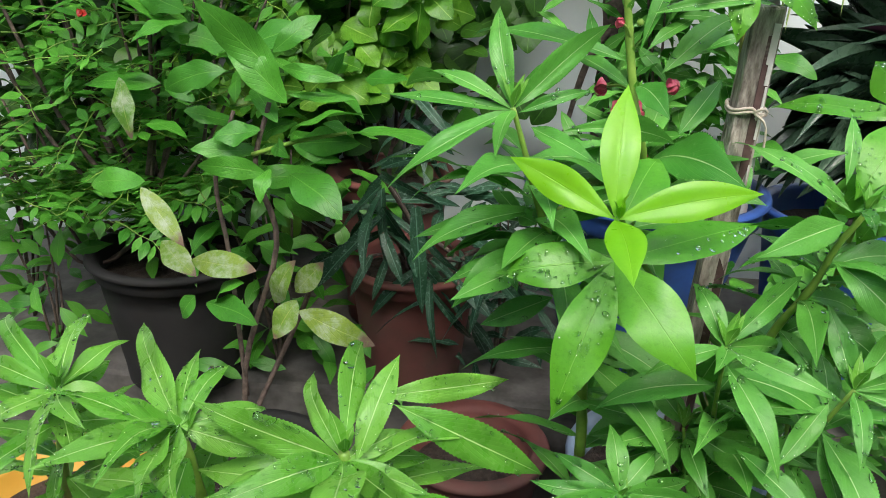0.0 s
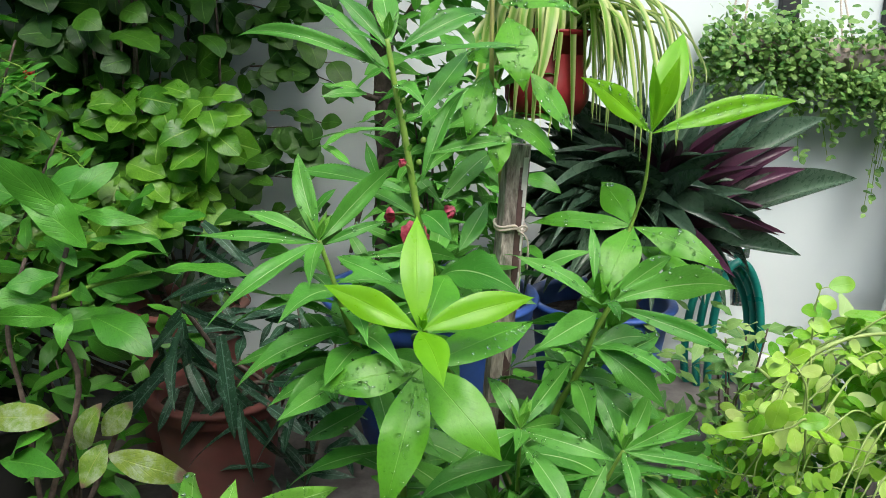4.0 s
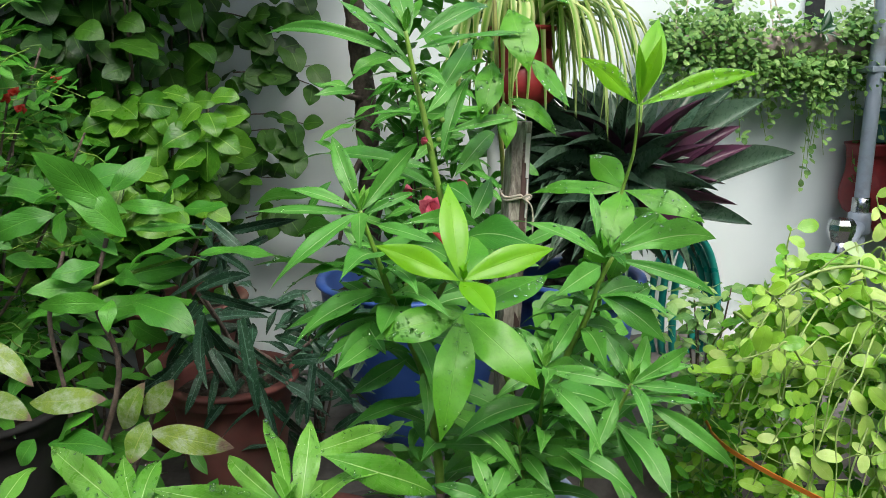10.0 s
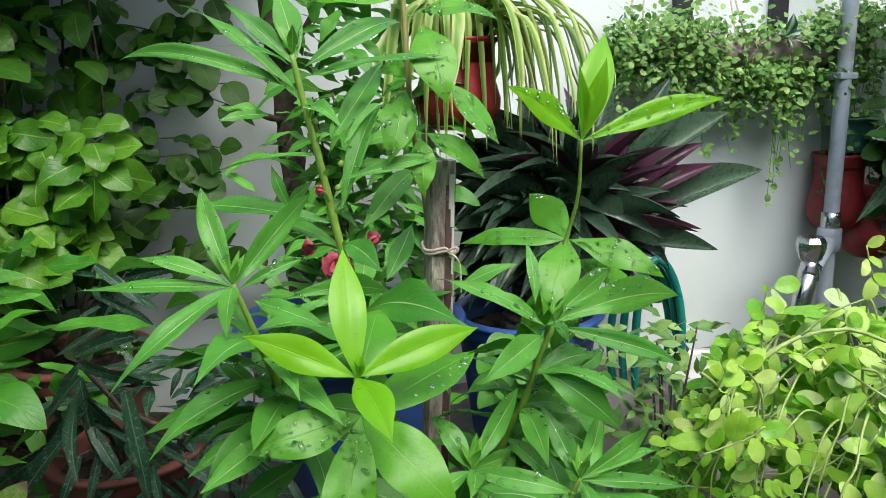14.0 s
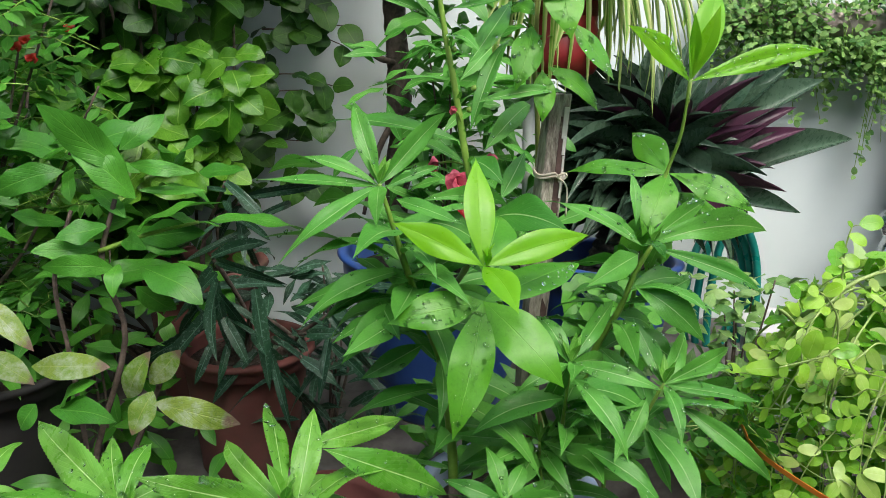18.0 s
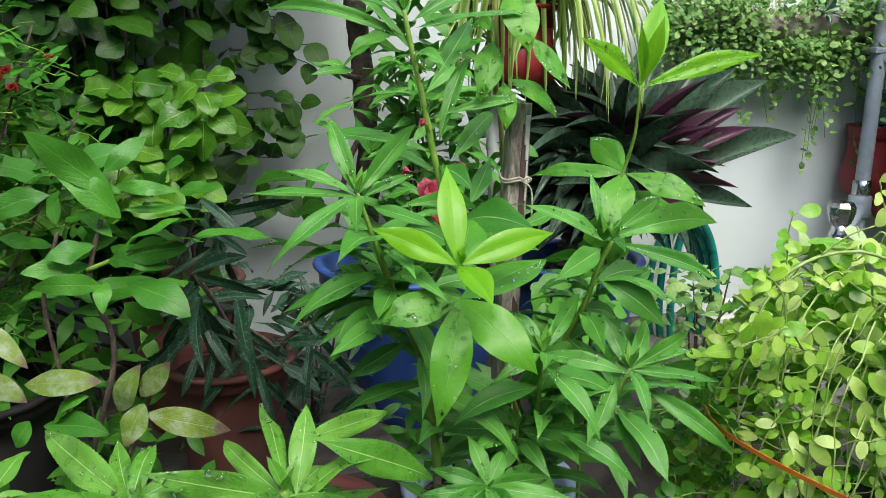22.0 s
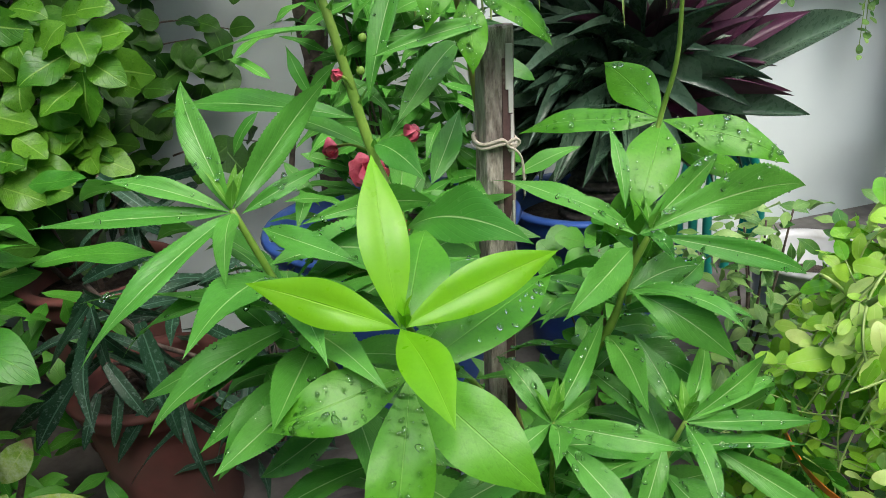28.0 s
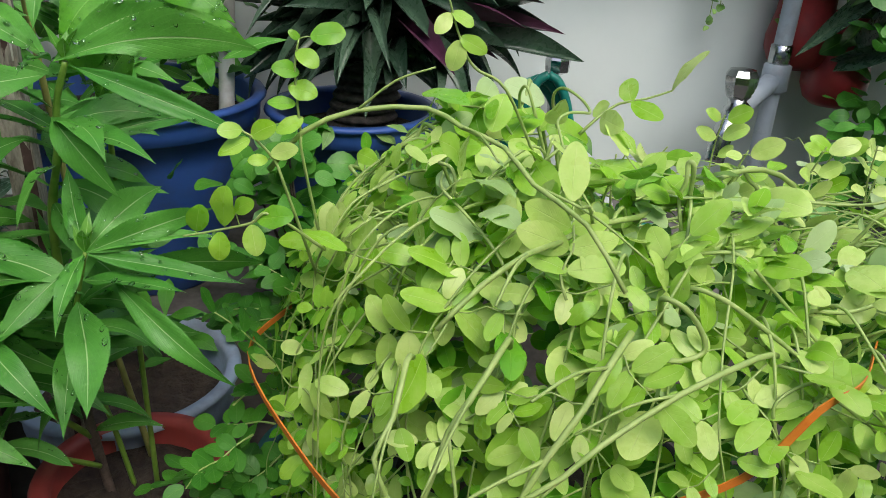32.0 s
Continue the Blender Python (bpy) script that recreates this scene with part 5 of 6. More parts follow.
# long stems that arch over the mound and hang down in front
for k in range(24):
    az, el = rng.uniform(math.pi * 0.8, math.pi * 2.15), rng.uniform(0.5, 1.0)
    drift, fall = rng.gauss(0, 0.16), rng.uniform(0.10, 0.28)
    line = []
    for j in range(7):
        line.append(on_mound(az, max(el, 0.02), rng.uniform(0.93, 1.07)))
        az += drift + rng.uniform(-0.2, 0.2)
        el -= fall * (0.2 + 0.3 * j) + rng.uniform(-0.05, 0.05)
    low = line[-1]
    line.append(Vector((low.x + rng.uniform(-0.03, 0.03), low.y, low.z - rng.uniform(0.1, 0.3))))
    lime_stem(line, rng.uniform(0.0012, 0.0025), 0.0010)
# a bare tangle on top, behind
for k in range(46):
    x, y, a = rng.uniform(0.62, 1.08), rng.uniform(0.66, 0.92), rng.gauss(0.0, 0.5)
    step, turn, lift = rng.uniform(0.045, 0.075), rng.gauss(0, 0.14), rng.uniform(-0.02, 0.022)
    line = []
    for j in range(6):
        line.append(Vector((x, y, 0.888 + lift + 0.055 * math.exp(-((x - 0.62) / 0.12) ** 2) - 0.006 * (j - 2.5) ** 2 + rng.uniform(-0.004, 0.004))))
        x, y, a = x + step * math.cos(a), y + step * math.sin(a), a + turn
    lime_stem(line, rng.uniform(0.0011, 0.0024), 0.0012)
# the bundle that falls down the near side
for k in range(4):
    x, y = rng.uniform(0.45, 0.54), rng.uniform(0.54, 0.70)
    lime_stem([Vector((x + 0.10, y + 0.06, 0.955)), Vector((x + 0.03, y, 0.945 + rng.uniform(-0.01, 0.01))), Vector((x + rng.uniform(-0.01, 0.01), y - 0.01, 0.87)), Vector((x + rng.uniform(-0.015, 0.015), y - 0.02, 0.76)), Vector((x + rng.uniform(-0.03, 0.03), y, 0.62))], rng.uniform(0.0014, 0.0022), 0.001)
# forked woody runners, kinked at their joints
def runner(line, r0):
    line = [Vector(q) for q in line]
    bent = [line[0] + (line[0] - line[1]) * 0.3 + Vector((0, 0.02, -0.03))]
    for p, q in zip(line, line[1:]):
        bent += [p, (p + q) / 2 + Vector((rng.gauss(0, 0.003), rng.gauss(0, 0.002), rng.gauss(0, 0.003)))]
    bent += [line[-1], line[-1] + (line[-1] - line[-2]) * 0.5 + Vector((0, 0.01, -0.02))]
    hold("vine_stem", tube("vine_stem", bent, r0, r0 * 0.7, M_STEM_LIME, 8, 2, 0.10), lime)
    for k in range(2, len(bent) - 1, 2):
        q, way = bent[k], (bent[k + 1] - bent[k - 1]).normalized()
        d = (way + Vector((rng.uniform(-0.7, 0.7), rng.uniform(-0.5, 0.2), rng.uniform(-0.3, 0.6)))).normalized()
        e = q + d * rng.uniform(0.05, 0.11)
        hold("vine_stem", tube("vine_stem", [q, (q + e) / 2 + Vector((0, 0, 0.006)), e], r0 * 0.55, r0 * 0.35, M_STEM_LIME, 6, 4, 0.1), lime)


for line, r0 in (
    (((0.677, 0.47, 0.931), (0.637, 0.42, 0.911), (0.595, 0.395, 0.854)), 0.0026),
    (((0.76, 0.46, 0.92), (0.647, 0.41, 0.892), (0.597, 0.395, 0.862)), 0.0022),
    (((0.595, 0.45, 0.939), (0.568, 0.41, 0.924), (0.548, 0.395, 0.883)), 0.0022),
    (((0.535, 0.45, 0.924), (0.516, 0.41, 0.885), (0.523, 0.40, 0.847)), 0.0020),
    (((0.462, 0.62, 1.011), (0.553, 0.62, 1.032), (0.606, 0.58, 1.016), (0.648, 0.50, 0.992)), 0.0022),
    (((0.886, 0.68, 0.957), (0.801, 0.64, 0.978), (0.702, 0.56, 0.973), (0.636, 0.52, 0.97), (0.58, 0.47, 0.965)), 0.0026),
):
    runner(line, r0)
# hanging strands with a leaf at every joint
for k in range(30):
    az = math.pi * (0.92 + 0.95 * (k + rng.random()) / 30)
    top, mid = on_mound(az, rng.uniform(0.5, 0.85), 1.02), on_mound(az + rng.gauss(0, 0.08), rng.uniform(0.2, 0.4), 1.05)
    end = Vector((mid.x + rng.gauss(0, 0.015), mid.y - 0.01, max(0.44, mid.z - rng.uniform(0.14, 0.34))))
    line = [top, mid, (mid + end) / 2 + Vector((rng.gauss(0, 0.008), 0, 0)), end]
    lime_stem(line, rng.uniform(0.0012, 0.0019), 0.0009)
    pts = smooth_line(line, 12)
    for j in range(3, len(pts), rng.choice((4, 5))):
        q = pts[j]
        outw = (Vector((q.x, q.y, 0)) - Vector((MOUND.x, MOUND.y, 0))).normalized()
        across = Vector((outw.y, -outw.x, 0)) * (1 if j % 2 else -1)
        d = (across + outw * 0.5 + Vector((0, 0, rng.uniform(-0.5, 0.25)))).normalized()
        scale = rng.uniform(0.6, 0.95)
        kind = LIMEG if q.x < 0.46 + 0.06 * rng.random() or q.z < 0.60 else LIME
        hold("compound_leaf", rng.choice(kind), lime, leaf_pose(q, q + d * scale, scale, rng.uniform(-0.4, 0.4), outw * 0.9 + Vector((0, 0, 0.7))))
for k in range(190):
    az = rng.uniform(math.pi * 0.8, math.pi * 2.1)
    el = rng.random() ** 1.1
    q = on_mound(az, el, rng.uniform(0.90, 1.05))
    if el > 0.55 and q.y > 0.60 and q.x > 0.60 and rng.random() < 0.93:
        continue
    if rng.random() < 0.25:
        q.z -= rng.uniform(0.0, 0.35) * (1 - el)
    out = (q - MOUND).normalized()
    a = rng.uniform(0, 6.28)
    side_a = out.orthogonal().normalized()
    d = (side_a * math.cos(a) + out.cross(side_a) * math.sin(a) + out * rng.uniform(0.0, 0.8) + Vector((0, 0, rng.uniform(-0.5, 0.2)))).normalized()
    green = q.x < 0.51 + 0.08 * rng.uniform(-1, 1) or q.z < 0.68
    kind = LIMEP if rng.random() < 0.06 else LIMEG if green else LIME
    scale = rng.choice((0.6, 0.8, 1.0, 1.0, 1.2, 1.35)) * (0.75 if kind is LIMEP else 1.0)
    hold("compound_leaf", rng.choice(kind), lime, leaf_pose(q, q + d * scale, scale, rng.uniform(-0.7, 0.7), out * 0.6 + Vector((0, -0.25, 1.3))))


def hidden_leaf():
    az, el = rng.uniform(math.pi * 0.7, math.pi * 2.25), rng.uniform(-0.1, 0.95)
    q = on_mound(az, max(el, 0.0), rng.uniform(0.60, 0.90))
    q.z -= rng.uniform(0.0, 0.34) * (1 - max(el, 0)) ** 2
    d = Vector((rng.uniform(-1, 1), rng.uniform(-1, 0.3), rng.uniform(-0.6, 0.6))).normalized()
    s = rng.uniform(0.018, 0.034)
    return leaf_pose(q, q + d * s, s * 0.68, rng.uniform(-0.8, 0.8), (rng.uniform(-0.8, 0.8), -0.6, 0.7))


def outer_leaf(low_x, high_x, low_el):
    while True:
        az, el = rng.uniform(math.pi * 0.7, math.pi * 2.25), low_el + (1 - low_el) * rng.random() ** 1.1
        q = on_mound(az, el, rng.uniform(0.90, 1.05))
        bare = el > 0.55 and q.y > 0.62 and q.x > 0.62 and rng.random() < 0.90
        clump = noise.noise(q * 13.0)
        if low_x < q.x + rng.gauss(0, 0.06) < high_x and not bare and clump > rng.uniform(-0.75, 0.25):
            break
    out = (q - MOUND).normalized()
    q.z -= rng.uniform(0.0, 0.30) * (1 - el) ** 2
    d = (Vector((rng.uniform(-1, 1), rng.uniform(-1, 1), rng.uniform(-0.7, 0.35))) + out * 0.3).normalized()
    s = rng.choice((0.016, 0.020, 0.024, 0.028, 0.033, 0.040)) * (0.75 + 0.35 * (q.x > 0.55)) * rng.uniform(0.9, 1.1)
    return leaf_pose(q, q + d * s, s * rng.uniform(0.50, 0.70), rng.uniform(-0.9, 0.9), out * 0.5 + Vector((rng.uniform(-0.8, 0.8), rng.uniform(-0.9, 0.3), 1.2)))


tagged(hold("foliage", many_leaves("foliage", 860, "oval", M_LIME, lambda: outer_leaf(0.53, 9.0, 0.0), 13, 4), lime), kind="stuff")
tagged(hold("foliage", many_leaves("foliage", 300, "oval", M_LIME_PALE, lambda: outer_leaf(0.46, 9.0, 0.1), 13, 4), lime), kind="stuff")
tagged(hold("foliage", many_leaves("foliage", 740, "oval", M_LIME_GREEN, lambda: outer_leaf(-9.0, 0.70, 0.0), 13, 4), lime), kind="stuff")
# inner leaves in darker greens, so the mound's gaps look shaded
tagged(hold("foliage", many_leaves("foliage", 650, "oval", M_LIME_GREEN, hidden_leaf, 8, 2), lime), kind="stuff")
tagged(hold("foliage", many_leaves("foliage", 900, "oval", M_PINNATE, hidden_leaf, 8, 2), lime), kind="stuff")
for k in range(26):
    q = Vector((rng.uniform(0.37, 0.47), rng.uniform(0.62, 0.80), rng.uniform(0.56, 0.84)))
    d = Vector((rng.uniform(-1, 0.1), rng.uniform(-0.8, 0.4), rng.uniform(-0.2, 0.7))).normalized()
    hold("compound_leaf", rng.choice(LIMED), lime, leaf_pose(q, q + d * 0.95, 1.0, rng.uniform(-0.4, 0.4)), "dark green older spray")
LEAFLET_PALE = leaf_set("leaflet", "oval", M_LIME, 3, arch=0.05, fold=0.12, wave=0.02, rows=10, cols=4)


def lime_shoot(line, leaflets, blades):
    """A young shoot with its leaflets, each from base to tip."""
    line = [Vector(q) for q in line]
    root = line[0] + (line[0] - line[1]).normalized() * 0.03 + Vector((0.01, 0.02, -0.05))
    hold("shoot", tube("shoot", [root] + line, 0.0014, 0.0008, M_STEM_LIME, 5, 5), lime)
    for k, (bx, by, bz, tx, ty, tz) in enumerate(leaflets):
        b, tip = Vector((bx, by, bz)), Vector((tx, ty + rng.uniform(-0.004, 0.004), tz))
        near = min(smooth_line(line, 8), key=lambda q: (q - b).length)
        hold("petiole", tube("petiole", [near, (near + b) / 2 + Vector((0, 0, 0.0008)), b], 0.0006, 0.0005, M_STEM_LIME, 4, 2), lime)
        hold("leaflet", blades[k % len(blades)], lime, leaf_pose(b, tip, (tip - b).length * rng.uniform(0.56, 0.72), rng.uniform(-0.4, 0.4), (rng.uniform(-0.2, 0.2), -0.8, 0.6)))


lime_shoot([(0.462, 0.62, 0.992), (0.461, 0.62, 1.01), (0.459, 0.62, 1.035), (0.458, 0.62, 1.059), (0.461, 0.62, 1.078)], [(0.462, 0.62, 1.078, 0.454, 0.616, 1.084), (0.469, 0.62, 1.08, 0.494, 0.616, 1.084), (0.459, 0.62, 1.07, 0.475, 0.616, 1.061), (0.461, 0.62, 1.054, 0.442, 0.616, 1.059), (0.453, 0.62, 1.045, 0.474, 0.616, 1.04), (0.458, 0.62, 1.032, 0.438, 0.616, 1.033), (0.463, 0.62, 1.022, 0.444, 0.616, 1.012)], LEAFLET)
lime_shoot([(0.451, 0.6, 0.974), (0.444, 0.6, 0.995), (0.432, 0.6, 1.01), (0.422, 0.6, 1.017)], [(0.422, 0.6, 1.018, 0.406, 0.596, 1.018), (0.427, 0.6, 1.011, 0.406, 0.596, 1.001), (0.428, 0.6, 1.013, 0.446, 0.596, 1.023), (0.439, 0.6, 0.996, 0.425, 0.596, 0.996), (0.441, 0.6, 1.0, 0.461, 0.596, 1.006)], LEAFLET_PALE + LEAFLET[:1])
lime_shoot([(0.442, 0.58, 0.962), (0.428, 0.58, 0.955), (0.404, 0.58, 0.949), (0.38, 0.58, 0.944)], [(0.408, 0.58, 0.953, 0.413, 0.576, 0.984), (0.389, 0.58, 0.948, 0.394, 0.576, 0.97), (0.417, 0.58, 0.964, 0.432, 0.576, 0.975), (0.406, 0.58, 0.948, 0.405, 0.576, 0.926), (0.428, 0.58, 0.954, 0.432, 0.576, 0.932), (0.432, 0.58, 0.958, 0.459, 0.576, 0.964)], LEAFLET + LEAFLET_PALE[:1])
lime_shoot([(0.611, 0.62, 1.047), (0.586, 0.62, 1.063), (0.574, 0.62, 1.084), (0.564, 0.62, 1.113)], [(0.567, 0.62, 1.1, 0.556, 0.616, 1.087), (0.567, 0.62, 1.101, 0.583, 0.616, 1.092), (0.574, 0.62, 1.082, 0.569, 0.616, 1.06), (0.574, 0.62, 1.084, 0.594, 0.616, 1.074), (0.565, 0.62, 1.113, 0.578, 0.615, 1.122)], LEAFLET_PALE)


# upright sprigs along the mound's back
for k in range(11):
    x, y = 0.66 + 0.042 * k + rng.uniform(-0.015, 0.015), rng.uniform(0.66, 0.84)
    z, lean = 0.905 + 0.03 * math.exp(-((x - 0.62) / 0.12) ** 2), rng.uniform(-0.02, 0.02)
    high = rng.uniform(0.04, 0.085)
    line = [(x, y, z), (x + lean * 0.4, y, z + high * 0.5), (x + lean, y - 0.01, z + high)]
    blades = []
    for t in (0.35, 0.62, 0.9):
        for way in (-1, 1):
            q = Vector((x + lean * t, y - 0.01 * t, z + high * t))
            b = q + Vector((0.004 * way, -0.002, 0.003))
            blades.append((*b, *(b + Vector((way * rng.uniform(0.016, 0.026), rng.uniform(-0.012, 0.006), rng.uniform(0.0, 0.016))))))
    lime_shoot(line, blades[rng.choice((0, 1)):rng.choice((4, 5, 6))], LEAFLET_PALE)


# ---- low leafy plants on the ledge ----
def low_plant(at, spread, height, count, label, kind, mat, size, slim, seed):
    global rng
    rng = random.Random(seed)
    ob = thing("leafy_plant", at, label, "plant", "low plants on the ledge")
    for k in range(5):
        tip = Vector(at) + Vector((rng.gauss(0, spread[0] * 0.5), rng.gauss(0, spread[1] * 0.5), height * rng.uniform(0.6, 1.0)))
        hold("stem", tube("stem", [at, (Vector(at) + tip) / 2 + Vector((0.01, 0, 0.01)), tip], 0.003, 0.0015, M_BARK, 5, 4), ob)

    def blade():
        q = Vector(at) + Vector((rng.gauss(0, spread[0]), rng.gauss(0, spread[1]), height * rng.uniform(0.08, 1.0)))
        d = Vector((rng.uniform(-1, 1), rng.uniform(-1, 0.4), rng.uniform(-0.6, 0.5))).normalized()
        s = size * rng.uniform(0.7, 1.2)
        return leaf_pose(q, q + d * s, s * slim, rng.uniform(-0.4, 0.4), (rng.uniform(-0.4, 0.4), -0.5, 0.8))

    tagged(hold("foliage", many_leaves("foliage", count, kind, mat, blade, 8, 2), ob), kind="stuff")
    return ob


low_plant((-0.78, 0.98, LEDGE), (0.06, 0.05), 0.30, 40, "dense dark green leafy plant in the shade", "lance", M_PINNATE, 0.06, 0.36, 201)
low_plant((-0.95, 1.14, LEDGE), (0.12, 0.07), 0.50, 200, "dark green leafy plant at the shaded end of the ledge", "lance", M_PINNATE, 0.06, 0.36, 208)
low_plant((-0.43, 1.08, LEDGE), (0.09, 0.05), 0.38, 150, "dark green shade plant behind the shrub", "lance", M_PINNATE, 0.065, 0.34, 202)
low_plant((-0.08, 1.16, LEDGE), (0.06, 0.04), 0.34, 110, "dark green narrow-leaved plant between the pots", "lance", M_DARK, 0.08, 0.2, 204)
low_plant((0.40, 1.12, LEDGE), (0.045, 0.04), 0.30, 130, "dark green round-leaved plant between blue pots", "round", M_PINNATE, 0.045, 0.75, 205)
low_plant((0.64, 1.14, LEDGE), (0.07, 0.05), 0.32, 260, "small pale-variegated leafy plant by the hose", "lance", M_CREEPER, 0.04, 0.42, 206)
low_plant((0.16, 1.04, LEDGE), (0.05, 0.02), 0.20, 70, "low dark green plant in front of the blue pots", "lance", M_PINNATE, 0.06, 0.34, 207)

low_plant((0.13, 1.25, 0.82), (0.07, 0.05), 0.44, 210, "leggy dark green plant in the blue tub", "lance", M_BALSAM, 0.085, 0.26, 209)

# ---- boat lily ----
def boat_leaf(seed, arch, under_mat=None):
    v, f, uv = leaf_data("strap", arch=arch, fold=0.5, wave=0.004, rows=12, cols=4, seed=seed)
    n = len(v)
    under = [(x, y, z - 0.006) for x, y, z in v]
    faces = f + [tuple(i + n for i in q)[::-1] for q in f]
    return mesh_of("boat_leaf", v + under, faces, [M_RHOEO, under_mat or M_RHOEO_UNDER], uv + uv, True, [0] * len(f) + [1] * len(f))


BOAT = [boat_leaf(k, 0.02 + 0.03 * k, M_RHOEO if k < 3 else None) for k in range(4)]
rng = random.Random(71)
LEAVES_RH = [
    (0.611, 1.36, 0.963, 1.022, 1.44, 1.067, 0.065),
    (0.598, 1.36, 1.024, 0.95, 1.46, 1.188, 0.064),
    (0.581, 1.36, 1.046, 0.807, 1.45, 1.26, 0.063),
    (0.598, 1.36, 1.035, 0.858, 1.44, 1.215, 0.054),
    (0.611, 1.36, 0.958, 0.866, 1.34, 0.929, 0.05),
    (0.599, 1.36, 1.002, 0.712, 1.26, 1.065, 0.037),
    (0.531, 1.36, 0.996, 0.374, 1.25, 1.081, 0.05),
    (0.543, 1.36, 0.974, 0.385, 1.22, 1.014, 0.046),
    (0.542, 1.36, 1.028, 0.468, 1.34, 1.159, 0.051),
    (0.559, 1.36, 1.037, 0.557, 1.4, 1.212, 0.053),
    (0.57, 1.36, 1.047, 0.682, 1.45, 1.249, 0.054),
    (0.531, 1.36, 1.018, 0.418, 1.38, 1.148, 0.048),
    (0.517, 1.34, 1.045, 0.506, 1.22, 0.9, 0.044),
    (0.517, 1.34, 1.045, 0.603, 1.2, 0.976, 0.041),
    (0.517, 1.34, 1.045, 0.697, 1.24, 0.981, 0.048),
    (0.517, 1.34, 1.045, 0.394, 1.26, 0.968, 0.042),
    (0.517, 1.34, 1.045, 0.642, 1.26, 1.068, 0.032),
]
LEAVES_RHP = [
    (0.594, 1.35, 0.994, 0.835, 1.36, 1.138, 0.055),
    (0.594, 1.35, 0.994, 0.857, 1.35, 1.097, 0.049),
    (0.618, 1.35, 0.97, 0.829, 1.34, 0.972, 0.032),
    (0.594, 1.35, 0.994, 0.649, 1.3, 1.147, 0.041),
    (0.594, 1.35, 0.994, 0.563, 1.36, 1.163, 0.042),
]
rhoeo = thing("boat_lily", (0.49, 1.37, 0.792), "boat lily with dark green leaves, purple underneath", "plant")
hold("stem", tube("stem", [(0.49, 1.37, 0.78), (0.515, 1.37, 0.9), (0.56, 1.36, 1.0)], 0.056, 0.030, M_TRUNK, 16), rhoeo)
put_leaves(rhoeo, LEAVES_RH, BOAT[:3], rng, 0.3)
DROOP = [boat_leaf(20 + k, 0.16 + 0.05 * k, M_RHOEO) for k in range(3)]
PURPLE = [mesh_of("purple_leaf", *leaf_data("strap", arch=0.05, fold=0.4, wave=0.004, rows=12, cols=4, seed=s)[:2], [M_RHOEO_UNDER], leaf_data("strap", rows=12, cols=4)[2]) for s in (1, 2)]
put_leaves(rhoeo, LEAVES_RHP, PURPLE, rng, 0.3, "leaf", "purple-backed leaf")
for k in range(84):
    a = k * 2.399
    t = k / 84
    b = Vector((0.525 + 0.05 * t, 1.36, 0.90 + 0.15 * t)) + Vector((math.cos(a), math.sin(a), 0)) * 0.022
    rise = -1.15 + 2.3 * t + rng.uniform(-0.25, 0.25)
    d = Vector((math.cos(a) * 1.0, 0.8 * math.sin(a) - 0.2, rise)).normalized()
    tip = b + d * rng.uniform(0.13, 0.24)
    tip.y = min(tip.y, wall_y(tip.x) - 0.02)
    tip.z = max(tip.z, 0.84 + 0.07 * rng.random())
    purple = tip.x > 0.60 and t > 0.35 and rng.random() < 0.6
    hold("leaf", rng.choice(PURPLE if purple else DROOP if t < 0.45 else BOAT), rhoeo, leaf_pose(b, tip, rng.uniform(0.028, 0.044), rng.uniform(-0.6, 0.6)), "purple-backed leaf" if purple else "")

for k in range(72):
    a = rng.uniform(2.0, 4.6)
    b = Vector((0.52 + 0.02 * math.cos(a), 1.36, rng.uniform(0.92, 1.02)))
    tip = b + Vector((math.cos(a), 0.6 * math.sin(a) - 0.25, rng.uniform(-0.6, 1.1))).normalized() * rng.uniform(0.13, 0.27)
    tip.z = max(tip.z, 0.84 + 0.07 * rng.random())
    hold("leaf", rng.choice(DROOP + BOAT[:3]), rhoeo, leaf_pose(b, tip, rng.uniform(0.026, 0.040), rng.uniform(-0.6, 0.6)))
for k in range(40):
    b = Vector((rng.uniform(0.50, 0.58), 1.40, rng.uniform(0.94, 1.04)))
    tip = Vector((rng.uniform(0.36, 0.76), rng.uniform(1.36, 1.58), rng.uniform(1.10, 1.27)))
    tip.y = min(tip.y, wall_y(tip.x) - 0.03)
    purple = tip.x > 0.56 and rng.random() < 0.35
    hold("leaf", rng.choice(PURPLE if purple else BOAT[:3]), rhoeo, leaf_pose(b, tip, rng.uniform(0.032, 0.046), rng.uniform(-0.5, 0.5), (0, -0.8, 0.5)), "purple-backed leaf" if purple else "")
for k in range(7):
    at = Matrix.Translation((0.494 + 0.004 * k, 1.37, 0.80 + 0.017 * k)) @ Matrix.Diagonal((1.78 - 0.05 * k, 1.78 - 0.05 * k, 1.0, 1.0))
    hold("leaf_scar", lathe("leaf_scar", [(0.030, 0.0), (0.036, 0.003), (0.033, 0.010), (0.029, 0.014)], M_TRUNK, 18), rhoeo, at, "ring of an old leaf base")

# ---- hanging pot with spider plant ----
rng = random.Random(81)
hang = pot("hanging_pot", (0.335, 1.30, 1.185), 0.068, 0.15, M_CRIMSON, "crimson plastic hanging pot with a rounded belly", 0.02, foot=0.6, bulb=True)
for k in range(3):
    a = 2 * math.pi * k / 3 + 0.4
    hold("wire", tube("wire", [(0.335 + 0.066 * math.cos(a), 1.30 + 0.066 * math.sin(a), 1.33), (0.335, 1.30, 1.9)], 0.0012, 0.0012, M_WIRE, 5, 2), hang)
spider = thing("spider_plant", (0.33, 1.30, 1.30), "spider plant with cream-striped arching leaves", "plant")


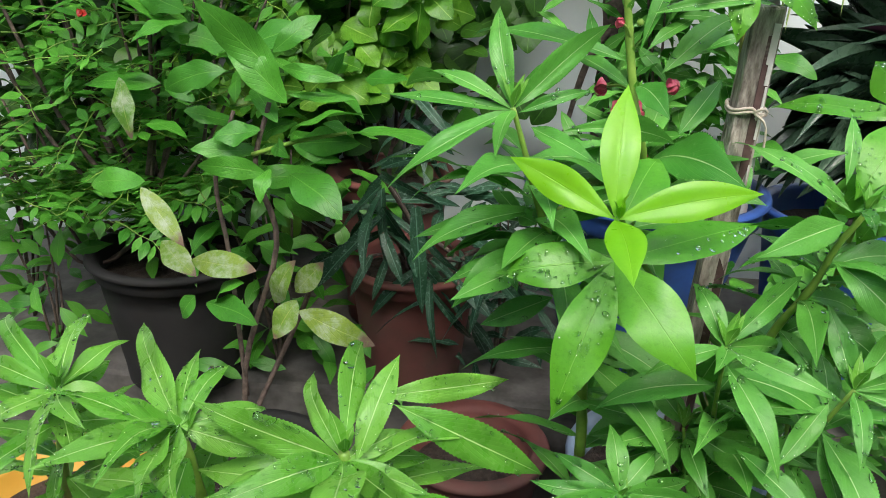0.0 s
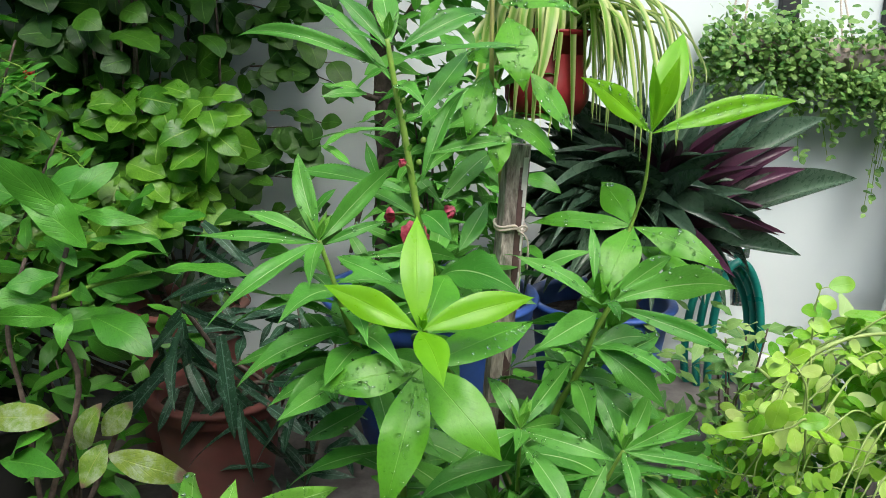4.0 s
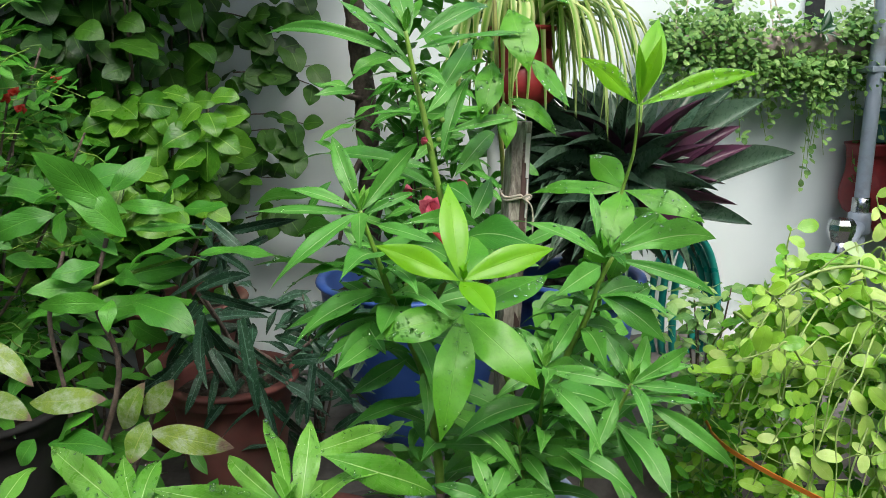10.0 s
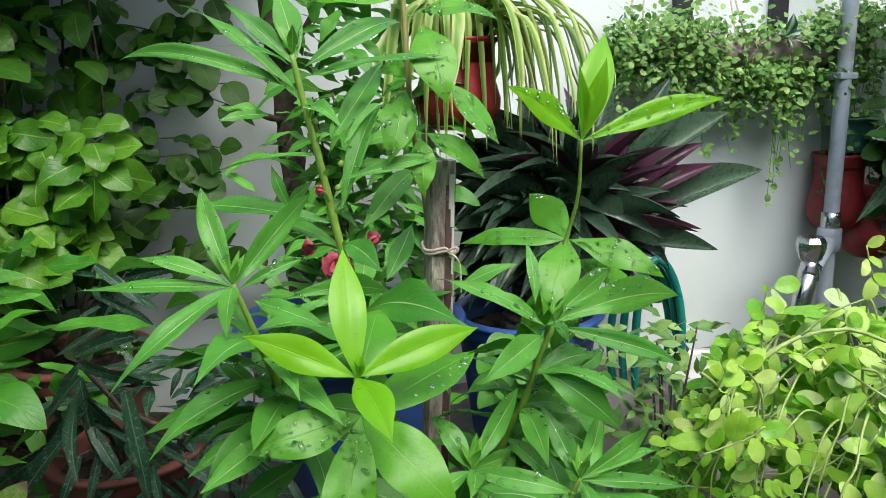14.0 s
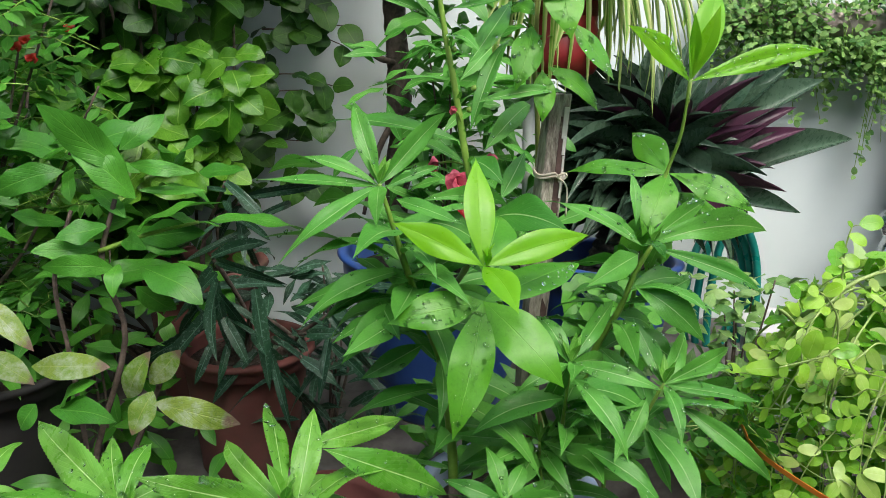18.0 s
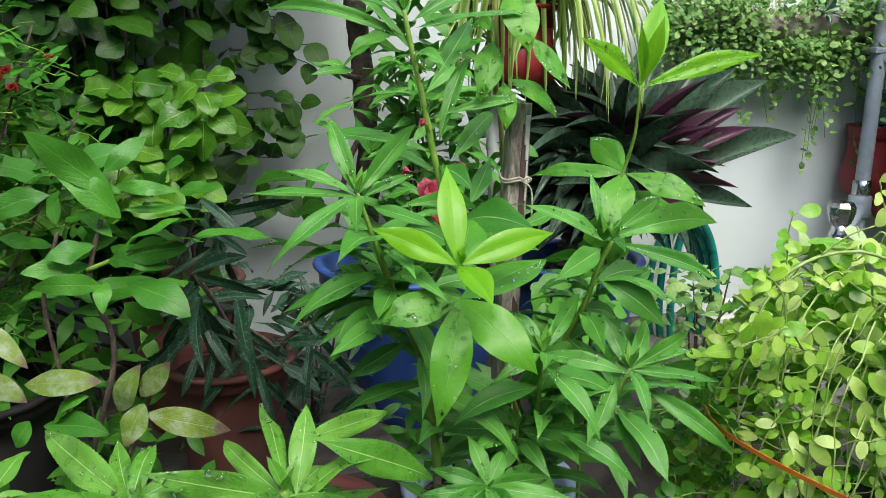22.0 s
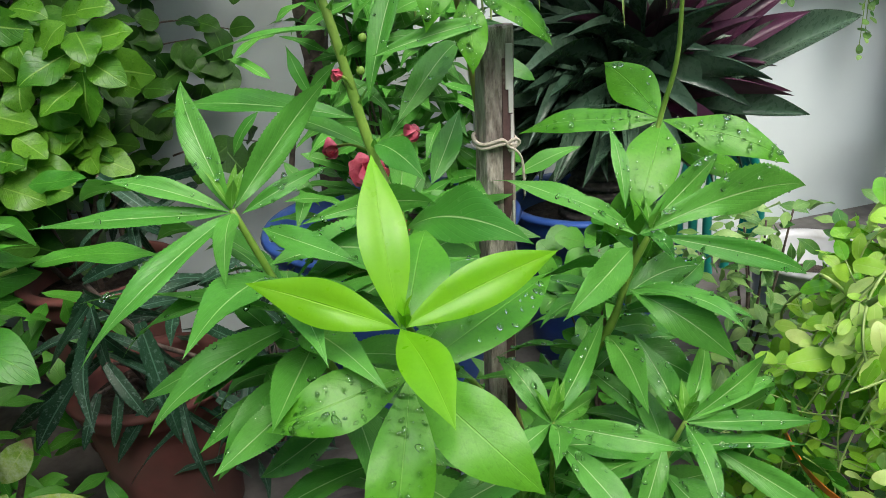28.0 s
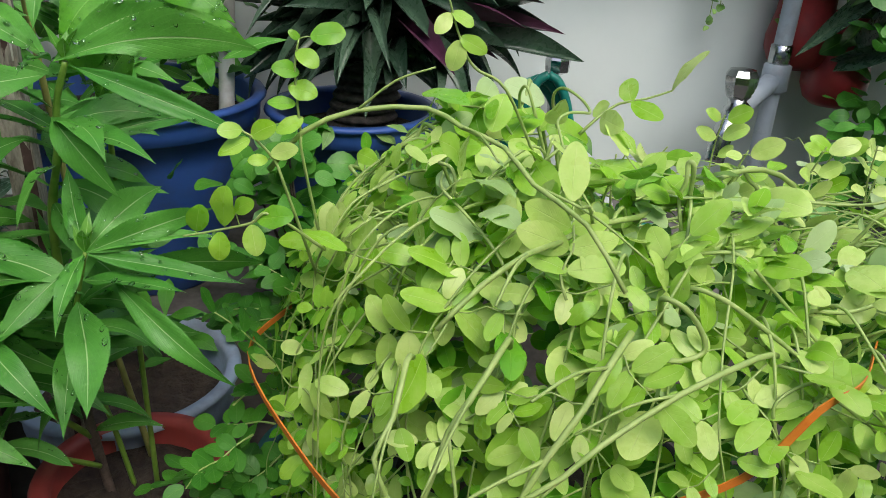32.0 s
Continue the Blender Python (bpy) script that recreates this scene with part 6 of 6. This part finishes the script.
def arching_leaf(line, width):
    """A long narrow leaf that follows a line, folded along its middle."""
    pts = smooth_line(line, 5)
    verts, faces, uvs = [], [], []
    for i, q in enumerate(pts):
        t = i / (len(pts) - 1)
        ahead = (pts[min(i + 1, len(pts) - 1)] - pts[max(i - 1, 0)]).normalized()
        side = ahead.cross(Vector((0.25, -0.2, 1.0)))
        side = side.normalized() if side.length > 0.05 else Vector((1, 0, 0))
        half = width * 0.5 * min(1.0, 0.5 + 3 * t) * (1 - max(0.0, (t - 0.45) / 0.55) ** 2) + 0.0003
        rise = side.cross(ahead).normalized()
        for s in (-1, -0.5, 0, 0.5, 1):
            verts.append(q + side * half * s + rise * half * 0.45 * abs(s))
            uvs.append((0.5 + 0.5 * s, t))
    for i in range(len(pts) - 1):
        for j in range(4):
            a = i * 5 + j
            faces.append((a, a + 5, a + 6, a + 1))
    return mesh_of("leaf", verts, faces, [M_SPIDER], uvs)


for k in range(74):
    a = rng.gauss(-0.7, 1.1) if k % 4 else rng.uniform(0, 6.28)
    out = Vector((math.cos(a), 0.75 * math.sin(a), 0))
    b = Vector((0.335, 1.30, 1.32)) + out * 0.03
    r, up, drop = rng.uniform(0.05, 0.25), rng.uniform(0.03, 0.10), rng.uniform(0.03, 0.20)
    if out.x < -0.2:
        r *= 0.5
    drift = Vector((rng.gauss(0, 0.012), rng.gauss(0, 0.012), 0))
    line = [b, b + out * r * 0.35 + Vector((0, 0, up)), b + out * r * 0.8 + Vector((0, 0, up * 0.6)), b + out * r + drift * 0.5 + Vector((0, 0, -drop * 0.45)), b + out * r * 1.04 + drift + Vector((0, 0, -drop))]
    hold("leaf", arching_leaf(line, rng.uniform(0.012, 0.022)), spider)

# ---- planter of creeper on the wall ----
rng = random.Random(91)
trough = thing("wall_planter", (1.20, wall_y(1.2) - 0.09, 1.25), "grubby pinkish pipe slung on ropes and overgrown with creeper", "planter")
hold("pipe", tube("pipe", [(x, wall_y(x) - 0.07, 1.315) for x in (0.83, 1.1, 1.4, 1.66)], 0.040, 0.040, M_OLDPIPE, 24, 3, 0.03), trough)
hold("end_sleeve", tube("end_sleeve", [(x, wall_y(x) - 0.07, 1.316) for x in (1.50, 1.65, 1.80)], 0.0435, 0.0435, M_PVC, 24, 3), trough, None, "grey-white plastic sleeve")


def twisted_rope(a, b):
    """Two thin yarns wound round each other."""
    a, b = Vector(a), Vector(b)
    way = (b - a).normalized()
    side = way.orthogonal().normalized()
    over = way.cross(side)
    turns, steps = (b - a).length / 0.016, 48
    for half in (0.0, math.pi):
        line = [a + (b - a) * (k / steps) + (side * math.cos(2 * math.pi * turns * k / steps + half) + over * math.sin(2 * math.pi * turns * k / steps + half)) * 0.0014 for k in range(steps + 1)]
        hold("rope", tube("rope", line, 0.0015, 0.0015, M_STRING, 5, 1), trough, None, "pale twisted rope")


for x0, z0, x1 in ((0.812, 1.32, 0.862), (0.838, 1.29, 0.893), (1.088, 1.33, 1.10), (1.125, 1.31, 1.09), (1.40, 1.33, 1.42), (1.45, 1.31, 1.42)):
    twisted_rope((x0, wall_y(x0) - 0.115, z0), (x1, wall_y(x1) - 0.02, 1.56))
for x in (1.0, 1.275):
    hold("bracket", box("bracket", 0.046, 0.02, 0.5, M_IRON, 0.003), trough, Matrix.Translation((x, wall_y(x) - 0.012, 1.61)), "black metal wall bracket")
creeper = thing("creeper", (1.2, wall_y(1.2) - 0.09, 1.36), "small-leaved creeper spilling from the wall planter", "plant")


def creeper_patch(count, spot, size):
    verts, faces, uvs = [], [], []
    for k in range(count):
        q = spot()
        d = Vector((rng.uniform(-1, 1), rng.uniform(-1, 0.1), rng.uniform(-0.8, 0.5))).normalized()
        s = size * rng.uniform(0.6, 1.2) * (1.25 if q.x > 1.12 and rng.random() < 0.4 else 1.0)
        m = leaf_pose(q, q + d * s, s * 0.76, rng.uniform(-0.6, 0.6), (rng.uniform(-0.4, 0.4), -0.8, 0.7))
        v, f, uv = leaf_data("round", arch=0.05, fold=0.1, wave=0.02, rows=5, cols=2, seed=k % 17)
        faces += [tuple(i + len(verts) for i in p) for p in f]
        verts += [m @ Vector(p) for p in v]
        uvs += uv
    return mesh_of("foliage", verts, faces, [M_CREEPER], uvs)


def along_trough():
    while True:
        x = rng.uniform(0.77, 1.56)
        q = Vector((x, min(wall_y(x) - 0.02, wall_y(x) - 0.09 + rng.gauss(0, 0.036)), 1.295 + 0.02 * math.sin(x * 9) + rng.gauss(0, 0.046) + 0.05 * (x > 1.3) * rng.random()))
        bald = x > 1.06 and abs(q.z - 1.30) < 0.028 and q.y < wall_y(x) - 0.09
        if noise.noise(q * 16.0) > rng.uniform(-0.9, 0.3) and not (bald and rng.random() < 0.8):
            return q


tagged(hold("foliage", creeper_patch(6400, along_trough, 0.0165), creeper), kind="stuff")
for k in range(36):
    x = rng.uniform(0.86, 1.55)
    y = wall_y(x) - rng.uniform(0.05, 0.13)
    drop = rng.uniform(0.08, 0.32) * (1.35 if x > 1.2 else 0.75)
    line = [Vector((x, y, 1.30)), Vector((x + rng.uniform(-0.02, 0.02), y, 1.30 - drop * 0.5)), Vector((x + rng.uniform(-0.03, 0.03), y, 1.30 - drop))]
    hold("trailing_stem", tube("trailing_stem", line, 0.0012, 0.0008, M_STEM_GREEN, 5, 4), creeper)
    pts = smooth_line(line, 10)

    def on_strand():
        return rng.choice(pts) + Vector((rng.gauss(0, 0.006), rng.gauss(-0.004, 0.006), 0))

    tagged(hold("foliage", creeper_patch(int(drop * 70), on_strand, 0.019), creeper), kind="stuff")

spider_wort = thing("foliage_plant", (1.24, 1.69, 1.345), "silver-striped wandering plant rooted among the creeper", "plant")
silver = leaf_set("striped_leaf", "broad", M_SILVER, 3, arch=0.10, fold=0.14, wave=0.02, rows=14, cols=6)
hold("stem", tube("stem", [(1.225, 1.71, 1.30), (1.225, 1.69, 1.33), (1.225, 1.683, 1.346)], 0.0025, 0.0018, M_STEM_GREEN, 6), spider_wort)
for tx, ty, tz in ((1.195, 1.67, 1.382), (1.226, 1.655, 1.395), (1.180, 1.65, 1.348), (1.272, 1.65, 1.352), (1.262, 1.63, 1.312), (1.25, 1.67, 1.38), (1.21, 1.63, 1.315)):
    hold("leaf", rng.choice(silver), spider_wort, leaf_pose((1.225, 1.685, 1.342), (tx, ty, tz), 0.021, rng.uniform(-0.3, 0.3), (0.0, -0.9, 0.45)))

# ---- pipe and tap ----
PX, PY = 1.375, 1.655
pipe = thing("water_pipe", (PX, PY, LEDGE), "grey plastic water pipe on the wall", "pipe")
hold("riser", tube("riser", [(PX, PY, LEDGE), (PX, PY, 0.9), (PX, PY, 2.2)], 0.0185, 0.0185, M_PIPE, 16, 4), pipe)
hold("collar", lathe("collar", [(0.017, 0), (0.023, 0.003), (0.023, 0.05), (0.017, 0.053)], M_CHROME, 20), pipe, Matrix.Translation((PX, PY, 0.868)))
for zz in (1.25, 1.8):
    hold("clamp", box("clamp", 0.05, 0.20, 0.016, M_PIPE, 0.004), pipe, Matrix.Translation((PX, PY + 0.08, zz)))
TX, TY = 1.262, 1.575
tap = thing("garden_tap", (TX, TY, 0.70), "worn chrome garden tap with a faceted knob", "tap")
hold("arm", tube("arm", [(PX, PY, 0.848), (TX + 0.06, TY + 0.04, 0.824), (TX + 0.006, TY + 0.004, 0.796)], 0.021, 0.021, M_PIPE, 16, 4), tap, None, "grey plastic elbow arm")
hold("body", tube("body", [(TX + 0.016, TY + 0.012, 0.802), (TX - 0.004, TY - 0.002, 0.780), (TX - 0.026, TY - 0.018, 0.742), (TX - 0.034, TY - 0.024, 0.690)], 0.026, 0.020, M_CHROME, 18), tap)
hold("neck", lathe("neck", [(0.024, 0), (0.024, 0.026), (0.019, 0.032), (0.021, 0.055)], M_CHROME, 18), tap, Matrix.Translation((TX, TY, 0.775)))
hold("knob", lathe("knob", [(0.020, 0), (0.027, 0.008), (0.034, 0.034), (0.034, 0.048), (0.027, 0.060), (0.008, 0.063)], M_CHROME, 8, False), tap, Matrix.Translation((TX, TY, 0.820)))
hold("joint", lathe("joint", [(0.022, 0), (0.029, 0.004), (0.029, 0.056), (0.022, 0.060)], M_PIPE, 20), tap, Matrix.Translation((PX, PY, 0.82)))

# ---- second tap with the hose ----
HX, HY = 0.90, wall_y(0.90) - 0.10
tap2 = thing("garden_tap", (HX, HY, 0.74), "chrome garden tap half hidden behind leaves with a hose", "tap")
hold("body", tube("body", [(HX + 0.01, HY + 0.10, 0.81), (HX, HY + 0.02, 0.80), (HX, HY - 0.01, 0.78), (HX, HY - 0.02, 0.73)], 0.018, 0.014, M_CHROME, 14), tap2)
hold("knob", lathe("knob", [(0.014, 0), (0.026, 0.006), (0.027, 0.03), (0.02, 0.038), (0.006, 0.04)], M_CHROME, 8, False), tap2, Matrix.Translation((HX, HY, 0.84)))
hose = thing("garden_hose", (HX - 0.02, HY - 0.06, LEDGE), "coiled glossy green garden hose hanging from the tap", "hose")
for k in range(3):
    cx, cy = HX - 0.06 + 0.012 * k, HY - 0.05 - 0.022 * k
    w, h = 0.075 - 0.008 * k, 0.17 + 0.012 * k
    loop = [(cx + w * math.sin(a), cy + 0.012 * math.cos(2 * a), 0.66 + h * math.cos(a)) for a in [j * math.pi / 8 for j in range(17)]]
    hold("coil", tube("coil", loop, 0.0095, 0.0095, M_HOSE, 10, 4), hose)
hold("tail", tube("tail", [(HX - 0.05, HY - 0.08, 0.5), (HX - 0.02, HY - 0.09, LEDGE + 0.06), (HX + 0.05, HY - 0.12, LEDGE + 0.011), (HX + 0.2, HY - 0.16, LEDGE + 0.011)], 0.0095, 0.0095, M_HOSE, 10, 5), hose)

# ---- white pipe in the blue pot ----
pole = thing("plastic_pole", (0.285, 1.27, 0.82), "grubby white plastic pipe stuck in a blue pot", "pipe")
hold("pole", tube("pole", [(0.288, 1.262, 0.80), (0.292, 1.31, 1.0), (0.294, 1.36, 1.22)], 0.0125, 0.0125, M_PVC, 14, 3), pole)

# ---- small tree by the wall ----
tree = thing("small_tree", (0.06, 1.56, LEDGE), "slender brown tree trunk in front of the wall", "tree")
hold("trunk", tube("trunk", [(0.07, 1.56, LEDGE), (0.064, 1.555, 0.7), (0.062, 1.54, 0.914), (0.063, 1.50, 1.092), (0.055, 1.50, 1.25), (0.039, 1.50, 1.422), (0.02, 1.50, 1.8)], 0.028, 0.02, M_BARK, 12, 8, 0.25), tree)
for k, line in enumerate(([(0.06, 1.49, 1.2), (0.02, 1.46, 1.21), (-0.02, 1.45, 1.235)], [(0.06, 1.49, 1.1), (0.02, 1.47, 1.03), (-0.01, 1.46, 0.9)], [(0.05, 1.50, 1.3), (0.13, 1.47, 1.42), (0.16, 1.45, 1.6)])):
    hold("branch", tube("branch", line, 0.008, 0.004, M_BARK, 7, 5, 0.3), tree)
rng = random.Random(95)
for k in range(300):
    q = Vector((rng.uniform(0.07, 0.30), rng.uniform(1.22, 1.5), rng.uniform(0.86, 1.52)))
    d = Vector((rng.uniform(-1, 1), rng.uniform(-1, 0.2), rng.uniform(-0.7, 0.5))).normalized()
    hold("leaf", rng.choice(SHRUB), tree, leaf_pose(q, q + d * rng.uniform(0.05, 0.09), 0.024, rng.uniform(-0.5, 0.5)))

# ---- wall pots on the far side ----
rng = random.Random(97)
for k, (x, z, out) in enumerate(((1.452, 0.975, 0.0), (1.545, 0.90, 0.03), (1.75, 1.02, 0.0))):
    y = wall_y(x) - 0.076 - out
    pot("hanging_pot", (x, y, z - 0.12), 0.066, 0.2, M_CRIMSON, "crimson plastic pot hung on the wall", 0.02, foot=0.75, group="red wall pots", bulb=True)
    plant = thing("foliage_plant", (x, y, z + 0.06), "green leafy plant in a crimson wall pot", "plant", "plants in the wall pots")
    for j in range(74):
        a = rng.uniform(0, 6.28)
        b = Vector((x + rng.gauss(0.07, 0.05), y + rng.gauss(-0.06, 0.04), z + 0.06 + rng.gauss(0.0, 0.09)))
        d = Vector((math.cos(a), math.sin(a) - 0.4, rng.uniform(-0.8, 0.5))).normalized()
        s = rng.uniform(0.05, 0.09)
        if k == 1 and b.z < 0.93 or k == 0 and b.x < 1.49:
            continue
        b.y = min(b.y, wall_y(b.x) - 0.08)
        hold("leaf", rng.choice(VINE), plant, leaf_pose(b, b + d * s, s * rng.uniform(0.45, 0.75), rng.uniform(-0.4, 0.4), (0, -0.7, 0.7)))

pot("hanging_pot", (1.485, wall_y(1.485) - 0.072, 1.055), 0.055, 0.09, M_TEALPOT, "small dark teal pot hung over a crimson one", 0.02, foot=0.8)
bush = thing("leafy_bush", (1.86, 1.50, LEDGE), "dense dark green bush growing beside the red wall pots", "bush")
for k in range(7):
    line = [(1.86, 1.50, LEDGE), (1.82 + 0.05 * rng.random(), 1.46, 0.75), (rng.uniform(1.55, 1.9), rng.uniform(1.40, 1.58), rng.uniform(0.9, 1.5))]
    hold("branch", tube("branch", line, 0.008, 0.003, M_BARK, 6, 5, 0.15), bush)


def bush_leaf():
    while True:
        q = Vector((rng.uniform(1.36, 2.0), rng.uniform(1.40, 1.62), rng.uniform(0.58, 1.6)))
        edge = q.x - 0.5 * (q.y - 1.5)
        if edge > 1.40 + 0.025 * math.sin(q.z * 19) and not (0.84 < q.z < 0.95 and edge < 1.52) and not (0.93 < q.z < 1.04 and edge < 1.46):
            break
    d = Vector((rng.uniform(-1, 1), rng.uniform(-1, 0.3), rng.uniform(-0.8, 0.5))).normalized()
    s = rng.uniform(0.03, 0.075)
    return leaf_pose(q, q + d * s, s * rng.uniform(0.5, 0.8), rng.uniform(-0.6, 0.6), (rng.uniform(-0.4, 0.4), -0.6, 0.8))


for k in range(60):
    hold("leaf", rng.choice(VINE if k % 2 else VINE_LIT), bush, bush_leaf())
tagged(hold("foliage", many_leaves("foliage", 640, "round", M_SHRUB, bush_leaf), bush), kind="stuff")
tagged(hold("foliage", many_leaves("foliage", 350, "lance", M_PINNATE, bush_leaf), bush), kind="stuff")
for b, tip in (((1.522, 1.62, 1.026), (1.332, 1.52, 0.92)), ((1.46, 1.58, 0.90), (1.55, 1.42, 0.99)), ((1.48, 1.58, 0.95), (1.45, 1.44, 1.08))):
    hold("leaf", BOAT[0], bush, leaf_pose(b, tip, 0.04, 0.2, (0, -0.9, 0.4)), "long grey-green strap leaf")

# ---- orange strap round the trailing plant ----
strap = thing("plastic_strap", (0.72, 0.55, 0.575), "orange plastic strap holding the trailing plant together", "strap")
line = smooth_line([(0.44, 0.74, 0.80), (0.412, 0.63, 0.812), (0.466, 0.515, 0.800), (0.524, 0.430, 0.796), (0.537, 0.414, 0.795), (0.552, 0.411, 0.800), (0.600, 0.408, 0.812), (0.668, 0.418, 0.828), (0.750, 0.430, 0.848), (0.790, 0.432, 0.900), (0.835, 0.46, 0.900), (0.90, 0.54, 0.88)], 6)
verts, faces = [], []
for i, q in enumerate(line):
    ahead = (line[min(i + 1, len(line) - 1)] - line[max(i - 1, 0)]).normalized()
    outw = (q - Vector((MOUND.x, MOUND.y, q.z))).normalized()
    up = ahead.cross(outw).normalized()
    for s, o in ((-1, 0), (1, 0), (1, 0.0012), (-1, 0.0012)):
        verts.append(q + up * 0.0029 * s + outw * o)
for i in range(len(line) - 1):
    for k in range(4):
        a, b = i * 4 + k, i * 4 + (k + 1) % 4
        faces.append((a, b, b + 4, a + 4))
hold("band", mesh_of("band", verts, faces, [M_RIBBON], None, False), strap)
